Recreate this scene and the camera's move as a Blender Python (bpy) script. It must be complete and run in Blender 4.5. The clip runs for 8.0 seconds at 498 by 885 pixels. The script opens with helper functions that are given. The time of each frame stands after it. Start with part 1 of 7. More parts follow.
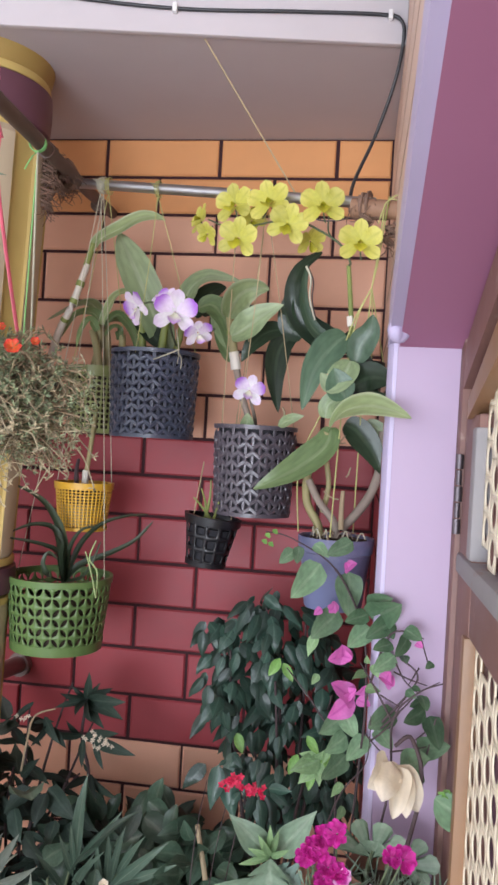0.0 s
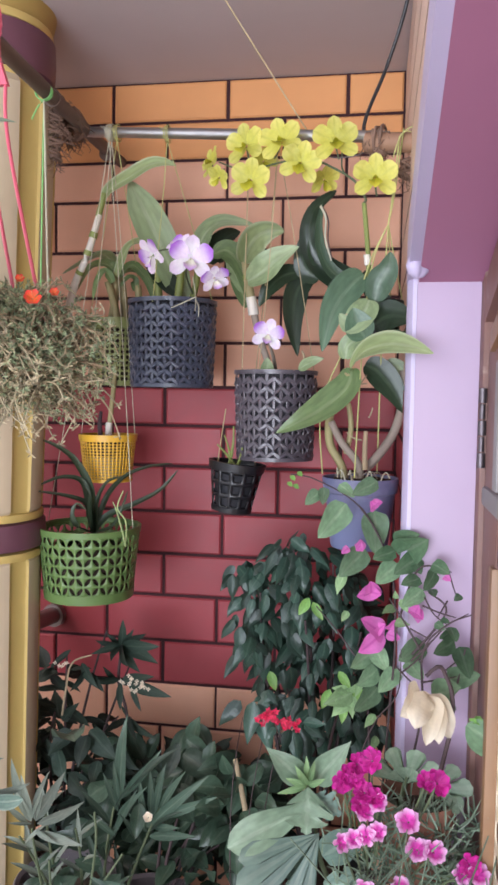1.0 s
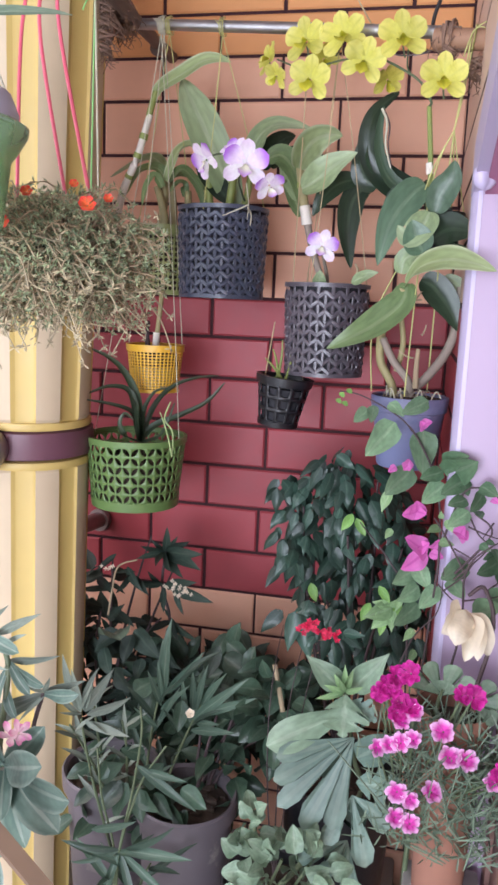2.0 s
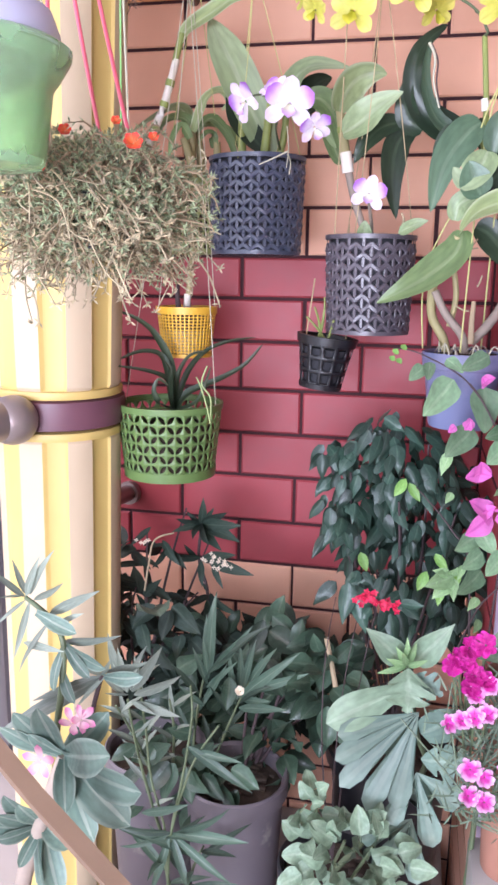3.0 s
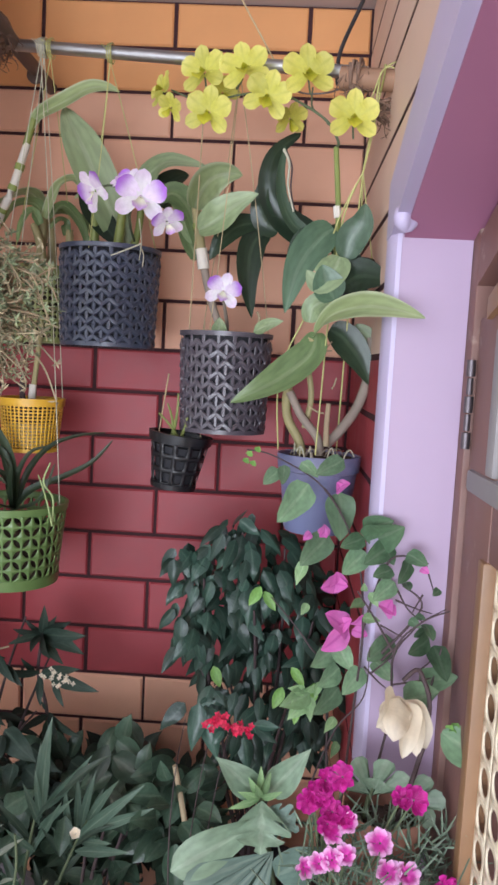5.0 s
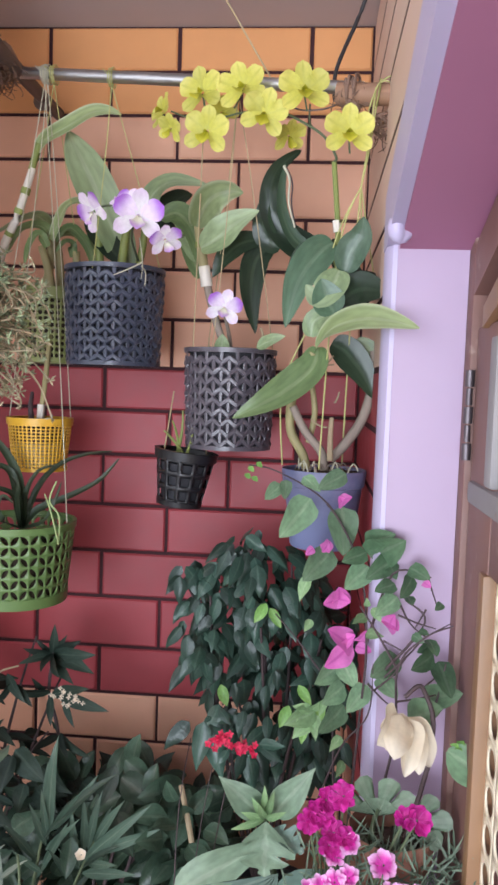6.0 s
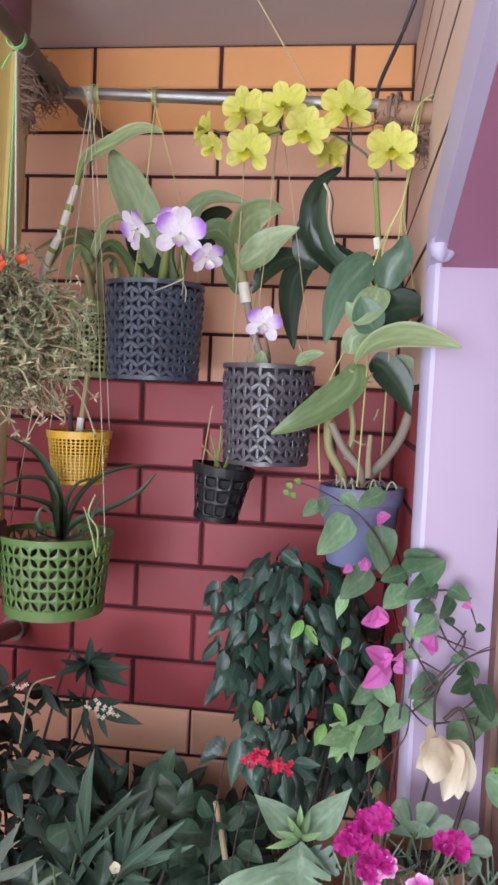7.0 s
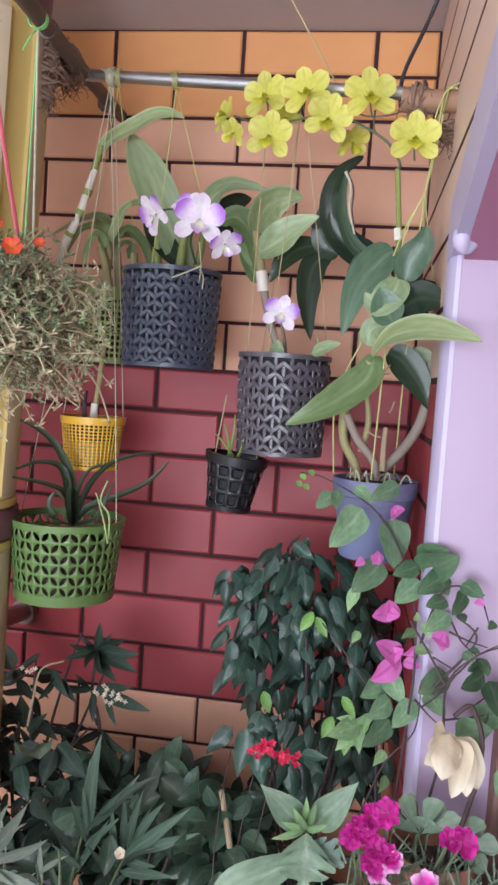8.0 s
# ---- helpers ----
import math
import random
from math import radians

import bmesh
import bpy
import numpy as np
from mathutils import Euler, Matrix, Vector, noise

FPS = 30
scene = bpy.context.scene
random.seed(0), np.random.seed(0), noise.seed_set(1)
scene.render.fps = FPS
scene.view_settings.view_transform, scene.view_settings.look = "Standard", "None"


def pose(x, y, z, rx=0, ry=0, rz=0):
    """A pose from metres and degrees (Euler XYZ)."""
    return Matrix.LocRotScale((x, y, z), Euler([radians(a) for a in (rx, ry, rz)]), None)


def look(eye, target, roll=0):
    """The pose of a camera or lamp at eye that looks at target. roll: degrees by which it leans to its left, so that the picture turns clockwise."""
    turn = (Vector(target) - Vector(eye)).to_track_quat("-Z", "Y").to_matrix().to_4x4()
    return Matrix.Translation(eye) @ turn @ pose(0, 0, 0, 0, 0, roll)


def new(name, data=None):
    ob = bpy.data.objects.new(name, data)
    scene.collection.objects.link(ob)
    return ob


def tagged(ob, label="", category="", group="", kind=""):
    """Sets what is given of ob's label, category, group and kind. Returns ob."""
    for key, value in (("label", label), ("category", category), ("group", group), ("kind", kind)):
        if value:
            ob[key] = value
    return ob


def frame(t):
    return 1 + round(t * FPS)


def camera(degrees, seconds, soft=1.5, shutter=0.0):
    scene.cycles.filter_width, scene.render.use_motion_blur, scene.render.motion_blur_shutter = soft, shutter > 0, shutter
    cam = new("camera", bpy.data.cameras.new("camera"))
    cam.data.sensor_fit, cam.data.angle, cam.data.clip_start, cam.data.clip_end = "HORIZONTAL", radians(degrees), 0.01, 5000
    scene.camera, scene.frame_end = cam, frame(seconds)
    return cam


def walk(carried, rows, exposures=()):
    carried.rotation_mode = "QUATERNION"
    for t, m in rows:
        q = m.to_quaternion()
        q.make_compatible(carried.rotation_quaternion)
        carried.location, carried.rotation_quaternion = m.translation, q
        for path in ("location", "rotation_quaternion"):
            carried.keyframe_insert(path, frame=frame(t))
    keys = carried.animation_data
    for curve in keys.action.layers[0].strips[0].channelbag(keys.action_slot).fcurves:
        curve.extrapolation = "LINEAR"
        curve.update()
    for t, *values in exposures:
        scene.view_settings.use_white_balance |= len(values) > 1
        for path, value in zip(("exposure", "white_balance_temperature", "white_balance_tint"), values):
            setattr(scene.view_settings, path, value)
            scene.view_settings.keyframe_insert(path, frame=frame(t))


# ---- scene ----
EXPOSURE = [(0, 0.11, 6380, 17), (0.5, 0.36, 6360, 17.3), (1, 0.24, 6340, 17.6), (1.7, 0.24, 6280, 18), (2.8, 0.78, 6000, 26), (3.5, 0.88, 6030, 25), (4, 0.91, 6070, 27), (4.25, 0.5, 6270, 21), (4.5, 0.12, 6320, 18), (5.8, 0.14, 6280, 16), (6, 0.23, 6277, 16), (6.5, 0.53, 6270, 16), (7, 0.17, 6264, 16), (7.5, 0.11, 6257, 16), (8, 0.20, 6250, 16)]
cam = camera(35.6, 8.0, soft=2.8)
PATH = [
    (0, (0.426, -1.495, 1.882), (0.146, 0.486, 1.885), 3.3),
    (0.5, (0.421, -1.496, 1.888), (0.143, 0.481, 1.771), 3.4),
    (1, (0.421, -1.501, 1.871), (0.1, 0.47, 1.749), 0.9),
    (1.5, (0.423, -1.511, 1.88), (0.082, 0.454, 1.729), 2.4),
    (1.7, (0.423, -1.508, 1.883), (0.009, 0.433, 1.637), 2.8),
    (2.8, (0.322, -1.465, 1.848), (-0.053, 0.454, 1.427), 1.6),
    (3, (0.335, -1.453, 1.85), (-0.075, 0.459, 1.429), 0.9),
    (3.5, (0.361, -1.404, 1.859), (-0.195, 0.492, 1.546), 1.2),
    (4, (0.356, -1.386, 1.876), (-0.056, 0.567, 1.756), 2.1),
    (4.5, (0.342, -1.379, 1.877), (0.132, 0.601, 1.68), 6.0),
    (4.7, (0.341, -1.381, 1.872), (0.264, 0.607, 1.663), 3.4),
    (5.8, (0.381, -1.38, 1.858), (0.242, 0.611, 1.729), 1.5),
    (6, (0.382, -1.376, 1.858), (0.22, 0.612, 1.714), 2.0),
    (6.5, (0.377, -1.381, 1.861), (0.164, 0.604, 1.739), 2.5),
    (7, (0.372, -1.379, 1.865), (0.13, 0.603, 1.745), 2.5),
    (7.5, (0.37, -1.372, 1.864), (0.093, 0.602, 1.697), 3.3),
    (8, (0.368, -1.373, 1.865), (0.098, 0.603, 1.716), 3.8),
]
walk(cam, [(t, look(eye, target, roll)) for t, eye, target, roll in PATH], EXPOSURE)

# ---------------------------------------------------------------- light
world = bpy.data.worlds.new("sky")
scene.world = world
world.use_nodes = True
wn = world.node_tree.nodes
sky = wn.new("ShaderNodeTexSky")
sky.sky_type = "NISHITA"
sky.sun_disc = False
sky.sun_elevation, sky.sun_rotation = radians(48), radians(250)
sky.dust_density = 4.0
world.node_tree.links.new(sky.outputs[0], wn["Background"].inputs[0])
wn["Background"].inputs[1].default_value = 0.15

sun = new("sun", bpy.data.lights.new("sun", "SUN"))
sun.data.energy, sun.data.angle, sun.data.color = 0.55, radians(25), (1.0, 0.97, 0.94)
sun.matrix_world = look((-3.0, -3.2, 4.6), (0, 0, 1.2))

# daylight that enters through the open side and the open front of the porch
def opening_light(name, eye, target, w, h, watts, colour):
    lamp = new(name, bpy.data.lights.new(name, "AREA"))
    lamp.data.shape, lamp.data.size, lamp.data.size_y = "RECTANGLE", w, h
    lamp.data.energy, lamp.data.color = watts, colour
    lamp.matrix_world = look(eye, target)
    return lamp
opening_light("daylight_side", (-1.15, -2.2, 2.12), (0.2, -0.4, 2.0), 2.6, 1.3, 18.5, (0.84, 0.94, 1.0))
opening_light("daylight_front", (0.05, -3.3, 1.6), (0.0, 0, 2.2), 1.8, 1.3, 94, (0.85, 0.94, 1.0))

# ---------------------------------------------------------------- materials
def mat(name, colour, rough=0.6, vary=0.12, grain=40.0, bump=0.15, metal=0.0, spot=None, spot_at=0.62, alpha_t=0.0, spec=0.5, rand=0.0):
    """A painted or natural surface: broad blotches, fine grain, optional stains of another colour, relief."""
    m = bpy.data.materials.new(name)
    m.use_nodes = True
    nt = m.node_tree
    n, ln = nt.nodes, nt.links
    b = n["Principled BSDF"]
    tc = n.new("ShaderNodeTexCoord")
    big, fine = n.new("ShaderNodeTexNoise"), n.new("ShaderNodeTexNoise")
    big.inputs["Scale"].default_value, big.inputs["Detail"].default_value = grain * 0.14, 4
    fine.inputs["Scale"].default_value, fine.inputs["Detail"].default_value = grain, 6
    ln.new(tc.outputs["Object"], big.inputs["Vector"])
    ln.new(tc.outputs["Object"], fine.inputs["Vector"])
    add = n.new("ShaderNodeMath"); add.operation = "ADD"
    half = n.new("ShaderNodeMath"); half.operation = "MULTIPLY"; half.inputs[1].default_value = 0.5
    ln.new(fine.outputs["Fac"], half.inputs[0])
    ln.new(big.outputs["Fac"], add.inputs[0]); ln.new(half.outputs[0], add.inputs[1])
    ramp = n.new("ShaderNodeMapRange")
    ramp.inputs["From Min"].default_value, ramp.inputs["From Max"].default_value = 0.45, 1.05
    ramp.inputs["To Min"].default_value, ramp.inputs["To Max"].default_value = 1 - vary, 1 + vary
    ln.new(add.outputs[0], ramp.inputs["Value"])
    val = ramp.outputs[0]
    if rand:
        info = n.new("ShaderNodeObjectInfo")
        rr = n.new("ShaderNodeMapRange")
        rr.inputs["To Min"].default_value, rr.inputs["To Max"].default_value = 1 - rand, 1 + rand
        ln.new(info.outputs["Random"], rr.inputs["Value"])
        mul = n.new("ShaderNodeMath"); mul.operation = "MULTIPLY"
        ln.new(val, mul.inputs[0]); ln.new(rr.outputs[0], mul.inputs[1])
        val = mul.outputs[0]
    sc = n.new("ShaderNodeVectorMath"); sc.operation = "SCALE"
    sc.inputs[0].default_value = colour
    ln.new(val, sc.inputs["Scale"])
    out = sc.outputs[0]
    if spot:
        st = n.new("ShaderNodeTexNoise")
        st.inputs["Scale"].default_value, st.inputs["Detail"].default_value, st.inputs["Roughness"].default_value = grain * 0.3, 8, 0.7
        ln.new(tc.outputs["Object"], st.inputs["Vector"])
        mr = n.new("ShaderNodeMapRange")
        mr.inputs["From Min"].default_value, mr.inputs["From Max"].default_value = spot_at, spot_at + 0.1
        ln.new(st.outputs["Fac"], mr.inputs["Value"])
        mx = n.new("ShaderNodeMix"); mx.data_type = "RGBA"
        mx.inputs[7].default_value = (*spot, 1)
        ln.new(mr.outputs[0], mx.inputs[0]); ln.new(out, mx.inputs[6])
        out = mx.outputs[2]
    ln.new(out, b.inputs["Base Color"])
    rg = n.new("ShaderNodeMapRange")
    rg.inputs["To Min"].default_value, rg.inputs["To Max"].default_value = max(rough - 0.1, 0.02), min(rough + 0.12, 1)
    ln.new(fine.outputs["Fac"], rg.inputs["Value"])
    ln.new(rg.outputs[0], b.inputs["Roughness"])
    b.inputs["Metallic"].default_value = metal
    b.inputs["Specular IOR Level"].default_value = spec
    if alpha_t:
        b.inputs["Transmission Weight"].default_value = alpha_t
    if bump:
        bp = n.new("ShaderNodeBump")
        bp.inputs["Strength"].default_value, bp.inputs["Distance"].default_value = bump, 0.004
        ln.new(add.outputs[0], bp.inputs["Height"])
        ln.new(bp.outputs[0], b.inputs["Normal"])
    return m


def leaf_mat(name, base, tip=None, vein=None, edge=None, rough=0.42, sheer=0.25, rand=0.25, mottled=0.15, lip=None):
    """A leaf or petal: colour runs along its length, with a midrib, an edge tint and light passing through."""
    m = bpy.data.materials.new(name)
    m.use_nodes = True
    nt = m.node_tree
    n, ln = nt.nodes, nt.links
    b = n["Principled BSDF"]
    uv = n.new("ShaderNodeUVMap")
    sep = n.new("ShaderNodeSeparateXYZ")
    ln.new(uv.outputs[0], sep.inputs[0])
    def mix(fac, a, c):
        mx = n.new("ShaderNodeMix"); mx.data_type = "RGBA"
        ln.new(fac, mx.inputs[0])
        if isinstance(a, tuple): mx.inputs[6].default_value = (*a, 1)
        else: ln.new(a, mx.inputs[6])
        mx.inputs[7].default_value = (*c, 1)
        return mx.outputs[2]
    def rng(src, lo, hi, a=0.0, z=1.0):
        r = n.new("ShaderNodeMapRange"); r.interpolation_type = "SMOOTHSTEP"
        for k, v in (("From Min", lo), ("From Max", hi), ("To Min", a), ("To Max", z)):
            r.inputs[k].default_value = v
        ln.new(src, r.inputs["Value"])
        return r.outputs[0]
    away = n.new("ShaderNodeMath"); away.operation = "ABSOLUTE"
    shift = n.new("ShaderNodeMath"); shift.operation = "SUBTRACT"; shift.inputs[1].default_value = 0.5
    ln.new(sep.outputs[0], shift.inputs[0]); ln.new(shift.outputs[0], away.inputs[0])
    col = mix(rng(sep.outputs[1], 0.35, 0.95), base, tip or base)
    if edge: col = mix(rng(away.outputs[0], 0.36, 0.5), col, edge)
    if vein: col = mix(rng(away.outputs[0], 0.03, 0.09, 0.75, 0.0), col, vein)
    nz = n.new("ShaderNodeTexNoise"); nz.inputs["Scale"].default_value, nz.inputs["Detail"].default_value = 5, 4
    ln.new(uv.outputs[0], nz.inputs["Vector"])
    info = n.new("ShaderNodeObjectInfo")
    geo = n.new("ShaderNodeNewGeometry")
    r0 = n.new("ShaderNodeMath"); r0.operation = "ADD"
    ln.new(info.outputs["Random"], r0.inputs[0]); ln.new(geo.outputs["Random Per Island"], r0.inputs[1])
    fr = n.new("ShaderNodeMath"); fr.operation = "FRACT"; ln.new(r0.outputs[0], fr.inputs[0])
    a = rng(fr.outputs[0], 0, 1, 1 - rand, 1 + rand)
    c2 = rng(nz.outputs["Fac"], 0.3, 0.7, 1 - mottled, 1 + mottled)
    mul = n.new("ShaderNodeMath"); mul.operation = "MULTIPLY"; ln.new(a, mul.inputs[0]); ln.new(c2, mul.inputs[1])
    sc = n.new("ShaderNodeVectorMath"); sc.operation = "SCALE"
    ln.new(col, sc.inputs[0]); ln.new(mul.outputs[0], sc.inputs["Scale"])
    ln.new(sc.outputs[0], b.inputs["Base Color"])
    b.inputs["Roughness"].default_value = rough
    b.inputs["Specular IOR Level"].default_value = 0.36
    bp = n.new("ShaderNodeBump"); bp.inputs["Strength"].default_value, bp.inputs["Distance"].default_value = 0.06, 0.002
    wv = n.new("ShaderNodeTexWave"); wv.inputs["Scale"].default_value, wv.inputs["Distortion"].default_value = 3.0, 6.0
    wv.bands_direction = "Y"
    ln.new(uv.outputs[0], wv.inputs["Vector"]); ln.new(wv.outputs["Fac"], bp.inputs["Height"]); ln.new(bp.outputs[0], b.inputs["Normal"])
    if sheer:
        tr = n.new("ShaderNodeBsdfTranslucent"); ln.new(sc.outputs[0], tr.inputs["Color"])
        ms = n.new("ShaderNodeMixShader"); ms.inputs[0].default_value = sheer
        ln.new(b.outputs[0], ms.inputs[1]); ln.new(tr.outputs[0], ms.inputs[2])
        ln.new(ms.outputs[0], n["Material Output"].inputs["Surface"])
    return m


M = {}
M["red"] = mat("red_paint", (0.325, 0.043, 0.053), 0.50, 0.10, 30, 0.1, spec=0.45, rand=0.07)
M["peach"] = mat("peach_paint", (0.73, 0.405, 0.275), 0.6, 0.06, 30, 0.1, spec=0.3, rand=0.05)
M["amber"] = mat("amber_brick", (0.70, 0.325, 0.13), 0.6, 0.06, 30, 0.1, spec=0.3, rand=0.04)
M["buff"] = mat("buff_paint", (0.68, 0.48, 0.38), 0.55, 0.06, 30, 0.1, rand=0.04)
M["joint"] = mat("dark_joint_paint", (0.055, 0.024, 0.027), 0.8, 0.2, 60, 0.2, spec=0.15)
M["grey_plaster"] = mat("grey_plaster", (0.46, 0.40, 0.405), 0.8, 0.06, 14, 0.2)
M["white_plaster"] = mat("white_plaster", (0.52, 0.47, 0.48), 0.75, 0.06, 14, 0.2, spot=(0.42, 0.36, 0.34), spot_at=0.7)
M["lavender"] = mat("lavender_paint", (0.405, 0.30, 0.42), 0.45, 0.05, 12, 0.12, spot=(0.50, 0.34, 0.50), spot_at=0.66)
M["lilac_edge"] = mat("pale_lilac_paint", (0.48, 0.415, 0.58), 0.5, 0.05, 20, 0.15)
M["mauve"] = mat("mauve_paint", (0.335, 0.13, 0.215), 0.5, 0.06, 10, 0.12)
M["cream"] = mat("cream_paint", (0.50, 0.395, 0.265), 0.55, 0.07, 16, 0.12)
M["yellow_paint"] = mat("yellow_paint", (0.55, 0.40, 0.13), 0.5, 0.08, 20, 0.12)
M["olive_gold"] = mat("olive_gold_paint", (0.34, 0.225, 0.065), 0.5, 0.1, 20, 0.12)
M["pot_lilac"] = mat("pale_lilac_plastic", (0.40, 0.41, 0.53), 0.4, 0.08, 30, 0.03)
M["maroon"] = mat("maroon_paint", (0.13, 0.05, 0.07), 0.45, 0.12, 20, 0.1)
M["wood"] = mat("brown_door_wood", (0.20, 0.10, 0.08), 0.55, 0.2, 26, 0.2, spot=(0.34, 0.24, 0.2), spot_at=0.6)
M["ochre_wood"] = mat("ochre_varnished_wood", (0.25, 0.135, 0.065), 0.45, 0.2, 26, 0.15)
M["grey_wood"] = mat("weathered_grey_wood", (0.26, 0.245, 0.245), 0.7, 0.18, 26, 0.25, spot=(0.27, 0.14, 0.1), spot_at=0.6)
M["mesh_cream"] = mat("cream_door_sheet", (0.76, 0.67, 0.50), 0.5, 0.04, 30, 0.05)
M["room"] = mat("dim_room_paint", (0.30, 0.16, 0.20), 0.9, 0.1, 10, 0.0)
M["steel"] = mat("steel_pipe", (0.50, 0.49, 0.49), 0.36, 0.1, 60, 0.05, metal=1.0, spot=(0.3, 0.24, 0.2), spot_at=0.66)
M["dark_metal"] = mat("dark_brown_metal", (0.27, 0.22, 0.21), 0.36, 0.15, 40, 0.1, metal=0.5)
M["hinge"] = mat("grey_iron", (0.14, 0.12, 0.13), 0.45, 0.25, 90, 0.2, metal=0.8)
M["bamboo"] = mat("weathered_bamboo", (0.12, 0.08, 0.065), 0.6, 0.25, 50, 0.3)
M["bamboo_light"] = mat("brown_bamboo", (0.30, 0.165, 0.10), 0.6, 0.2, 50, 0.3)
M["lath"] = mat("worn_brown_lath", (0.175, 0.11, 0.068), 0.65, 0.2, 40, 0.25)
M["coir"] = mat("coir_rope", (0.2, 0.12, 0.085), 0.9, 0.35, 120, 0.6)
M["rubber"] = mat("black_cable", (0.02, 0.019, 0.022), 0.4, 0.15, 60, 0.05)
M["clip"] = mat("white_clip", (0.75, 0.72, 0.7), 0.4, 0.05, 60, 0.0)
M["string_y"] = mat("yellow_green_twine", (0.46, 0.45, 0.17), 0.7, 0.15, 200, 0.1)
M["string_g"] = mat("green_twine", (0.22, 0.55, 0.18), 0.6, 0.15, 200, 0.1)
M["string_pg"] = mat("pale_green_tie", (0.30, 0.38, 0.16), 0.7, 0.15, 200, 0.1)
M["string_w"] = mat("pale_twine", (0.50, 0.48, 0.36), 0.7, 0.15, 200, 0.1)
M["string_tan"] = mat("tan_twine", (0.44, 0.34, 0.19), 0.7, 0.15, 200, 0.1)
M["red_plastic"] = mat("pink_red_plastic", (0.72, 0.12, 0.18), 0.35, 0.06, 40, 0.03)
M["pot_slate"] = mat("slate_black_plastic", (0.060, 0.070, 0.105), 0.30, 0.2, 70, 0.06, spot=(0.12, 0.12, 0.12), spot_at=0.72)
M["pot_plum"] = mat("plum_black_plastic", (0.082, 0.070, 0.084), 0.32, 0.2, 70, 0.06, spot=(0.14, 0.12, 0.12), spot_at=0.72)
# near-black colour standing in for the shade inside woven and slotted pots
M["shade_black"] = mat("inside_shade_black", (0.014, 0.014, 0.018), 0.8, 0.1, 40, 0.0)
M["pot_black"] = mat("black_plastic", (0.011, 0.011, 0.013), 0.35, 0.2, 70, 0.08, spot=(0.22, 0.21, 0.2), spot_at=0.74)
M["pot_yellow"] = mat("yellow_plastic", (0.66, 0.37, 0.035), 0.4, 0.08, 60, 0.05)
M["pot_green"] = mat("green_plastic", (0.115, 0.195, 0.06), 0.38, 0.08, 60, 0.05)
M["pot_olive"] = mat("olive_plastic", (0.22, 0.245, 0.085), 0.42, 0.1, 60, 0.05)
M["pot_blue"] = mat("blue_grey_plastic", (0.145, 0.165, 0.29), 0.35, 0.14, 16, 0.05, spot=(0.20, 0.20, 0.33), spot_at=0.55)
M["pot_grey"] = mat("grey_plastic", (0.105, 0.09, 0.10), 0.55, 0.15, 30, 0.1, spot=(0.24, 0.22, 0.2), spot_at=0.62)
M["pot_clay"] = mat("terracotta", (0.27, 0.125, 0.085), 0.8, 0.15, 40, 0.25, spot=(0.5, 0.36, 0.3), spot_at=0.62)
M["pot_clear"] = mat("translucent_green_plastic", (0.62, 0.93, 0.58), 0.25, 0.05, 20, 0.01, alpha_t=0.78)
M["soil"] = mat("bark_and_soil", (0.05, 0.034, 0.024), 0.95, 0.4, 120, 1.0)
M["concrete"] = mat("worn_concrete", (0.36, 0.34, 0.32), 0.85, 0.15, 12, 0.4)
M["floor"] = mat("grey_floor_tile", (0.40, 0.37, 0.35), 0.5, 0.1, 9, 0.1)
M["ground"] = mat("pale_ground", (0.42, 0.39, 0.35), 0.9, 0.2, 0.8, 0.3)
M["white_wall"] = mat("backdrop_white", (0.8, 0.79, 0.77), 0.8, 0.05, 3, 0.1)
M["gate"] = mat("grey_metal_paint", (0.30, 0.28, 0.29), 0.45, 0.12, 20, 0.05)
M["dark_gate"] = mat("dark_metal_paint", (0.05, 0.05, 0.065), 0.45, 0.12, 20, 0.05)
M["cane"] = mat("orchid_cane", (0.30, 0.26, 0.12), 0.6, 0.2, 60, 0.2)
M["cane_green"] = mat("green_orchid_cane", (0.20, 0.24, 0.06), 0.5, 0.2, 60, 0.1)
M["sheath"] = mat("papery_white_sheath", (0.68, 0.63, 0.55), 0.8, 0.1, 90, 0.3, spot=(0.36, 0.26, 0.14), spot_at=0.66)
M["stem_grey"] = mat("grey_woody_stem", (0.26, 0.21, 0.17), 0.75, 0.2, 70, 0.3)
M["stem_dark"] = mat("dark_twig", (0.06, 0.038, 0.04), 0.75, 0.25, 70, 0.3)
M["stem_green"] = mat("green_stem", (0.094, 0.124, 0.064), 0.55, 0.2, 60, 0.1)
M["dry_stem"] = mat("dry_tan_stem", (0.34, 0.26, 0.16), 0.8, 0.25, 90, 0.2)

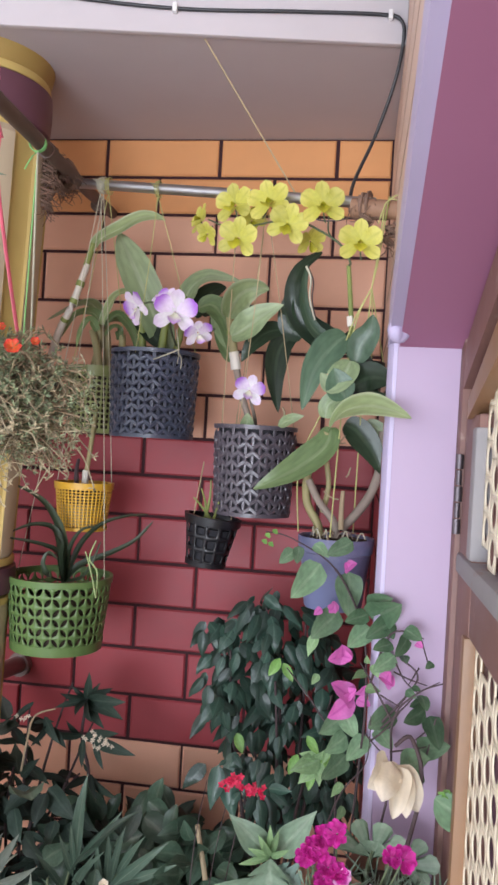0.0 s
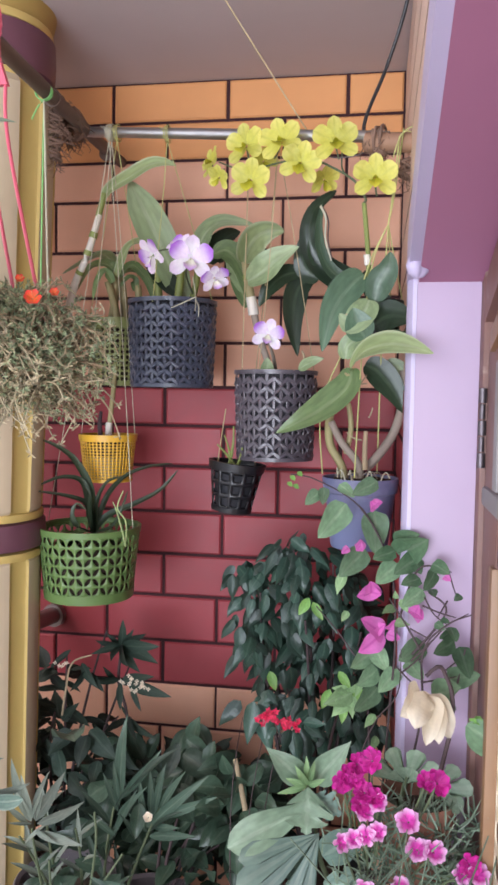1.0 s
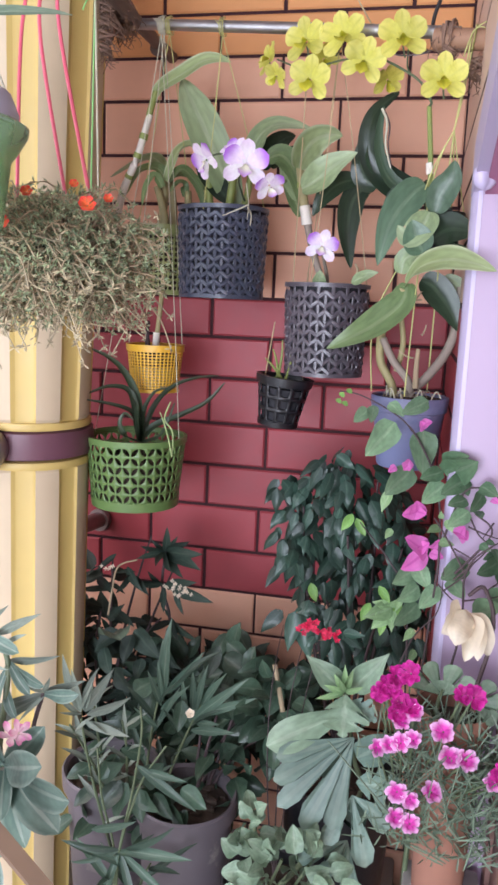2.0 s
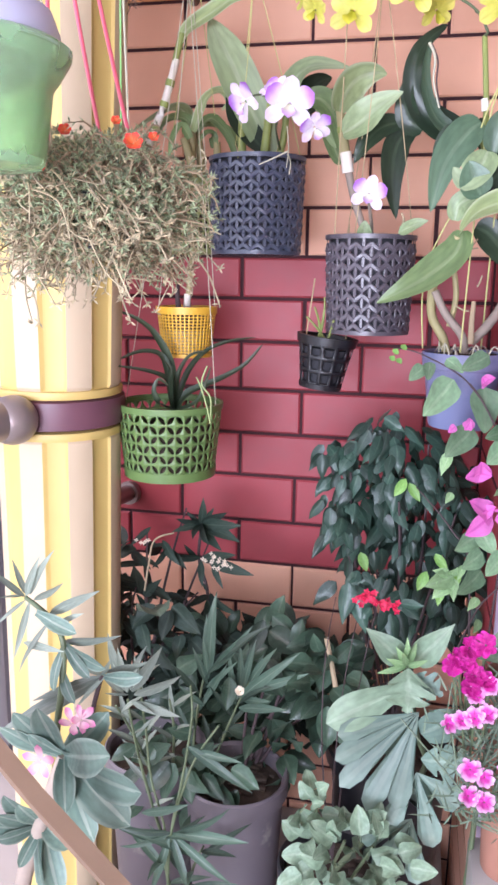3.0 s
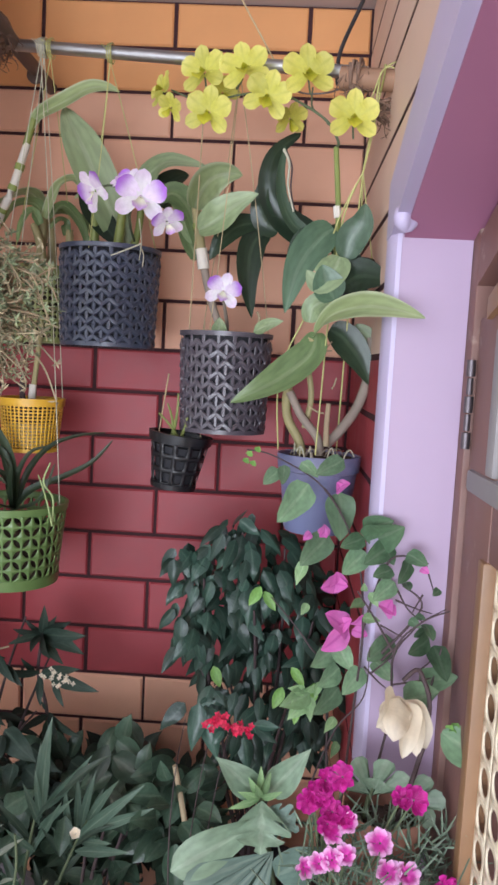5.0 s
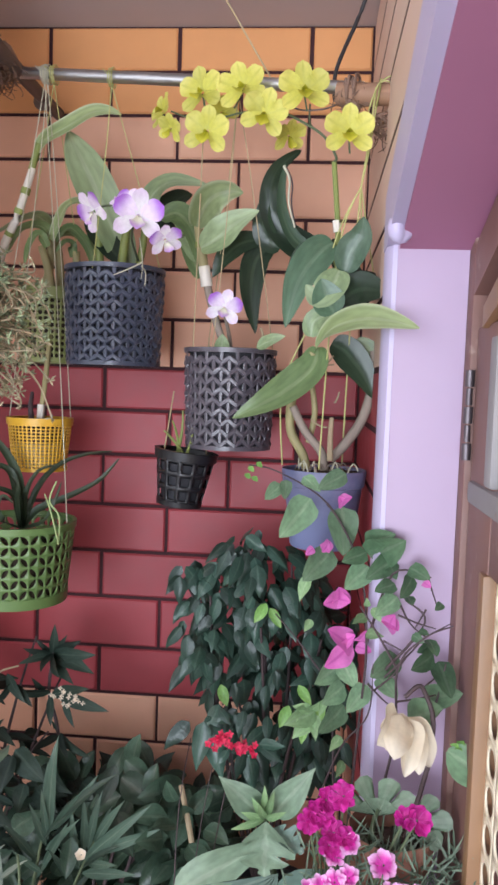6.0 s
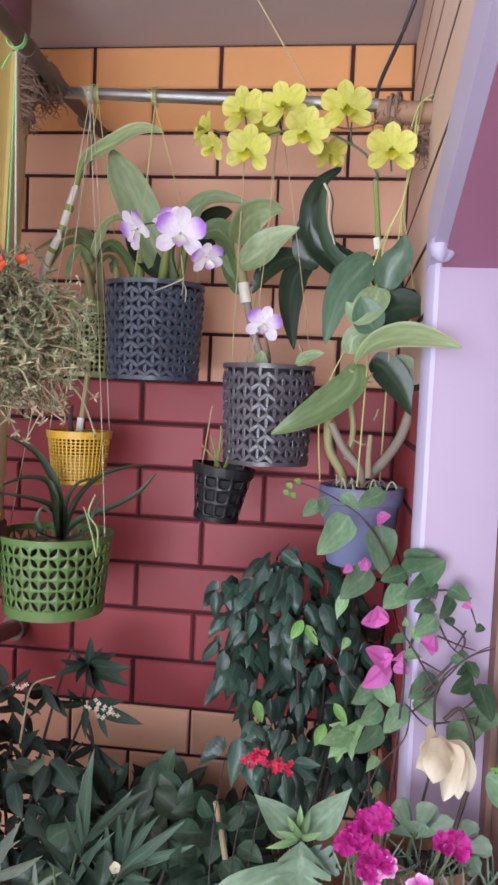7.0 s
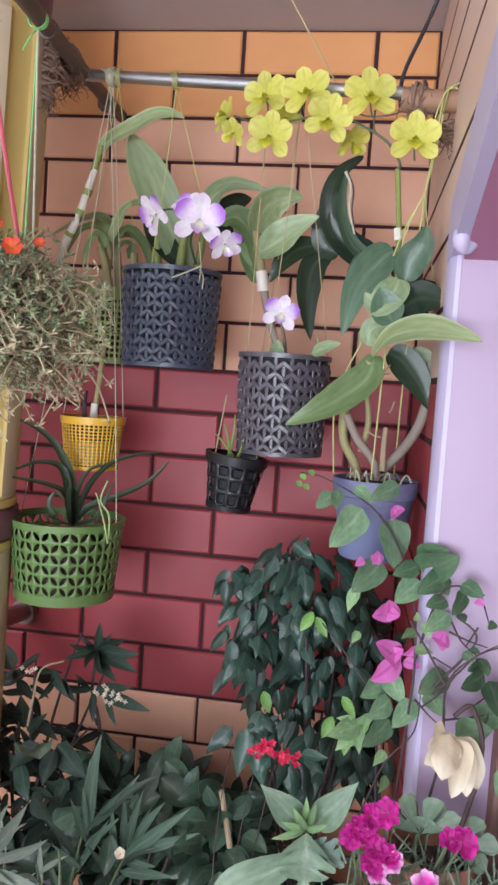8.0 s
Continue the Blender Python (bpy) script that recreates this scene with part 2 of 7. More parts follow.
# ---------------------------------------------------------------- mesh building
class Geo:
    """Vertices, faces and UVs of one mesh, in world metres."""
    def __init__(self):
        self.v, self.f, self.uv = [], [], []

    def add(self, verts, faces, uvs=None):
        k = len(self.v)
        self.v += [tuple(p) for p in verts]
        for face in faces:
            self.f.append([k + i for i in face])
            self.uv += [uvs[i] if uvs else (0.5, 0.5) for i in face]
        return self

    def tube(self, pts, r0, r1=None, sides=8, caps=True):
        pts = [Vector(p) for p in pts]
        r1 = r0 if r1 is None else r1
        n = len(pts)
        ref = Vector((0.31, 0.2, 0.93))
        rings = []
        for i, p in enumerate(pts):
            d = (pts[min(i + 1, n - 1)] - pts[max(i - 1, 0)]).normalized()
            if abs(d.dot(ref)) > 0.95: ref = Vector((0.9, 0.3, 0.1))
            a = d.cross(ref).normalized()
            b = d.cross(a)
            r = r0 + (r1 - r0) * i / (n - 1)
            rings.append([p + r * (math.cos(2 * math.pi * k / sides) * a + math.sin(2 * math.pi * k / sides) * b) for k in range(sides)])
        verts = [p for ring in rings for p in ring]
        faces = [(i * sides + k, i * sides + (k + 1) % sides, (i + 1) * sides + (k + 1) % sides, (i + 1) * sides + k) for i in range(n - 1) for k in range(sides)]
        if caps: faces += [tuple(range(sides))[::-1], tuple((n - 1) * sides + k for k in range(sides))]
        uvs = [(k / sides, i / (n - 1)) for i in range(n) for k in range(sides)]
        return self.add(verts, faces, uvs)

    def box(self, lo, hi, bevel=0.0):
        (x0, y0, z0), (x1, y1, z1) = lo, hi
        c = min(bevel, (x1 - x0) / 3, (y1 - y0) / 3, (z1 - z0) / 3)
        if not c:
            v = [(x, y, z) for z in (z0, z1) for y in (y0, y1) for x in (x0, x1)]
            return self.add(v, [(0, 2, 3, 1), (4, 5, 7, 6), (0, 1, 5, 4), (2, 6, 7, 3), (0, 4, 6, 2), (1, 3, 7, 5)])
        bm = bmesh.new()
        bmesh.ops.create_cube(bm, size=1)
        for q in bm.verts: q.co = Vector(((x0 + x1) / 2 + q.co.x * (x1 - x0), (y0 + y1) / 2 + q.co.y * (y1 - y0), (z0 + z1) / 2 + q.co.z * (z1 - z0)))
        bmesh.ops.bevel(bm, geom=bm.edges[:], offset=c, segments=2, affect="EDGES", profile=0.6)
        bm.verts.index_update()
        self.add([q.co[:] for q in bm.verts], [[q.index for q in f.verts] for f in bm.faces])
        bm.free()
        return self

    def lathe(self, centre, profile, sides=32, wobble=None):
        """profile: (radius, height) pairs from bottom to top. wobble(angle) scales the radius."""
        cx, cy, cz = centre
        verts = []
        for r, h in profile:
            for k in range(sides):
                a = 2 * math.pi * k / sides
                rr = r * (wobble(a) if wobble else 1)
                verts.append((cx + rr * math.cos(a), cy + rr * math.sin(a), cz + h))
        n = len(profile)
        faces = [(i * sides + k, i * sides + (k + 1) % sides, (i + 1) * sides + (k + 1) % sides, (i + 1) * sides + k) for i in range(n - 1) for k in range(sides)]
        return self.add(verts, faces)

    def prism(self, ring, axis, lo, hi):
        """A polygon in the two other axes, drawn along axis from lo to hi."""
        def at(p, h):
            q = list(p); q.insert("xyz".index(axis), h); return tuple(q)
        n = len(ring)
        verts = [at(p, lo) for p in ring] + [at(p, hi) for p in ring]
        return self.add(verts, [tuple(range(n))[::-1], tuple(range(n, 2 * n))] + [(k, (k + 1) % n, n + (k + 1) % n, n + k) for k in range(n)])

    def blade(self, base, way, up, length, width, shape="leaf", droop=0.25, fold=0.25, twist=0.0, seg=7, wave=0.0, seed=0):
        """A leaf or petal from base along way; up is its upper side."""
        rnd = random.Random(seed)
        d = Vector(way).normalized()
        u = Vector(up) - Vector(up).dot(d) * d
        u = (u if u.length > 1e-4 else d.orthogonal()).normalized()
        p = Vector(base)
        step = length / seg
        verts, uvs = [], []
        phase = rnd.uniform(0, 6)
        for i in range(seg + 1):
            t = i / seg
            if shape == "leaf": w = math.sin(math.pi * min(1, t ** 0.8 * 0.97 + 0.03)) ** 0.85
            elif shape == "heart": w = math.sin(math.pi * t ** 0.7) ** 0.75 if 0 < t < 1 else 0
            elif shape == "petal": w = math.sin(math.pi * min(1, t ** 1.25 * 0.94 + 0.06)) ** 0.7
            elif shape == "strap": w = min(1, 0.55 + 2 * t) * (1 - max(0, t - 0.75) * 4) ** 0.5 if t < 1 else 0
            elif shape == "grass": w = min(1, 0.5 + 3 * t) * (1 - t) ** 0.55
            elif shape == "paddle": w = (0.22 + 0.9 * min(1, t * 1.25) ** 1.4) * (1 - max(0, t - 0.72) / 0.28) ** 0.5 if t < 1 else 0
            elif shape == "round": w = math.sqrt(max(0, 1 - (2 * t - 1) ** 2)) * 1.05
            elif shape == "lobed": w = max(0, math.sin(math.pi * min(1, t ** 0.8 * 0.97 + 0.03))) ** 0.8 * (1 - 0.58 * max(0, math.cos(2 * math.pi * 3.3 * t + 0.9)) ** 1.4)
            elif shape == "ovate": w = max(0, math.sin(math.pi * min(1, t ** 0.62))) ** 0.65
            elif shape == "tear": w = max(0, math.sin(math.pi * min(1, t ** 0.66))) ** (0.72 if t < 0.5 else 1.05)
            elif shape == "obovate": w = math.sin(math.pi * min(1, t ** 1.7 * 0.93 + 0.07)) ** 0.55
            else: w = math.sin(math.pi * t)
            w = max(w, 0.03) * width / 2
            s = d.cross(u).normalized()
            c = math.cos(twist * t); q = math.sin(twist * t)
            s2, u2 = c * s + q * u, c * u - q * s
            for k in (-1, -0.5, 0, 0.5, 1):
                lift = fold * (0.5 * abs(k) + 0.5 * k * k) * w + wave * w * math.sin(phase + 9 * t + (2 if k > 0 else 0)) * abs(k)
                sweep = abs(k) * w * 0.7 * (1 - t) if shape == "lobed" else 0.0
                verts.append(p + k * w * s2 + lift * u2 + sweep * d)
                uvs.append((0.5 + 0.5 * k, t))
            p = p + d * step
            turn = droop * 2 * t / seg * 1.6
            d, u = (d - turn * u).normalized(), (u + turn * d).normalized()
        faces = [(i * 5 + k, i * 5 + k + 1, (i + 1) * 5 + k + 1, (i + 1) * 5 + k) for i in range(seg) for k in range(4)]
        return self.add(verts, faces, uvs)

    def mesh(self, name, material, smooth=True):
        me = bpy.data.meshes.new(name)
        me.from_pydata(self.v, [], self.f)
        uv = me.uv_layers.new(name="UVMap")
        uv.data.foreach_set("uv", [c for pair in self.uv for c in pair])
        if smooth: me.polygons.foreach_set("use_smooth", [True] * len(me.polygons))
        for m in (material if isinstance(material, (list, tuple)) else [material]): me.materials.append(m)
        me.update()
        return me


def thing(name, at, label, category, group="", kind=""):
    ob = new(name)
    ob.location = at
    ob.empty_display_size = 0.05
    return tagged(ob, label, category, group, kind)


def part(name, geo, material, parent, label="", smooth=True, solid=0.0, sharp=True, weld=False):
    ob = new(name, geo.mesh(name, material, smooth))
    if weld:
        bm = bmesh.new(); bm.from_mesh(ob.data)
        bmesh.ops.remove_doubles(bm, verts=bm.verts[:], dist=0.0002)
        bm.to_mesh(ob.data); bm.free()
    ob.parent = parent
    if parent is not None and parent.type == "EMPTY":
        ob.matrix_parent_inverse = Matrix.Translation(-parent.location)
    if smooth and sharp: ob.data.set_sharp_from_angle(angle=radians(38))
    if solid:
        md = ob.modifiers.new("thickness", "SOLIDIFY"); md.thickness = solid; md.offset = 0
    if label: ob["label"] = label
    return ob


def single(name, geo, material, label, category, kind="", group="", smooth=True, solid=0.0):
    ob = part(name, geo, material, None, smooth=smooth, solid=solid)
    return tagged(ob, label, category, group, kind)


def piece(name, me, parent, m):
    """An object of its own on shared mesh data, laid at the world pose m under parent."""
    ob = new(name, me)
    ob.parent = parent
    if parent.type == "EMPTY": ob.matrix_parent_inverse = Matrix.Translation(-parent.location)
    ob.matrix_basis = m
    return ob


def lay(base, way, up, size):
    """The pose of a leaf mesh built along +y with its upper side +z."""
    d = Vector(way).normalized()
    u = Vector(up) - Vector(up).dot(d) * d
    u = (u if u.length > 1e-4 else d.orthogonal()).normalized()
    s = d.cross(u)
    rot = Matrix((s, d, u)).transposed().to_4x4()
    return Matrix.Translation(base) @ rot @ Matrix.Diagonal((size, size, size, 1))


def curve(a, b, sag=0.0, n=8, side=(0, 0, 0)):
    a, b, side = Vector(a), Vector(b), Vector(side)
    return [a.lerp(b, i / n) + (Vector((0, 0, -sag)) + side) * 4 * (i / n) * (1 - i / n) for i in range(n + 1)]


def spline(*pts, n=6):
    p = [Vector(q) for q in pts]
    out = []
    for i in range(len(p) - 1):
        a, b, c, d = p[max(i - 1, 0)], p[i], p[i + 1], p[min(i + 2, len(p) - 1)]
        for k in range(n):
            t = k / n
            out.append(0.5 * (2 * b + (c - a) * t + (2 * a - 5 * b + 4 * c - d) * t * t + (3 * b - a - 3 * c + d) * t ** 3))
    return out + [p[-1]]

# ---------------------------------------------------------------- the porch: walls, ceiling, ground
XR, YJ, ZJ, XF = 0.461, -0.481, 2.015, 0.549      # side wall face, jamb, springing of the sloped head, door frame
ZC, YB = 2.477, -0.38                             # soffit over the plants and its front edge
XL = -0.46                                        # free end of the back wall

single("ground", Geo().box((-60, -60, -0.5), (60, 60, -0.35)), M["ground"], "pale dusty ground outside the porch", "ground", "structure")
single("floor", Geo().box((-0.75, -3.6, -0.12), (1.9, 0.0, 0.0)), M["floor"], "grey tiled porch floor", "floor", "structure")

wall_back = single("wall_back", Geo().box((XL, 0.0045, -0.35), (0.62, 0.14, 2.75)), M["joint"], "back wall painted as large red and peach bricks with dark joints", "wall", "structure")
g = Geo()
g.box((XR + 0.0008, YJ + 0.006, -0.35), (0.62, 0.006, 2.75))
wall_right = single("wall_right", g, M["joint"], "side wall with buff painted bricks beside the door", "wall", "structure")

head = [(YJ + 0.0, ZJ + 0.001), (-1.28, 2.296), (-3.6, 2.296), (-3.6, 2.75), (YJ, 2.75)]
single("wall_over_door", Geo().prism(head, "x", XR + 0.010, 0.62), M["mauve"], "mauve painted sloping head above the door opening", "wall", "structure")
single("wall_far_right", Geo().box((0.62, -3.6, -0.35), (0.70, -1.9, 2.75)), M["buff"], "plain painted wall beyond the door", "wall", "structure")
single("wall_right_upper", Geo().prism([(YJ + 0.044, ZJ + 0.066), (-1.27, 2.355), (-3.6, 2.355), (-3.6, 2.75), (YJ + 0.044, 2.75)], "x", XR + 0.0008, XR + 0.010), M["joint"], "buff painted side wall above the door opening", "wall", "structure")
# painted border round the opening: a rounded pale edge and the lavender reveal
g = Geo()
g.prism([(XR - 0.003, YJ + 0.044), (XR - 0.003, YJ + 0.006), (XR + 0.003, YJ - 0.004), (XR + 0.008, YJ - 0.005), (XR + 0.008, YJ + 0.044)], "z", -0.1, ZJ + 0.04)
edge_top = [(YJ - 0.002, ZJ + 0.006), (YJ + 0.044, ZJ + 0.006), (YJ + 0.044, ZJ + 0.070), (-1.27, 2.360), (-1.27, 2.293)]
g.prism([(y, z) for y, z in edge_top], "x", XR - 0.004, XR + 0.010)
single("trim", g, M["lilac_edge"], "pale lilac painted edge of the door opening", "trim", "structure")
single("door_reveal", Geo().box((XR + 0.0082, YJ - 0.004, -0.1), (XF - 0.0005, YJ + 0.003, ZJ + 0.012), 0.0), M["lavender"], "smooth lavender painted reveal beside the door", "wall", "structure")
g = Geo()
g.lathe((XR + 0.006, YJ - 0.035, 2.034), [(0.0005, -0.017), (0.006, -0.015), (0.0105, -0.009), (0.0125, -0.001), (0.011, 0.006), (0.0075, 0.013), (0.004, 0.02), (0.0005, 0.024)], 30, lambda a: 1 + 0.28 * math.sin(2 * a + 0.5) + 0.1 * math.sin(3 * a))
single("plaster_lump", g, M["lilac_edge"], "pale lump of plaster on the corner of the door head", "plaster")

soffit = single("ceiling", Geo().box((-1.2, YB, ZC), (XR + 0.006, 0.006, 2.70)), M["grey_plaster"], "grey plastered soffit above the hanging plants", "ceiling", "structure")
beam = single("beam", Geo().box((-1.2, YB - 0.012, ZC - 0.002), (XR + 0.002, YB - 0.0005, 2.74), 0.003), M["white_plaster"], "off-white plastered beam face with a stain", "beam", "structure")
# the soffit's front edge is sheared askew to fit the camera's view
def askew(ob):
    for v in ob.data.vertices:
        v.co.y += 0.126 * (v.co.x - 0.135) * min(1.0, max(0.0, -v.co.y / 0.38))
askew(soffit); askew(beam)
single("porch_roof", Geo().box((-1.2, -3.8, 2.75), (2.0, 0.14, 2.9)), M["white_plaster"], "white porch roof slab", "ceiling", "structure")
single("wall_behind", Geo().box((0.62, -3.72, -0.35), (1.9, -3.6, 2.75)), M["buff"], "plain wall behind", "wall", "structure")
g = Geo()
g.box((1.75, -3.6, -0.1), (1.85, 0.14, 2.75)); g.box((0.62, 0.006, -0.1), (1.75, 0.14, 2.75))
single("room_walls", g, M["room"], "dim room walls behind the door", "wall", "structure")

# ---------------------------------------------------------------- things of the structure
# door with perforated sheet panels in a brown frame
door_frame = thing("door_frame", (XF + 0.03, YJ - 0.5, 0.0), "brown wooden door frame with a sloping head", "door frame", kind="structure")
slope = math.atan(0.35)
part("post", Geo().box((XF, YJ - 0.030, 0.0), (XF + 0.06, YJ + 0.004, ZJ + 0.02), 0.004), M["wood"], door_frame)
part("head", Geo().prism([(YJ - 0.004, ZJ - 0.004), (-1.5, ZJ - 0.004 + math.tan(slope) * (1.5 + YJ - 0.004)), (-1.5, ZJ - 0.06 + math.tan(slope) * (1.5 + YJ)), (YJ - 0.03, ZJ - 0.05)], "x", XF + 0.001, XF + 0.06), M["wood"], door_frame)
door = thing("door_1", (XF + 0.014, YJ - 0.034, 0.02), "closed brown wooden door with perforated cream panels", "door", kind="structure")
SW = 0.104
XD, Y0, Y1 = XF + 0.006, YJ - 0.036, YJ - 0.80
def zs(y): return ZJ - 0.07 + math.tan(slope) * (YJ - 0.03 - y)
part("stile", Geo().box((XD, Y0 - SW, 0.05), (XD + 0.035, Y0, ZJ - 0.085), 0.004), M["wood"], door)
part("stile", Geo().box((XD, Y1, 0.05), (XD + 0.035, Y1 + 0.075, 2.2), 0.004), M["wood"], door)
part("stile_bead", Geo().box((XD - 0.004, Y0 - SW - 0.004, 0.75), (XD + 0.02, Y0 - SW + 0.018, 1.684), 0.003), M["ochre_wood"], door, "ochre varnished bead")
part("top_rail", Geo().prism([(Y0 - 0.05, zs(Y0)), (Y1, zs(Y1)), (Y1, zs(Y1) - 0.09), (Y0 - 0.05, zs(Y0) - 0.022)], "x", XD - 0.006, XD + 0.034), M["ochre_wood"], door)
part("middle_rail", Geo().box((XD + 0.001, Y1 + 0.07, 1.684), (XD + 0.034, Y0 - SW, 1.765), 0.004), M["wood"], door)
part("middle_rail_bead", Geo().box((XD - 0.005, Y1 + 0.07, 1.742), (XD + 0.02, Y0 - 0.012, 1.766), 0.005), M["grey_wood"], door, "weathered grey bead")
part("stile_bead", Geo().box((XD - 0.003, Y0 - SW - 0.002, 1.767), (XD + 0.02, Y0 - SW + 0.026, 1.915), 0.004), M["grey_wood"], door, "weathered grey upright bead")
part("bottom_rail", Geo().box((XD + 0.001, Y1 + 0.07, 0.05), (XD + 0.034, Y0 - SW, 0.25), 0.006), M["wood"], door)

def holed_sheet(y0, y1, z0, z1, x, py, pz, ry, rz):
    """A thin sheet in the y-z plane with staggered oval holes."""
    g = Geo()
    ny, nz = int((y1 - y0) / py), int((z1 - z0) / pz)
    for i in range(ny):
        for j in range(nz):
            cy, cz = y0 + (i + 0.5) * py, z0 + (j + 0.5 + (0.5 if i % 2 else 0)) * pz
            ring, out = [], []
            for k in range(12):
                a = 2 * math.pi * k / 12 + math.pi / 4
                ring.append((x, cy + ry * math.cos(a), cz + rz * math.sin(a)))
                m = max(abs(math.cos(a)), abs(math.sin(a)))
                out.append((x, cy + py / 2 * math.cos(a) / m, cz + pz / 2 * math.sin(a) / m))
            g.add(out + ring, [(k, (k + 1) % 12, 12 + (k + 1) % 12, 12 + k) for k in range(12)])
    return g
part("panel", holed_sheet(Y1 + 0.07, Y0 - SW + 0.004, 0.9, 1.684, XD + 0.010, 0.042, 0.038, 0.0145, 0.0138), M["mesh_cream"], door, "cream sheet with oval holes", solid=0.0015)
part("panel", holed_sheet(Y1 + 0.07, Y0 - SW + 0.004, 1.767, 2.0, XD + 0.010, 0.042, 0.038, 0.0145, 0.0138), M["mesh_cream"], door, "cream sheet with oval holes", solid=0.0015)
part("panel", Geo().box((XD + 0.012, Y1 + 0.07, 0.22), (XD + 0.018, Y0 - SW, 0.9)), M["mesh_cream"], door)
hinge = Geo()
for k in range(5):
    z = 1.785 + 0.02 * k
    hinge.tube([(XF + 0.001, YJ - 0.0325, z + 0.001), (XF + 0.001, YJ - 0.0325, z + 0.019)], 0.005 if k % 2 == 0 else 0.0035, sides=10)
part("hinge", hinge, M["hinge"], door_frame, "grey iron butt hinge")

# column with yellow flutes and maroon bands
CX, CY, CR = -0.226, -0.30, 0.100
column = thing("column", (CX, CY, 0.0), "cream fluted column with yellow grooves and maroon bands", "column", kind="structure")
def flute(a):
    s = math.cos(8 * (a + radians(69)))
    return 1.0 if s < 0.2 else 0.982 - 0.05 * math.sqrt(s - 0.2)
def shaft(z0, z1):
    g, n, profile = Geo(), 192, []
    for z in (z0, z0 + 0.012, z1 - 0.012, z1):
        flat = z in (z0, z1)
        profile.append([(CX + CR * (0.93 if flat else flute(2 * math.pi * k / n)) * math.cos(2 * math.pi * k / n), CY + CR * (0.93 if flat else flute(2 * math.pi * k / n)) * math.sin(2 * math.pi * k / n), z) for k in range(n)])
    verts = [p for ring in profile for p in ring]
    g.add(verts, [(i * n + k, i * n + (k + 1) % n, (i + 1) * n + (k + 1) % n, (i + 1) * n + k) for i in range(3) for k in range(n)])
    return g
def fluted(z0, z1):
    ob = part("shaft", shaft(z0, z1), [M["cream"], M["yellow_paint"]], column, smooth=False)
    n = 192
    for f in ob.data.polygons:
        k = f.index % n
        a, b = flute(2 * math.pi * k / n), flute(2 * math.pi * (k + 1) / n)
        f.material_index = 1 if min(a, b) < 0.99 else 0
fluted(0.0, 1.606); fluted(1.668, 2.352)
for z0, z1 in ((1.612, 1.662), (2.365, 2.437)):
    part("band", Geo().lathe((CX, CY, 0), [(CR * 0.9, z0), (CR * 1.045, z0 + 0.004), (CR * 1.06, (z0 + z1) / 2), (CR * 1.045, z1 - 0.004), (CR * 0.9, z1)], 48), M["maroon"], column, "maroon painted band")
    for a in (z0 - 0.008, z1 + 0.006):
        part("ring", Geo().lathe((CX, CY, 0), [(CR * 0.9, a - 0.008), (CR * 1.0, a - 0.006), (CR * 1.02, a), (CR * 1.0, a + 0.006), (CR * 0.9, a + 0.008)], 48), M["yellow_paint"], column, "yellow painted ring")
part("capital", Geo().lathe((CX, CY, 0), [(CR * 0.95, 2.448), (CR * 1.02, 2.46), (CR * 1.1, 2.5), (CR * 1.32, 2.56), (CR * 1.38, 2.62), (CR * 1.38, 2.75)], 48), M["olive_gold"], column, "flared olive-yellow capital")
# the column is widened and shifted with height to fit the camera's view
for ob in column.children:
    for v in ob.data.vertices:
        k, dx = 1 + 0.085 * (v.co.z - 1.7), 0.014 * (v.co.z - 1.75)
        if ob.name.startswith("shaft"): k += 0.5 * max(0.0, v.co.z - 2.12)
        v.co.x, v.co.y = CX + (v.co.x - CX) * k + dx, CY + (v.co.y - CY) * k

# handrails, posts and grille
def pipe(name, pts, r, material, label, category, ends=True):
    t = thing(name, pts[0], label, category)
    part("tube", Geo().tube(pts, r, sides=20), material, t)
    return t
rail = pipe("handrail", curve((-0.245, -0.415, 1.638), (-0.50, -1.20, 1.60), n=2), 0.030, M["dark_metal"], "brown painted pipe handrail fixed to the column", "handrail")
part("ball_end", Geo().lathe((-0.243, -0.425, 1.636), [(0.037 * math.sin(radians(12 * i)) + 0.0003, -0.037 * math.cos(radians(12 * i))) for i in range(16)], 28), M["dark_metal"], rail)
rail2 = pipe("handrail", [(-0.240, -0.215, 1.43), (-0.224, 0.000, 1.411)], 0.017, M["dark_metal"], "short brown pipe rail from the column to the wall", "handrail")
part("flange", Geo().tube([(-0.226, -0.012, 1.411), (-0.224, 0.001, 1.411)], 0.024, sides=24), M["dark_metal"], rail2)

# ---------------------------------------------------------------- leaf and petal surfaces
M["orchid_leaf"] = leaf_mat("orchid_leaf", (0.16, 0.24, 0.10), (0.18, 0.26, 0.11), vein=(0.26, 0.34, 0.17), rough=0.36)
M["orchid_pale"] = leaf_mat("pale_orchid_leaf", (0.29, 0.37, 0.17), (0.32, 0.40, 0.20), vein=(0.40, 0.47, 0.27), edge=(0.46, 0.52, 0.33), rough=0.4)
M["orchid_dark"] = leaf_mat("dark_orchid_leaf", (0.026, 0.046, 0.026), (0.032, 0.054, 0.030), vein=(0.055, 0.085, 0.05), rough=0.28)
M["orchid_blue"] = leaf_mat("blue_green_orchid_leaf", (0.078, 0.135, 0.082), (0.092, 0.152, 0.094), vein=(0.13, 0.195, 0.125), rough=0.3)
M["orchid_grey"] = leaf_mat("grey_green_orchid_leaf", (0.26, 0.345, 0.18), (0.32, 0.40, 0.24), vein=(0.37, 0.45, 0.28), rough=0.36)
M["aloe"] = leaf_mat("dark_strap_leaf", (0.038, 0.058, 0.032), (0.045, 0.055, 0.03), rough=0.4)
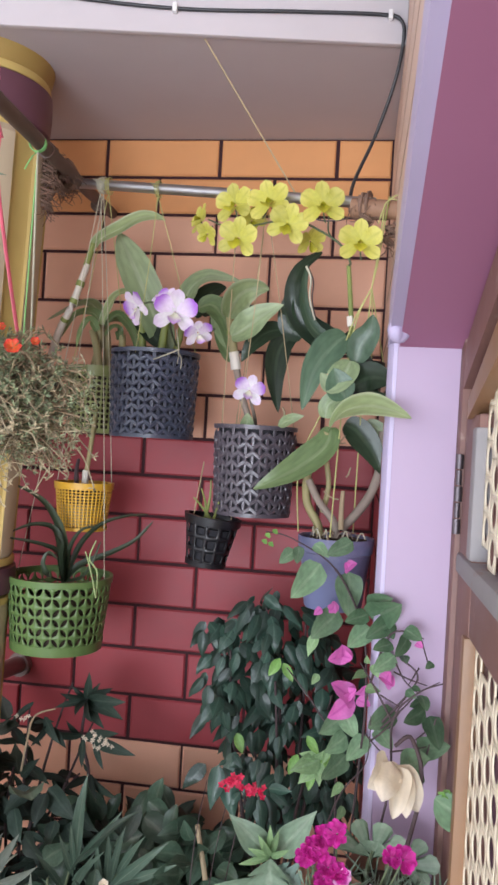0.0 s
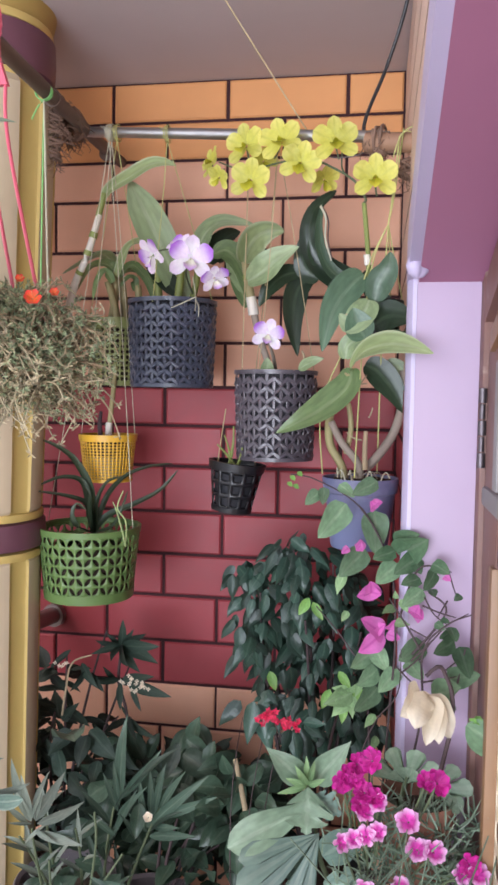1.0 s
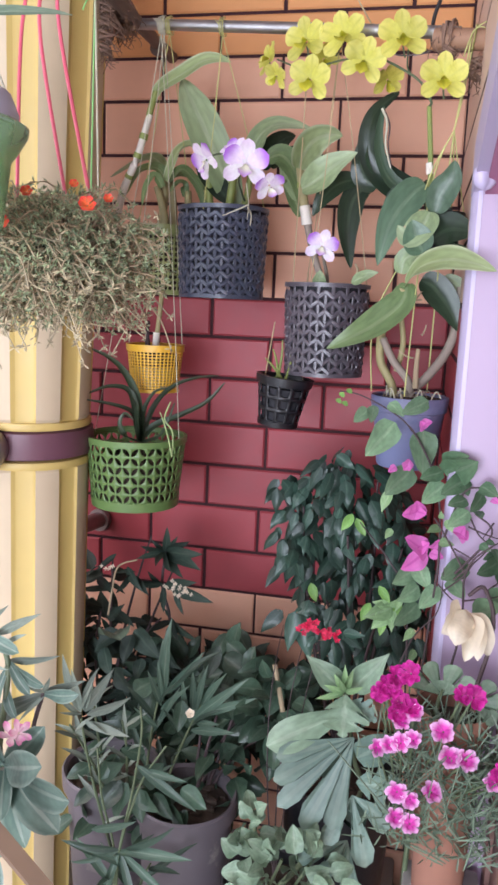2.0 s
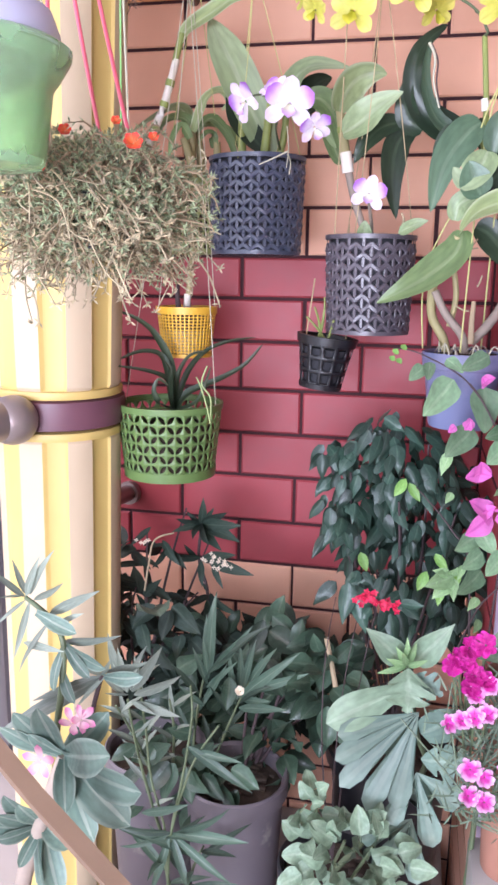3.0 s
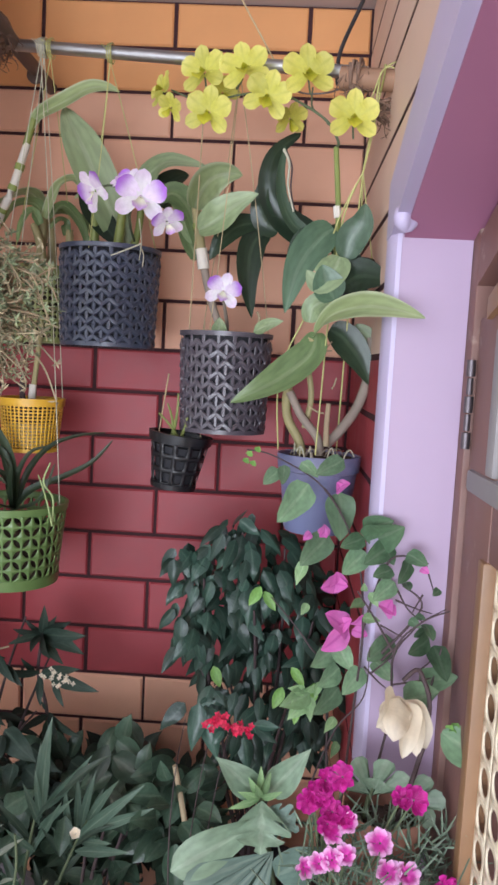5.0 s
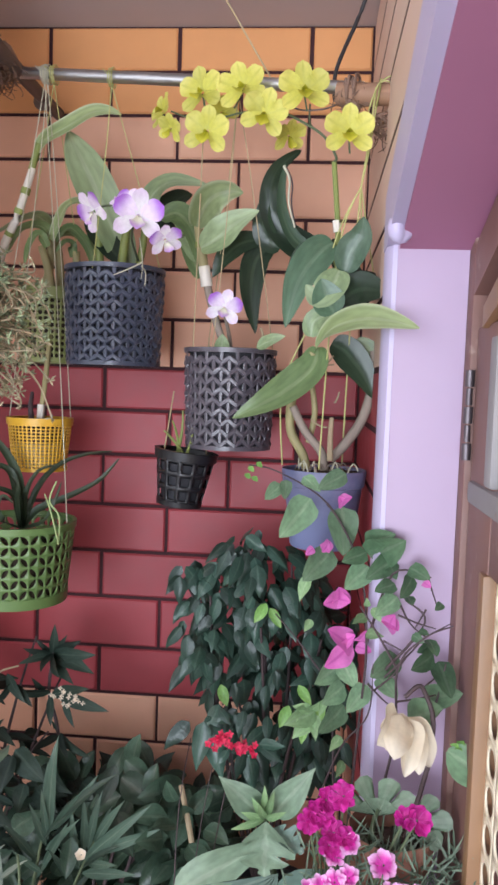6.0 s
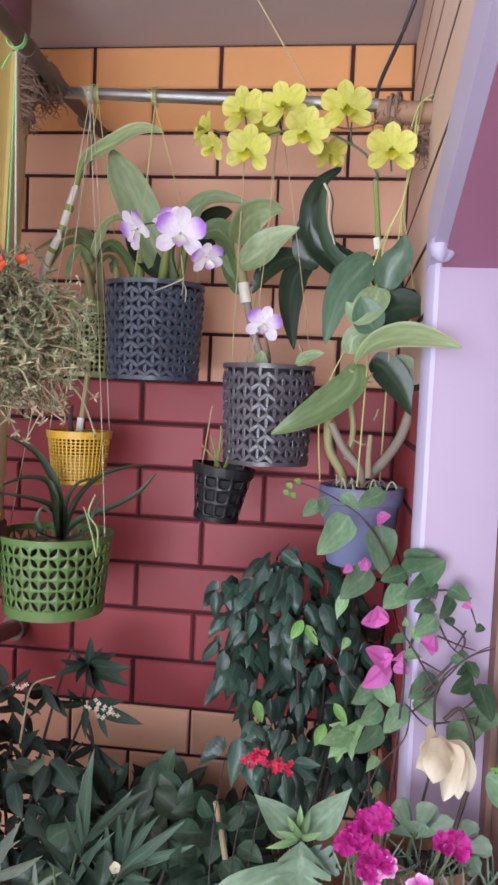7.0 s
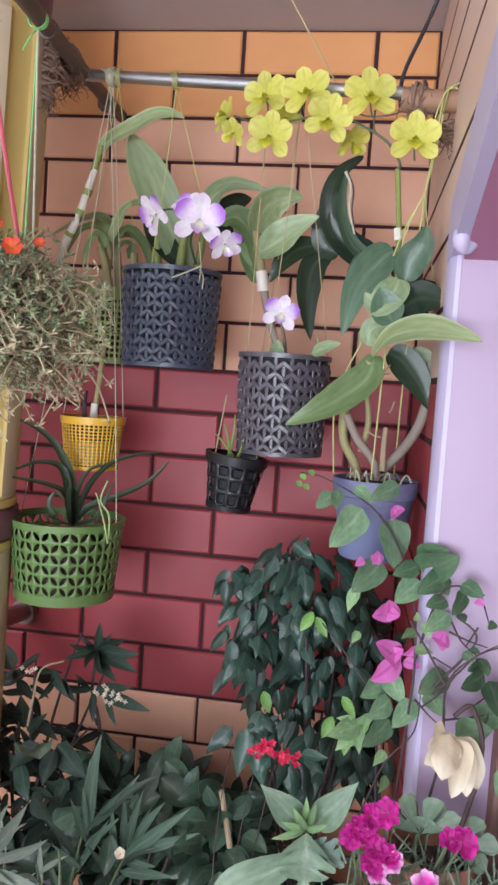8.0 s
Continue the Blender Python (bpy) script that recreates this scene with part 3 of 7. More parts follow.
M["ficus"] = leaf_mat("glossy_dark_leaf", (0.026, 0.055, 0.040), (0.032, 0.064, 0.046), vein=(0.055, 0.095, 0.07), rough=0.33, rand=0.45, sheer=0.12)
M["ficus_new"] = leaf_mat("fresh_green_leaf", (0.20, 0.40, 0.10), (0.24, 0.44, 0.12), rough=0.4)
M["boug"] = leaf_mat("soft_green_leaf", (0.15, 0.25, 0.14), (0.17, 0.27, 0.15), vein=(0.23, 0.33, 0.20), rough=0.42, rand=0.35)
M["boug_dark"] = leaf_mat("deep_green_leaf", (0.07, 0.13, 0.07), (0.08, 0.14, 0.075), vein=(0.13, 0.19, 0.12), rough=0.42, rand=0.35)
M["bract"] = leaf_mat("pink_bract", (0.70, 0.20, 0.52), (0.68, 0.15, 0.47), vein=(0.58, 0.10, 0.4), rough=0.6, rand=0.12, sheer=0.35, mottled=0.05)
M["oleander"] = leaf_mat("narrow_grey_green_leaf", (0.136, 0.191, 0.132), (0.153, 0.208, 0.145), vein=(0.230, 0.281, 0.204), rough=0.42, rand=0.3)
# deep green leaves, coloured darker still to carry shade low among the pots
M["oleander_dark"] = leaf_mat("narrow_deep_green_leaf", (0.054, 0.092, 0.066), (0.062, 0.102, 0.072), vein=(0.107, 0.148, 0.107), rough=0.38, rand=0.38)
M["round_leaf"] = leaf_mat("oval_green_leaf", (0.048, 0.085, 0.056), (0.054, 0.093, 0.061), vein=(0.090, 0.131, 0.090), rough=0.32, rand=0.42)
M["shade_leaf"] = leaf_mat("shade_darkened_leaf", (0.027, 0.046, 0.034), (0.032, 0.051, 0.037), vein=(0.051, 0.076, 0.055), rough=0.55, rand=0.4)
M["lobed"] = leaf_mat("pale_lobed_leaf", (0.170, 0.246, 0.166), (0.187, 0.264, 0.178), vein=(0.255, 0.332, 0.238), rough=0.42, rand=0.22)
M["lobed_low"] = leaf_mat("blue_grey_lobed_leaf", (0.14, 0.215, 0.175), (0.16, 0.235, 0.19), vein=(0.23, 0.31, 0.25), rough=0.42, rand=0.2)
M["adenium"] = leaf_mat("grey_green_leaf", (0.098, 0.154, 0.124), (0.109, 0.165, 0.131), vein=(0.255, 0.307, 0.255), edge=(0.195, 0.247, 0.203), rough=0.33, rand=0.25)
M["silver"] = leaf_mat("silvery_leaf", (0.180, 0.217, 0.176), (0.203, 0.240, 0.195), vein=(0.255, 0.292, 0.240), rough=0.42, rand=0.35)
M["boug_pale"] = leaf_mat("pale_green_leaf", (0.20, 0.32, 0.15), (0.22, 0.34, 0.16), vein=(0.28, 0.4, 0.22), rough=0.42, rand=0.3)
M["pink_petal"] = leaf_mat("pale_to_rose_petal", (0.80, 0.56, 0.62), (0.70, 0.24, 0.44), rough=0.6, rand=0.1, sheer=0.3, mottled=0.05)
M["orchid_petal"] = leaf_mat("white_petal_with_violet_tip", (0.82, 0.70, 0.86), (0.40, 0.14, 0.64), rough=0.55, rand=0.08, sheer=0.3, mottled=0.05)
M["orchid_sepal"] = leaf_mat("white_sepal", (0.86, 0.82, 0.86), (0.80, 0.66, 0.84), rough=0.55, rand=0.06, sheer=0.3, mottled=0.05)
M["orchid_lip"] = leaf_mat("white_lip_with_violet_edge", (0.84, 0.84, 0.66), (0.62, 0.36, 0.74), rough=0.55, rand=0.06, sheer=0.3, mottled=0.05)
M["yellow_petal"] = leaf_mat("lemon_yellow_petal", (0.60, 0.58, 0.10), (0.70, 0.66, 0.17), vein=(0.58, 0.57, 0.11), rough=0.5, rand=0.12, sheer=0.3, mottled=0.05)
M["yellow_lip"] = leaf_mat("olive_yellow_lip", (0.38, 0.36, 0.02), (0.58, 0.54, 0.05), rough=0.5, rand=0.1, sheer=0.2, mottled=0.05)
M["dianthus"] = leaf_mat("magenta_petal", (0.40, 0.01, 0.18), (0.52, 0.02, 0.27), edge=(0.56, 0.04, 0.32), rough=0.6, rand=0.2, sheer=0.25, mottled=0.05)
M["dianthus_pale"] = leaf_mat("lilac_pink_petal", (0.60, 0.05, 0.36), (0.80, 0.46, 0.72), rough=0.6, rand=0.15, sheer=0.25, mottled=0.05)
M["red_petal"] = leaf_mat("red_petal", (0.50, 0.01, 0.05), (0.60, 0.02, 0.08), rough=0.55, rand=0.25, sheer=0.2)
M["orange_red"] = leaf_mat("orange_red_petal", (0.80, 0.14, 0.04), (0.85, 0.06, 0.05), rough=0.5, rand=0.15, sheer=0.25)
M["cream_petal"] = leaf_mat("cream_rose_petal", (0.78, 0.67, 0.50), (0.82, 0.73, 0.59), rough=0.6, rand=0.06, sheer=0.35, mottled=0.05)
M["moss"] = leaf_mat("small_fleshy_leaf", (0.26, 0.315, 0.175), (0.33, 0.385, 0.235), rough=0.55, rand=0.45)
M["moss_dry"] = leaf_mat("dry_fleshy_leaf", (0.40, 0.33, 0.205), (0.46, 0.39, 0.26), rough=0.65, rand=0.4)

def leaf_set(material, shape, width, count=4, droop=0.3, fold=0.3, wave=0.12, seg=6, seed=1):
    """A few unit-long leaves along +y, to be shared by many leaf objects."""
    r = random.Random(seed)
    out = []
    for i in range(count):
        g = Geo().blade((0, 0, 0), (0, 1, 0.12), (0, 0, 1), 1.0, width * r.uniform(0.88, 1.12), shape, droop * r.uniform(0.4, 1.5), fold * r.uniform(0.5, 1.3), r.uniform(-0.35, 0.35), seg, wave, seed * 31 + i)
        out.append(g.mesh("leaf", material))
    return out

def flower_mesh(material, petals, length, width, cup=0.25, shape="paddle", start=90, seed=0, jitter=0.0, seg=6, skip=(), wave=0.1):
    """Petals round the +y axis, opening towards +y."""
    r = random.Random(seed)
    g = Geo()
    for i in range(petals):
        if i in skip: continue
        a = radians(start + 360 * i / petals + r.uniform(-1, 1) * jitter)
        lift = cup * (1.0 if i % 2 == 0 or petals < 8 else 2.2)
        out = Vector((math.cos(a), lift, math.sin(a)))
        g.blade(Vector((math.cos(a), 0, math.sin(a))) * 0.04, out, (-cup * math.cos(a), 1, -cup * math.sin(a)), length * r.uniform(0.93, 1.05), width * r.uniform(0.93, 1.05), shape, -0.12, 0.18, 0, seg, wave, seed + i)
    return g.mesh("petals", material)

FL = {}
# a dendrobium: a lip with two broad petals and three sepals under it
def dendrobium(key, petal, sepal, lip):
    def tepal(angle, width, material, name):
        c, q = math.cos(radians(angle)), math.sin(radians(angle))
        return Geo().blade((c * 0.03, -0.01, q * 0.03), (c, 0.14, q), (0, 1, 0), 0.48, width, "obovate", -0.14, 0.12, 0, 10, 0.14, angle).mesh(name, material)
    FL[key] = [("petal", tepal(30, 0.41, petal, "petal")), ("petal", tepal(150, 0.41, petal, "petal"))]
    FL[key] += [("sepal", tepal(a, 0.30, sepal, "sepal")) for a in (90, 215, 325)]
    me = Geo()
    me.blade((0, 0.02, 0), (0, 0.75, -0.55), (0, 0.5, 0.8), 0.34, 0.30, "paddle", 0.5, 0.55, 0, 7, 0.2, 2)
    me.blade((0, 0.02, 0.01), (0, 0.9, 0.1), (0, 0.1, -1), 0.16, 0.12, "leaf", 0.3, 0.4, 0, 4, 0, 3)
    FL[key + "_lip"] = me.mesh("flower", lip)
dendrobium("violet", M["orchid_petal"], M["orchid_sepal"], M["orchid_lip"])
dendrobium("yellow", M["yellow_petal"], M["yellow_petal"], M["yellow_lip"])
def orchid_flower(key, at, facing, size, parent, roll=0.0):
    up = Matrix.Rotation(radians(roll), 3, Vector(facing)) @ Vector((0, 0, 1))
    fl = piece("flower", FL[key + "_lip"], parent, lay(at, facing, up, size))
    for name, me in FL[key]:
        c = new(name, me); c.parent = fl
    return fl

# ---------------------------------------------------------------- poles, pipes, cables
pole = thing("bamboo_pole", (-0.087, 0.0, 2.328), "weathered brown bamboo pole tied to the column", "pole")
part("culm", Geo().tube([(-0.0875, 0.0, 2.326), (-0.080, -0.2, 2.318), (-0.068, -0.45, 2.312), (-0.05, -0.8, 2.30), (-0.03, -1.05, 2.29)], 0.0105, 0.0125, 14), M["bamboo"], pole)
for y, x in ((-0.09, -0.085), (-0.36, -0.073), (-0.64, -0.059)):
    part("node", Geo().tube([(x, y, 2.3145), (x, y - 0.006, 2.3143)], 0.0135, sides=14), M["bamboo"], pole)

steel = thing("steel_pipe", (-0.10, -0.2, 2.315), "shiny steel pipe with a bamboo end, spanning between pole and wall", "pipe")
py = lambda x: -0.2 - 0.23 * (x + 0.12)
pz = lambda x: 2.3205 - 0.128 * (x + 0.117)
part("tube", Geo().tube([(-0.128, py(-0.128), pz(-0.128)), (0.43, py(0.43), pz(0.43))], 0.0085, sides=18), M["steel"], steel)
part("end_sleeve", Geo().tube([(0.397, -0.330, 2.242), (0.435, -0.340, 2.238), (0.472, -0.365, 2.229)], 0.0150, 0.0135, 16), M["bamboo_light"], steel, "brown bamboo sleeve")

def lashing(name, centre, axis, r, turns, width, label, seed, fray=14):
    """Rope wound round a pole, with loose ends."""
    t = thing(name, centre, label, "rope", "rope bindings on the poles")
    rr = random.Random(seed)
    c, ax = Vector(centre), Vector(axis).normalized()
    a = ax.orthogonal().normalized(); b = ax.cross(a)
    pts = []
    turns *= 2
    n = turns * 12
    for i in range(n + 1):
        w = i / n
        q = r * (0.95 + 0.16 * math.sin(5 * w * 6.28) + rr.uniform(-0.11, 0.11))
        pts.append(c + ax * (width * (abs((w * 3) % 2 - 1) - 0.5)) + q * (math.cos(w * turns * 6.283) * a + math.sin(w * turns * 6.283) * b))
    part("winding", Geo().tube(pts, 0.0021, sides=6), M["coir"], t)
    g = Geo()
    for i in range(fray * 3):
        p = c + ax * rr.uniform(-0.5, 0.5) * width + Vector((rr.uniform(-1, 1), rr.uniform(-1, 1), rr.uniform(-1, 0.4))) * r
        q = p + Vector((rr.uniform(-0.02, 0.02), rr.uniform(-0.02, 0.02), rr.uniform(-0.03, 0.012)))
        g.tube(curve(p, q, 0.004, 5, (rr.uniform(-0.01, 0.01), 0, 0)), 0.0009, 0.0004, 4)
    tagged(part("frayed_fibre", g, M["coir"], t), kind="stuff")
    return t
lashing("rope_lashing", (-0.092, -0.235, 2.320), (0.2, -1, 0.05), 0.017, 9, 0.06, "brown coir rope binding the pole to the column", 3, 40)
lashing("rope_lashing", (-0.096, -0.300, 2.292), (0.1, -0.1, 1), 0.011, 8, 0.10, "brown coir rope hanging frayed from the pole", 4, 30)
lashing("rope_lashing", (-0.112, py(-0.112), pz(-0.112)), (1, -0.2, -0.12), 0.014, 4, 0.028, "brown coir rope round the end of the steel pipe", 6, 24)
lashing("rope_lashing", (0.415, -0.335, 2.245), (1, -0.2, 0), 0.0165, 3, 0.018, "brown coir rope round the bamboo sleeve", 5, 16)
lashing("rope_lashing", (0.415, -0.335, 2.217), (0.3, -0.2, 1), 0.010, 4, 0.028, "brown coir rope end hanging under the bamboo sleeve", 15, 10)
lashing("rope_lashing", (0.453, -0.345, 2.200), (0.1, -0.1, 1), 0.0075, 3, 0.030, "short brown coir rope tail beside the wall", 16, 6)

cable = thing("black_cable", (0.45, YB - 0.012, 2.5), "black electric cable clipped along the beam", "cable")
part("sheath", Geo().tube(spline((-0.9, YB - 0.016, 2.60), (-0.25, YB - 0.016, 2.541), (-0.05, YB - 0.016, 2.520), (0.126, YB - 0.016, 2.509), (0.3, YB - 0.016, 2.513), (0.42, YB - 0.016, 2.515), (0.452, YB - 0.018, 2.507), (0.457, YB - 0.012, 2.478), (0.448, -0.362, 2.43), (0.424, -0.335, 2.36), (0.397, -0.335, 2.292), (0.392, -0.335, 2.261), (0.394, -0.333, 2.242), n=8), 0.0027, sides=10), M["rubber"], cable)
for x, z in ((0.126, 2.509), (0.437, 2.514), (-0.25, 2.541)):
    part("clip", Geo().box((x - 0.0035, YB - 0.022, z - 0.007), (x + 0.0035, YB - 0.0125, z + 0.007), 0.002), M["clip"], cable, "white cable clip")
for ob in cable.children:
    askew(ob)

tie = thing("cord", (0.166, -0.372, ZC), "thin tan cord from the soffit down to the steel pipe", "cord")
part("strand", Geo().tube(curve((0.166, -0.372, ZC + 0.001), (0.312, py(0.312), pz(0.312)), 0.0, 2), 0.0011, sides=6), M["string_tan"], tie)

wire = thing("wire", (0.36, -0.3, 2.255), "thin dull wire twisted along the pipe", "wire")
part("strand", Geo().tube(spline((0.329, -0.300, 2.239), (0.351, -0.305, 2.230), (0.380, -0.310, 2.230), (0.399, -0.315, 2.235)), 0.0011, sides=6), M["hinge"], wire)

# ---------------------------------------------------------------- pots
def strings(parent, top, rim, r, z, material, n=3, start=0.5, thick=0.0007, knot=True):
    """Twine from one point on the pipe down to the rim of a pot; each is a part."""
    for k in range(n):
        a = start + 2 * math.pi * k / n
        end = Vector((rim[0] + r * math.cos(a), rim[1] + r * math.sin(a), z))
        part("string", Geo().tube(curve(top, end, 0.0, 4, (0.002, 0, 0)), thick, sides=5), material, parent)
    if knot:
        t = Vector(top)
        g = Geo()
        for k in range(3):
            q = 0.012 + 0.001 * k
            g.tube([t + Vector((0.003 * (k - 1), q * math.cos(a), 0.011 + q * math.sin(a))) for a in [2 * math.pi * i / 12 for i in range(13)]], thick * 1.2, sides=5)
        g.tube(curve(t, t + Vector((0.016, -0.012, 0.012)), -0.006, 5), thick, sides=4)
        g.tube(curve(t, t + Vector((-0.01, -0.014, 0.018)), -0.004, 5), thick, sides=4)
        part("knot", g, material, parent)

def soil(parent, c, r, z, seed=1, name="potting_bark"):
    rr = random.Random(seed)
    g = Geo()
    g.lathe((c[0], c[1], 0), [(r, z - 0.02), (r, z - 0.003), (r * 0.6, z), (0.0005, z + 0.003)], 20)
    for i in range(26):
        a, q = rr.uniform(0, 6.28), r * math.sqrt(rr.random()) * 0.9
        s = rr.uniform(0.004, 0.009)
        p = (c[0] + q * math.cos(a), c[1] + q * math.sin(a), z)
        g.box((p[0] - s, p[1] - s * 0.6, z - s * 0.5), (p[0] + s, p[1] + s * 0.6, z + s * 0.6), s * 0.3)
    return tagged(part(name, g, M["soil"], parent), kind="stuff")

def cyl(c, r0, r1, z0, z1):
    """Maps (turn 0..1, height 0..1, offset) to a tapered wall."""
    def f(u, v, off=0.0):
        a = 2 * math.pi * u
        r = r0 + (r1 - r0) * v + off
        return (c[0] + r * math.cos(a), c[1] + r * math.sin(a), z0 + (z1 - z0) * v)
    return f

def perforated(g, f, cols, rows, v0, v1, hole):
    """Cells of a tapered wall, each with a hole: petal, round or slot."""
    n = 12
    for i in range(cols):
        for j in range(rows):
            out, ring = [], []
            for k in range(n):
                a = 2 * math.pi * k / n + math.pi / 4
                m = max(abs(math.cos(a)), abs(math.sin(a)))
                ox, oy = math.cos(a) / m / 2, math.sin(a) / m / 2
                if hole == "petal":
                    b = a - math.pi / 4
                    x, y = 0.53 * math.cos(b), 0.25 * math.sin(b) * (1 - 0.3 * math.cos(b) ** 2)
                    w = math.pi / 4 if (i + j) % 2 else -math.pi / 4
                    ix, iy = x * math.cos(w) - y * math.sin(w), x * math.sin(w) + y * math.cos(w)
                    if (i + j) % 2 == 0:
                        b = a + math.pi / 4
                        x, y = 0.53 * math.cos(b), 0.25 * math.sin(b) * (1 - 0.3 * math.cos(b) ** 2)
                        ix, iy = x * math.cos(w) - y * math.sin(w), x * math.sin(w) + y * math.cos(w)
                elif hole == "round": ix, iy = 0.36 * math.cos(a), 0.36 * math.sin(a)
                else: ix, iy = ox * 0.66, oy * 0.66
                U = lambda q: (i + 0.5 + q) / cols
                V = lambda q: v0 + (v1 - v0) * (j + 0.5 + q) / rows
                out.append(f(U(ox), V(oy))); ring.append(f(U(ix), V(iy)))
            g.add(out + ring, [(k, (k + 1) % n, n + (k + 1) % n, n + k) for k in range(n)])
    return g

def collar(g, f, v0, v1, off0=0.0, off1=0.002, sides=40):
    """A plain ring of the wall between two heights, thick by off1."""
    rows = [(v0, off0), (v0, off1), (v1, off1), (v1, off0 - 0.002)]
    verts = [f(k / sides, v, o) for v, o in rows for k in range(sides)]
    g.add(verts, [(i * sides + k, i * sides + (k + 1) % sides, (i + 1) * sides + (k + 1) % sides, (i + 1) * sides + k) for i in range(3) for k in range(sides)])
    return g

def floor_disc(g, c, r, z):
    return g.lathe((c[0], c[1], 0), [(0.0005, z), (r * 0.6, z), (r, z)], 32)

def bar(g, f, a, b, half, off):
    """A raised strip of a woven wall from a to b in wall coordinates."""
    (u0, v0), (u1, v1) = a, b
    du, dv = u1 - u0, v1 - v0
    l = math.hypot(du * 3.06, dv)
    nu, nv = -dv / l / 3.06 * half, du * 3.06 / l * half
    q = [f(u0 + nu, v0 + nv, 0), f(u1 + nu, v1 + nv, 0), f(u1 - nu, v1 - nv, 0), f(u0 - nu, v0 - nv, 0),
         f(u0 + nu * 0.6, v0 + nv * 0.6, off), f(u1 + nu * 0.6, v1 + nv * 0.6, off * 0.45), f(u1 - nu * 0.6, v1 - nv * 0.6, off * 0.45), f(u0 - nu * 0.6, v0 - nv * 0.6, off)]
    g.add(q, [(4, 5, 6, 7), (0, 1, 5, 4), (1, 2, 6, 5), (2, 3, 7, 6), (3, 0, 4, 7)])

def woven_pot(name, c, r0, r1, z0, z1, material, label, cols=30, rows=9, tilt=0.0):
    t = thing(name, (c[0], c[1], z0), label, "plant pot")
    f = cyl(c, r0, r1, z0, z1)
    # near-black liner: the shade in the weave's gaps, put into colour
    g = Geo()
    sides = 60
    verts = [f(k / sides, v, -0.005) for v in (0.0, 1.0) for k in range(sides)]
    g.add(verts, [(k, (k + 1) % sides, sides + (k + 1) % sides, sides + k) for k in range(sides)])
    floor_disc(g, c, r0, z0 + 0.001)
    part("inner_wall", g, M["shade_black"], t, "near-black liner painted as the shade inside the weave")
    g = Geo()
    du, dv = 1 / cols, 0.90 / rows
    for j in range(rows):
        for i in range(cols):
            u, v = (i + (0.75 if j % 2 else 0.25)) * du, 0.045 + j * dv
            rise = min(0.60 * dv, 0.955 - v)
            bar(g, f, (u, max(v - dv * 0.42, 0.03)), (u, v + dv * 0.06), 0.022, 0.0030)
            bar(g, f, (u, v), (u, min(v + dv * 1.62, 0.96)), 0.021, 0.0012)
            bar(g, f, (u, v), (u - du * 0.52, v + rise), 0.0265, 0.0036)
            bar(g, f, (u, v), (u + du * 0.52, v + rise), 0.0265, 0.0036)
    part("weave", g, material, t, smooth=False)
    part("base_ring", collar(Geo(), f, 0.0, 0.045, -0.002, 0.0025, 60), material, t)
    part("rim", collar(Geo(), f, 0.955, 1.0, -0.002, 0.003, 60), material, t)
    return t, f

# slate-black woven pot with violet orchids
p1c = (0.073, -0.20)
pot1, _ = woven_pot("woven_pot", p1c, 0.068, 0.0735, 1.882, 2.029, M["pot_slate"], "slate-black woven plastic pot hanging by thin twine", 20, 10)
soil(pot1, p1c, 0.064, 2.015, 2)
strings(pot1, (0.073, py(0.073), pz(0.073) - 0.012), p1c, 0.071, 2.02, M["string_y"], 3, 0.3)
# plum-black woven pot, hung lower
p2c = (0.256, -0.22)
pot2, _ = woven_pot("woven_pot", p2c, 0.061, 0.0665, 1.765, 1.912, M["pot_plum"], "plum-black woven plastic pot hung low by pale twine", 18, 9)
soil(pot2, p2c, 0.06, 1.9, 3)
strings(pot2, (0.262, py(0.262), pz(0.262) - 0.012), p2c, 0.064, 1.905, M["string_tan"], 3, 0.2)

# small black slotted pot, tilted
nc = (0.195, -0.25)
net = thing("slotted_pot", (nc[0], nc[1], 1.68), "small black slotted plastic pot hanging askew", "plant pot")
f = cyl((0, 0), 0.031, 0.044, 0.0, 0.080)
g = Geo(); perforated(g, f, 12, 3, 0.08, 0.86, "slot"); collar(g, f, 0.86, 1.0, -0.001, 0.003); collar(g, f, 0.0, 0.08, -0.001, 0.0015); floor_disc(g, (0, 0), 0.031, 0.001)
tilt = Matrix.Translation((nc[0] - 0.006, nc[1], 1.681)) @ Matrix.Rotation(radians(7), 4, "Y")
g.v = [tuple(tilt @ Vector(p)) for p in g.v]
part("wall", g, M["pot_black"], net, solid=0.0016, weld=True)
# bark coloured near-black as well, for the shade behind the slots
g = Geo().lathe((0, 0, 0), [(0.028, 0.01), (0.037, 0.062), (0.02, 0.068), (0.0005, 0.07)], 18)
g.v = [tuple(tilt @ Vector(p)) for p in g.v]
part("potting_bark", g, M["shade_black"], net)
g = Geo()
for k, (a, ln) in enumerate(((0.1, 0.075), (-0.15, 0.06), (0.35, 0.05), (-0.35, 0.045))):
    part("shoot", Geo().tube(curve((nc[0] - 0.004 + 0.006 * k - 0.01, nc[1], 1.745), (nc[0] - 0.008 + a * 0.06, nc[1] - 0.01, 1.745 + ln), 0, 5, (0.004, 0, 0)), 0.0032, 0.0012, 7), M["cane_green"], net)
part("string", Geo().tube(curve((nc[0] - 0.03, nc[1], 1.757), (0.172, -0.220, 1.847), 0, 4), 0.0011, sides=5), M["string_tan"], net)
part("string", Geo().tube(curve((nc[0] + 0.03, nc[1] + 0.02, 1.755), (0.22, -0.2, 1.93), 0, 4), 0.0011, sides=5), M["string_tan"], net)
part("string", Geo().tube(curve((0.2, -0.235, 1.84), (0.215, py(0.215), pz(0.215)), 0, 4), 0.0009, sides=5), M["string_tan"], net)

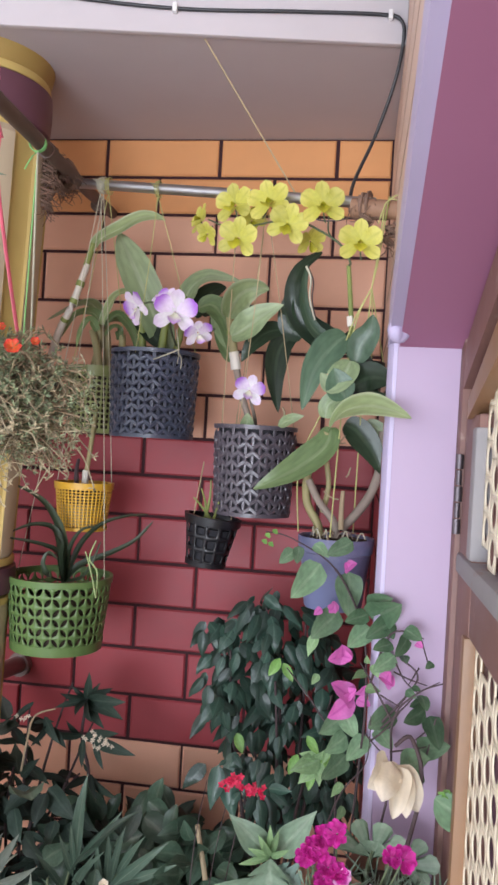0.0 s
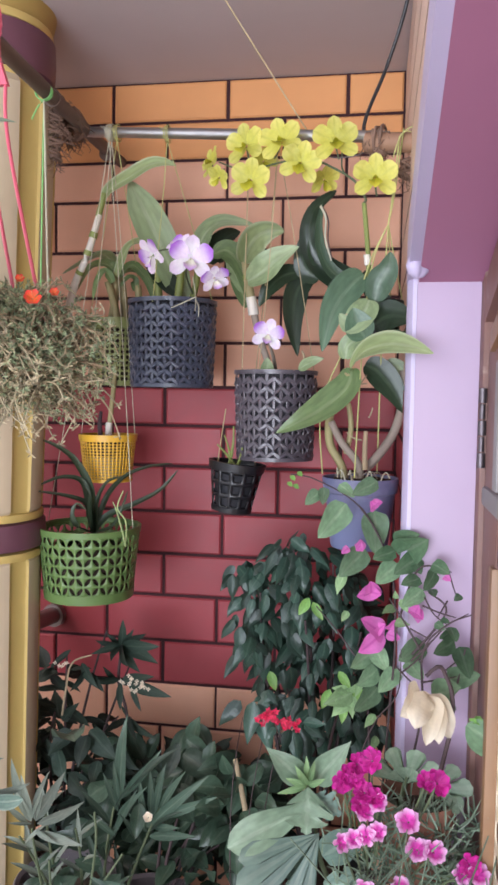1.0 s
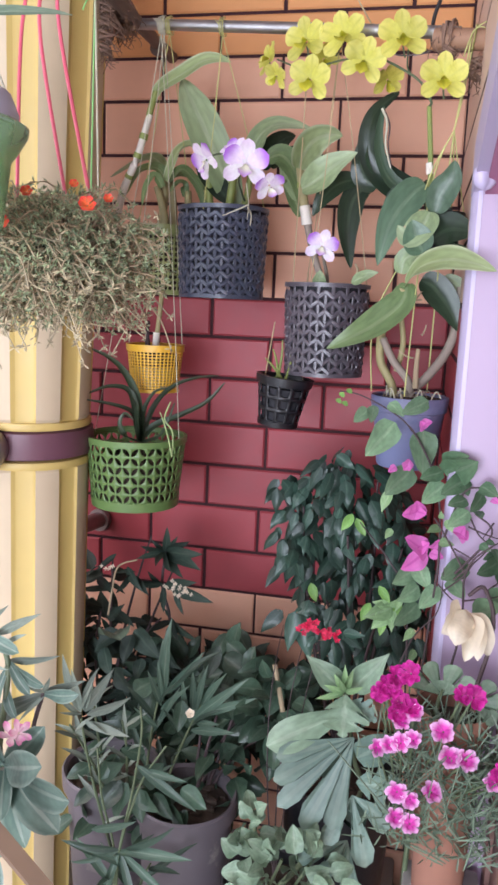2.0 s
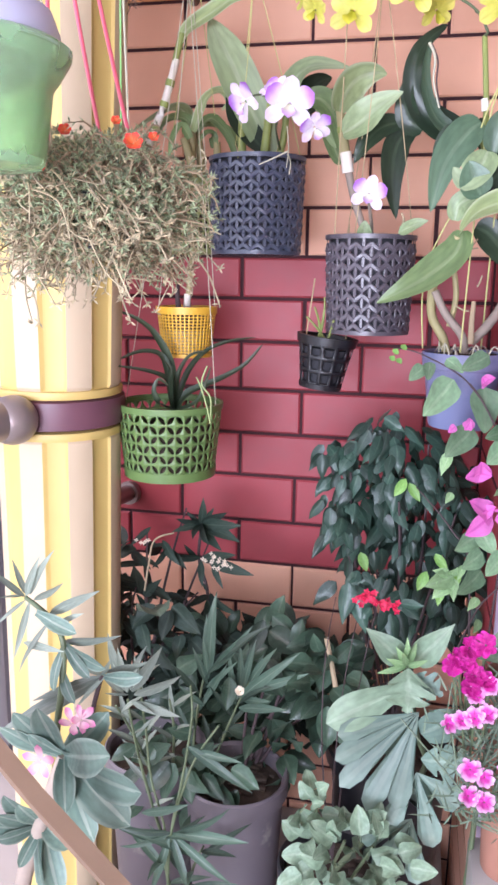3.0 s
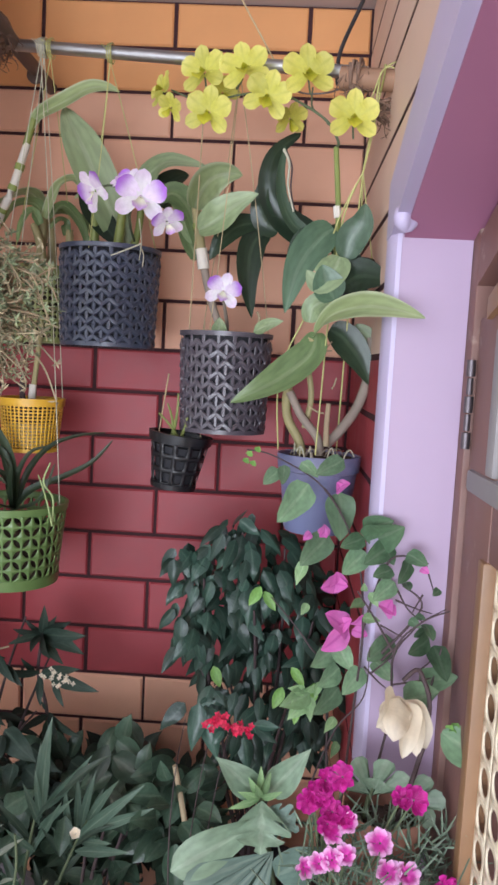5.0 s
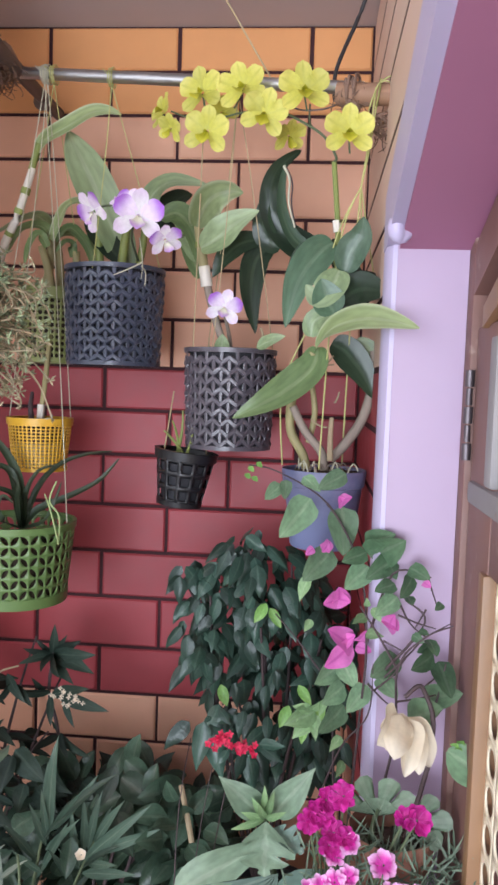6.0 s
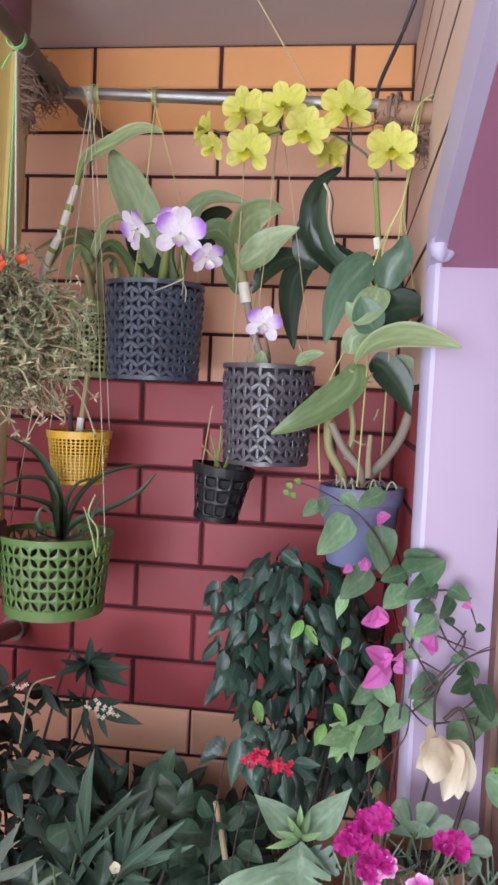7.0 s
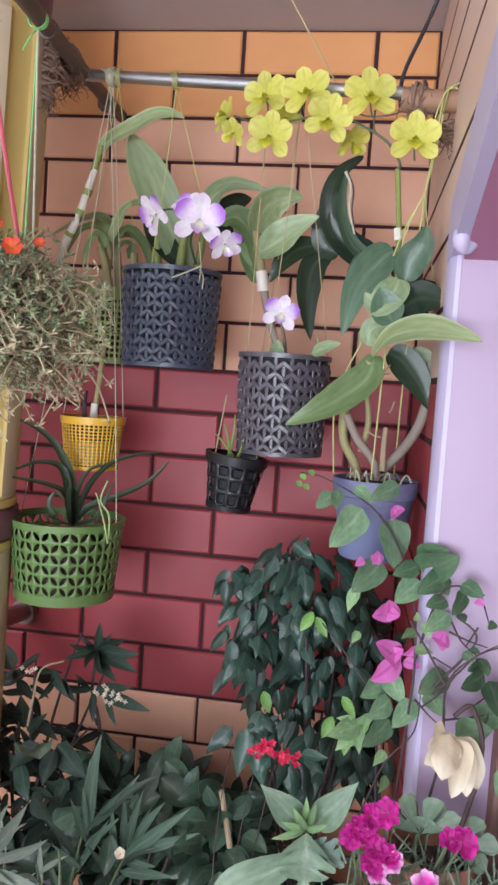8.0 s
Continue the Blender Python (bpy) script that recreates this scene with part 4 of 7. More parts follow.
# yellow mesh pot
yc = (-0.052, -0.17)
ypot = thing("mesh_pot", (yc[0], yc[1], 1.715), "yellow plastic mesh pot hanging by twine", "plant pot")
f = cyl(yc, 0.041, 0.050, 1.714, 1.797)
g = Geo(); perforated(g, f, 42, 13, 0.05, 0.87, "slot"); collar(g, f, 0.87, 1.0, -0.001, 0.0022); collar(g, f, 0.0, 0.06, -0.001, 0.002); floor_disc(g, yc, 0.041, 1.715)
part("wall", g, M["pot_yellow"], ypot, solid=0.0014, weld=True)
soil(ypot, yc, 0.044, 1.778, 4)
part("bark_fill", Geo().lathe((yc[0], yc[1], 0), [(0.0005, 1.72), (0.036, 1.72), (0.043, 1.777)], 24), M["dry_stem"], ypot, "tan coir filling")
strings(ypot, (-0.03, py(-0.03), pz(-0.03) - 0.012), yc, 0.048, 1.79, M["string_w"], 2, 0.25)
part("cane", Geo().tube(spline((-0.051, -0.170, 1.802), (-0.045, -0.166, 1.867), (-0.045, -0.150, 1.928)), 0.0045, 0.0042, 10), M["cane"], ypot)
part("sheath", Geo().tube([(-0.052, -0.170, 1.786), (-0.0505, -0.170, 1.818)], 0.0062, 0.0058, 10), M["sheath"], ypot, "papery white sheath")
part("cane", Geo().tube(spline((-0.066, -0.170, 1.791), (-0.070, -0.165, 1.814), (-0.073, -0.150, 1.836)), 0.005, 0.003, 8), M["stem_dark"], ypot)

# green basket with petal-shaped holes
gc = (-0.062, -0.235)
basket = thing("green_basket", (gc[0], gc[1], 1.523), "green plastic basket pierced with petal shapes", "basket")
f = cyl(gc, 0.074, 0.0865, 1.522, 1.643)
g = Geo(); perforated(g, f, 38, 6, 0.12, 0.93, "petal"); collar(g, f, 0.93, 1.0, -0.001, 0.002, 48); collar(g, f, 0.0, 0.12, -0.001, 0.0015, 48); floor_disc(g, gc, 0.074, 1.523)
part("wall", g, M["pot_green"], basket, solid=0.0018, weld=True)
soil(basket, gc, 0.062, 1.60, 5)
part("moss_fill", Geo().lathe((gc[0], gc[1], 0), [(0.0005, 1.528), (0.068, 1.528), (0.073, 1.6), (0.06, 1.606)], 28), M["soil"], basket, "dark bark filling")
strings(basket, (-0.035, py(-0.035), pz(-0.035) - 0.012), gc, 0.085, 1.64, M["string_w"], 2, -0.2)
part("loop", Geo().tube(spline((0.028, -0.310, 1.624), (0.028, -0.310, 1.664), (0.014, -0.310, 1.686), (0.020, -0.300, 1.713)), 0.0014, 0.0012, 7), M["string_pg"], basket, "pale green tie")
part("loop", Geo().tube(spline((0.029, -0.313, 1.625), (0.024, -0.320, 1.656), (0.012, -0.310, 1.682), (0.003, -0.300, 1.694)), 0.0013, 0.001, 6), M["string_pg"], basket, "pale green tie")

# olive mesh pot behind the slate pot
oc = (-0.058, -0.11)
olive = thing("mesh_pot", (oc[0], oc[1], 1.885), "olive green pot with round holes, hung near the wall", "plant pot")
f = cyl(oc, 0.046, 0.053, 1.886, 2.006)
g = Geo(); perforated(g, f, 34, 10, 0.05, 0.86, "round"); collar(g, f, 0.86, 1.0, -0.001, 0.003); collar(g, f, 0.0, 0.05, -0.001, 0.002); floor_disc(g, oc, 0.046, 1.887)
part("wall", g, M["pot_olive"], olive, solid=0.0015, weld=True)
soil(olive, oc, 0.048, 1.985, 6)
part("bark_fill", Geo().lathe((oc[0], oc[1], 0), [(0.0005, 1.892), (0.042, 1.892), (0.047, 1.985)], 24), M["soil"], olive, "dark bark filling")
strings(olive, (-0.02, py(-0.02), pz(-0.02) - 0.012), oc, 0.05, 2.0, M["string_y"], 2, 0.4)

# blue-grey pot beside the door jamb
bc = (0.400, -0.30)
blue = thing("plastic_pot", (bc[0], bc[1], 1.64), "pale blue-grey plastic pot holding a bark-filled orchid", "plant pot")
part("wall", Geo().lathe((bc[0], bc[1], 0), [(0.0005, 1.640), (0.042, 1.640), (0.044, 1.643), (0.0535, 1.724), (0.0565, 1.726), (0.0585, 1.745), (0.0575, 1.748), (0.055, 1.746), (0.052, 1.724), (0.048, 1.70)], 40), M["pot_blue"], blue)
soil(blue, bc, 0.0515, 1.742, 7)
split = (0.432, -0.340, 2.122)
for pts in (((0.444, -0.365, 2.238), (0.439, -0.350, 2.179), split), ((0.448, -0.360, 2.242), (0.441, -0.348, 2.174), split), (split, (0.404, -0.340, 2.060), (0.376, -0.330, 1.954), (0.339, -0.320, 1.859), (0.342, -0.310, 1.752)), (split, (0.411, -0.345, 2.066), (0.400, -0.352, 1.964), (0.392, -0.356, 1.752)), (split, (0.428, -0.330, 2.027), (0.426, -0.300, 1.872), (0.425, -0.280, 1.752))):
    part("string", Geo().tube(spline(*pts), 0.0011, sides=5), M["string_y"], blue)
part("knot", Geo().tube([Vector((0.448, -0.355, 2.234)) + Vector((0.002 * math.sin(a), 0.0165 * math.cos(a), 0.0165 * math.sin(a))) for a in [2 * math.pi * i / 14 for i in range(29)]], 0.0014, sides=5), M["string_y"], blue)
for q in ((0.467, -0.370, 2.250), (0.460, -0.370, 2.242), (0.436, -0.360, 2.210)):
    part("string_end", Geo().tube(curve((0.446, -0.370, 2.239), q, -0.003, 5), 0.0011, 0.0008, 5), M["string_y"], blue)
# dark pot close to the side wall
dc = (0.425, -0.300)
dark = thing("plastic_pot", (dc[0], dc[1], 1.945), "small dark green pot against the side wall", "plant pot")
part("wall", Geo().lathe((dc[0], dc[1], 0), [(0.0005, 1.95), (0.024, 1.95), (0.030, 2.003), (0.034, 2.004), (0.034, 2.016), (0.030, 2.016), (0.027, 1.99)], 28), M["pot_black"], dark)
soil(dark, dc, 0.028, 2.005, 8)
part("string", Geo().tube(spline(split, (0.443, -0.320, 2.073), (0.457, -0.290, 2.015)), 0.0009, sides=5), M["string_y"], dark)
part("string", Geo().tube(spline(split, (0.437, -0.300, 2.061), (0.439, -0.270, 2.009)), 0.0009, sides=5), M["string_y"], dark)

# ---------------------------------------------------------------- plants
TO_CAMERA = Vector((0.1, -1.0, 0.25))                    # towards the camera; leaves are turned this way to fit its view
def big_leaf(parent, base, tip, width, material, shape="leaf", droop=0.2, fold=0.25, up=None, twist=0.0, wave=0.1, seed=0, seg=10, name="leaf", label=""):
    """One leaf of its own, from its base to its tip; a droop is raised at the start so that the tip is met."""
    a, b = Vector(base), Vector(tip)
    u = Vector(up) if up else TO_CAMERA
    d = (b - a).normalized()
    n = (u - u.dot(d) * d).normalized()
    way = (d + n * droop * 0.85).normalized()
    g = Geo().blade(a, way, u, (b - a).length * (1 + 0.25 * droop * droop), width, shape, droop, fold, twist, seg, wave, seed)
    return part(name, g, material, parent, label, sharp=False)

def scatter(parent, meshes, centre, radii, n, size, seed, down=0.3, out=0.8, face=0.8, inner=0.35, name="leaf"):
    """Leaves through a rounded mass, turned outwards and towards the camera."""
    r = random.Random(seed)
    c, q = Vector(centre), Vector(radii)
    for i in range(n):
        while True:
            p = Vector((r.uniform(-1, 1), r.uniform(-1, 1), r.uniform(-1, 1)))
            if inner < p.length < 1: break
        way = p.normalized() * out + Vector((r.gauss(0, 0.45), r.gauss(0, 0.35), r.gauss(0, 0.3) - down))
        up = TO_CAMERA * face + p.normalized() * 0.5 + Vector((r.gauss(0, 0.35), 0, r.gauss(0, 0.35) + 0.35))
        at = c + Vector((p.x * q.x, p.y * q.y, p.z * q.z))
        piece(name, r.choice(meshes), parent, lay(at, way, up, size * r.uniform(0.72, 1.2)))

def tip_leaves(parent, meshes, rows, seed, lean=0.35, name="leaf", size=1.08):
    """Single leaves, each from its base to its tip."""
    r = random.Random(seed)
    for base, tip in rows:
        a, b = Vector(base), Vector(tip)
        piece(name, r.choice(meshes), parent, lay(a, b - a, TO_CAMERA + Vector((r.uniform(-lean, lean), 0, r.uniform(-lean, lean) + 0.1)), (b - a).length * size))

def stems(parent, base, tips, r0, material, name="stem", sag=-0.02, seed=0):
    rr = random.Random(seed)
    for t in tips:
        side = (rr.uniform(-0.02, 0.02), rr.uniform(-0.02, 0.02), 0)
        part(name, Geo().tube(curve(base, t, sag, 8, side), r0, r0 * 0.4, 7), material, parent)

def strap(parent, pts, width, material, up=(0, -0.7, 0.7), name="leaf", fold=0.5, seg=6, full=False):
    """A long channelled leaf that follows a curve."""
    line = spline(*pts, n=seg)
    g, n, u0 = Geo(), len(line), Vector(up)
    verts, uvs = [], []
    for i, p in enumerate(line):
        t = i / (n - 1)
        d = (line[min(i + 1, n - 1)] - line[max(i - 1, 0)]).normalized()
        s = d.cross(u0).normalized()
        u = s.cross(d)
        w = width / 2 * (max(0.02, math.sin(math.pi * min(1, t ** 0.85 * 0.94 + 0.06)) ** (0.7 if t < 0.5 else 0.92)) if full else min(1, 0.6 + 2 * t) * max(0.04, (1 - t) ** 0.5))
        for k in (-1, -0.5, 0, 0.5, 1):
            verts.append(p + k * w * s + fold * (0.6 * abs(k) + 0.4 * k * k) * w * u); uvs.append((0.5 + 0.5 * k, t))
    g.add(verts, [(i * 5 + k, i * 5 + k + 1, (i + 1) * 5 + k + 1, (i + 1) * 5 + k) for i in range(n - 1) for k in range(4)], uvs)
    return part(name, g, material, parent, sharp=False)

# -- violet orchids of the slate pot
orchid = thing("violet_orchid", (0.073, -0.2, 2.015), "orchid with white and violet flowers and broad leaves", "orchid")
part("cane", Geo().tube(spline((0.052, -0.2, 2.01), (0.047, -0.200, 2.062), (0.052, -0.200, 2.119), (0.066, -0.200, 2.139)), 0.007, 0.005, 10), M["cane_green"], orchid)
part("cane", Geo().tube(spline((0.083, -0.21, 2.01), (0.090, -0.220, 2.054), (0.096, -0.220, 2.105)), 0.0075, 0.006, 10), M["cane_green"], orchid)
part("cane", Geo().tube(spline((0.1, -0.2, 2.01), (0.114, -0.200, 2.061), (0.118, -0.200, 2.127)), 0.006, 0.005, 10), M["cane_green"], orchid)
strap(orchid, ((0.090, -0.190, 2.034), (0.068, -0.200, 2.090), (0.034, -0.210, 2.162), (0.009, -0.200, 2.206), (-0.008, -0.190, 2.237)), 0.060, M["orchid_grey"], up=(0.25, -1, 0.2), fold=0.3, full=True)
strap(orchid, ((0.105, -0.180, 2.104), (0.125, -0.180, 2.147), (0.158, -0.190, 2.164), (0.214, -0.200, 2.155)), 0.040, M["orchid_grey"], up=(0, -0.9, 0.6), fold=0.2, full=True)
strap(orchid, ((0.130, -0.160, 2.098), (0.142, -0.160, 2.128), (0.161, -0.150, 2.149), (0.178, -0.140, 2.157)), 0.040, M["orchid_dark"], up=(-0.2, -1, 0.2), fold=0.3, full=True)
strap(orchid, ((0.142, -0.150, 2.102), (0.166, -0.140, 2.125), (0.196, -0.130, 2.144)), 0.030, M["orchid_dark"], fold=0.3, full=True)
strap(orchid, ((0.143, -0.200, 2.108), (0.169, -0.210, 2.111), (0.194, -0.215, 2.083), (0.205, -0.210, 2.028)), 0.038, M["orchid_leaf"], up=(0.1, -1, 0.3), fold=0.3, full=True)
strap(orchid, ((0.085, -0.210, 2.039), (0.062, -0.200, 2.064), (0.031, -0.180, 2.101), (0.018, -0.170, 2.155)), 0.036, M["orchid_dark"], up=(0.2, -1, 0.2), fold=0.3, full=True)
part("flower_stem", Geo().tube(spline((0.109, -0.200, 2.040), (0.114, -0.270, 2.061), (0.139, -0.360, 2.067), (0.156, -0.415, 2.062)), 0.0018, sides=6), M["stem_green"], orchid)
part("flower_stem", Geo().tube(spline((0.139, -0.360, 2.067), (0.119, -0.390, 2.080), (0.105, -0.400, 2.077)), 0.0014, sides=6), M["stem_green"], orchid)
part("flower_stem", Geo().tube(spline((0.151, -0.390, 2.062), (0.203, -0.400, 2.042), (0.211, -0.400, 2.044), (0.194, -0.410, 2.040)), 0.0014, sides=6), M["stem_green"], orchid)
part("aerial_root", Geo().tube(spline((0.146, -0.360, 2.047), (0.144, -0.330, 2.021), (0.136, -0.300, 2.002)), 0.0009, 0.0007, 6), M["string_w"], orchid)
part("aerial_root", Geo().tube(spline((0.144, -0.330, 2.020), (0.117, -0.300, 2.015), (0.094, -0.290, 2.008)), 0.0013, 0.0008, 6), M["string_w"], orchid)
part("aerial_root", Geo().tube(spline((0.141, -0.320, 2.017), (0.142, -0.300, 2.009), (0.139, -0.290, 1.994)), 0.0013, 0.0008, 6), M["string_w"], orchid)
orchid_flower("violet", (0.101, -0.415, 2.068), (-0.55, -0.7, -0.45), 0.056, orchid, 24)
orchid_flower("violet", (0.135, -0.395, 2.084), (-0.3, -0.7, 0.45), 0.044, orchid, -30)
orchid_flower("violet", (0.159, -0.425, 2.060), (0.22, -1, -0.12), 0.068, orchid, -6)
orchid_flower("violet", (0.191, -0.415, 2.035), (0.5, -0.65, -0.65), 0.046, orchid, 22)

# -- orchid of the plum pot
orchid2 = thing("violet_orchid", (0.256, -0.22, 1.9), "orchid with one small violet flower and drooping dark leaves", "orchid")
part("cane", Geo().tube(spline((0.245, -0.225, 1.920), (0.233, -0.220, 1.951), (0.224, -0.220, 1.980), (0.216, -0.220, 2.013)), 0.0055, 0.006, 10), M["stem_grey"], orchid2)
part("cane", Geo().tube(spline((0.217, -0.220, 2.004), (0.213, -0.222, 2.026), (0.207, -0.224, 2.061), (0.202, -0.225, 2.091)), 0.0078, 0.0066, 12), M["cane"], orchid2)
part("sheath", Geo().tube(spline((0.217, -0.220, 2.004), (0.215, -0.221, 2.017), (0.212, -0.222, 2.033)), 0.0088, 0.0086, 12), M["sheath"], orchid2, "papery white sheath")
part("node", Geo().tube([(0.207, -0.224, 2.060), (0.206, -0.224, 2.068)], 0.0084, sides=12), M["cane_green"], orchid2, "green cane joint")
strap(orchid2, ((0.201, -0.235, 2.088), (0.211, -0.245, 2.110), (0.227, -0.255, 2.126), (0.250, -0.260, 2.133), (0.270, -0.255, 2.132)), 0.046, M["orchid_pale"], up=(0.35, -1, -0.25), fold=0.35, full=True)
strap(orchid2, ((0.209, -0.238, 2.057), (0.233, -0.245, 2.069), (0.261, -0.250, 2.091), (0.294, -0.255, 2.108)), 0.050, M["orchid_grey"], up=(0.1, -1, 0.45), fold=0.35, full=True)
strap(orchid2, ((0.199, -0.200, 2.044), (0.186, -0.200, 2.077), (0.175, -0.200, 2.097), (0.157, -0.200, 2.108)), 0.034, M["orchid_grey"], up=(0.1, -1, 0.2), fold=0.2, full=True)
strap(orchid2, ((0.202, -0.190, 2.020), (0.186, -0.190, 2.058), (0.169, -0.180, 2.084)), 0.026, M["orchid_leaf"], up=(0.1, -1, 0.2), fold=0.2, full=True)
strap(orchid2, ((0.294, -0.210, 2.075), (0.265, -0.215, 2.069), (0.242, -0.220, 2.047), (0.225, -0.220, 2.017)), 0.036, M["orchid_dark"], up=(0, -1, 0.3), fold=0.25, full=True)
strap(orchid2, ((0.310, -0.205, 2.066), (0.288, -0.210, 2.046), (0.283, -0.220, 1.995), (0.292, -0.225, 1.936)), 0.040, M["orchid_dark"], up=(0.1, -1, 0.1), fold=0.25, full=True)
big_leaf(orchid2, (0.251, -0.160, 2.087), (0.182, -0.160, 2.132), 0.03, M["orchid_dark"], droop=0.25, seed=10)
strap(orchid2, ((0.398, -0.210, 2.053), (0.356, -0.215, 2.065), (0.323, -0.220, 2.091), (0.307, -0.225, 2.130), (0.315, -0.225, 2.172), (0.349, -0.220, 2.203)), 0.050, M["orchid_dark"], up=(-0.2, -1, 0.1), fold=0.3)
strap(orchid2, ((0.323, -0.210, 2.063), (0.304, -0.215, 2.077), (0.297, -0.220, 2.106), (0.302, -0.220, 2.147)), 0.036, M["orchid_dark"], up=(-0.3, -1, 0.1), fold=0.25, full=True)
strap(orchid2, ((0.377, -0.232, 2.052), (0.348, -0.236, 2.069), (0.329, -0.240, 2.099), (0.323, -0.240, 2.138), (0.328, -0.238, 2.179)), 0.026, M["orchid_blue"], up=(0.4, -1, 0.1), fold=0.3)
part("withered_edge", Geo().tube(spline((0.326, -0.246, 2.173), (0.335, -0.248, 2.153), (0.335, -0.250, 2.121), (0.345, -0.246, 2.087)), 0.0022, 0.0012, 6), M["string_w"], orchid2, "dry white leaf edge")
part("withered_edge", Geo().tube(spline((0.329, -0.246, 2.172), (0.339, -0.248, 2.149), (0.339, -0.250, 2.119), (0.346, -0.246, 2.089)), 0.0014, 0.001, 6), M["stem_dark"], orchid2, "dry brown leaf edge")
big_leaf(orchid2, (0.249, -0.275, 1.904), (0.250, -0.285, 1.931), 0.022, M["orchid_grey"], droop=0.1, seed=13, shape="heart")
big_leaf(orchid2, (0.298, -0.270, 1.914), (0.342, -0.285, 1.927), 0.022, M["orchid_grey"], droop=0.3, seed=14, up=(0, -1, 0.5))
part("flower_stem", Geo().tube(spline((0.257, -0.240, 1.914), (0.258, -0.270, 1.930), (0.256, -0.325, 1.958)), 0.0036, 0.002, 7), M["stem_grey"], orchid2)
part("old_stem", Geo().tube(spline((0.299, -0.240, 1.913), (0.304, -0.240, 1.933), (0.300, -0.240, 1.944)), 0.0025, 0.0015, 7), M["dry_stem"], orchid2)
orchid_flower("violet", (0.257, -0.330, 1.962), (0.12, -1, -0.15), 0.052, orchid2, -14)

# -- orchid of the olive pot, with a tall striped cane
orchid3 = thing("strap_orchid", (oc[0], oc[1], 1.99), "orchid with arching straps and a tall white-sheathed cane", "orchid")
cane_pts = spline((-0.150, -0.120, 1.957), (-0.133, -0.160, 2.008), (-0.110, -0.185, 2.059), (-0.081, -0.200, 2.109), (-0.059, -0.200, 2.178), n=5)
part("cane", Geo().tube(cane_pts, 0.0082, 0.0055, 12), M["sheath"], orchid3, "tall cane in a papery white sheath")
part("cane_tip", Geo().tube(spline((-0.061, -0.200, 2.175), (-0.054, -0.200, 2.199), (-0.049, -0.200, 2.214)), 0.0052, 0.0062, 10), M["cane_green"], orchid3, "green cane tip")
for k in (12, 15, 17):
    p, q = cane_pts[k], cane_pts[k + 1]
    part("node", Geo().tube([p, p.lerp(q, 0.6)], 0.0074, 0.0072, sides=12), M["cane_green"], orchid3, "green cane joint")
strap(orchid3, ((-0.052, -0.200, 2.202), (-0.038, -0.205, 2.219), (-0.001, -0.215, 2.235), (0.035, -0.220, 2.253), (0.063, -0.225, 2.255), (0.085, -0.230, 2.248)), 0.030, M["orchid_pale"], up=(-0.25, -1, 0.35), fold=0.35, full=True)
for k, (p, q) in enumerate((((-0.070, -0.110, 1.998), (-0.057, -0.120, 2.094)), ((-0.048, -0.100, 1.999), (-0.056, -0.100, 2.098)), ((-0.025, -0.110, 1.998), (-0.014, -0.120, 2.068)), ((-0.052, -0.130, 1.996), (-0.069, -0.130, 2.073)))):
    part("cane", Geo().tube(curve(p, q, 0, 6, (0.004, 0, 0)), 0.0085, 0.006, 10), M["cane"], orchid3)
STRAPS = ((((-0.052, -0.130, 2.083), (-0.028, -0.140, 2.131), (0.001, -0.150, 2.141), (0.017, -0.160, 2.122), (0.007, -0.170, 2.107)), 0.024, "orchid_pale"),
          (((-0.045, -0.130, 2.083), (-0.018, -0.140, 2.101), (0.017, -0.160, 2.068), (0.034, -0.170, 2.022)), 0.024, "orchid_leaf"),
          (((-0.056, -0.120, 2.084), (-0.069, -0.130, 2.105), (-0.100, -0.140, 2.097), (-0.120, -0.150, 2.055)), 0.026, "orchid_leaf"),
          (((-0.054, -0.110, 2.091), (-0.019, -0.120, 2.096), (0.022, -0.130, 2.072), (0.035, -0.140, 2.030)), 0.02, "orchid_leaf"),
          (((-0.018, -0.120, 2.058), (-0.018, -0.130, 2.077), (-0.027, -0.140, 2.079), (-0.038, -0.150, 2.061)), 0.018, "orchid_leaf"),
          (((-0.069, -0.090, 2.099), (-0.083, -0.090, 2.126), (-0.115, -0.080, 2.128), (-0.181, -0.070, 2.098)), 0.03, "orchid_pale"),
          (((-0.055, -0.140, 2.071), (-0.067, -0.150, 2.090), (-0.079, -0.160, 2.068), (-0.081, -0.170, 2.037)), 0.018, "orchid_leaf"))
def straps_of(parent):
    for pts, w, mt in STRAPS: strap(parent, pts, w, M[mt], up=(0, -0.8, 0.6), fold=0.3)

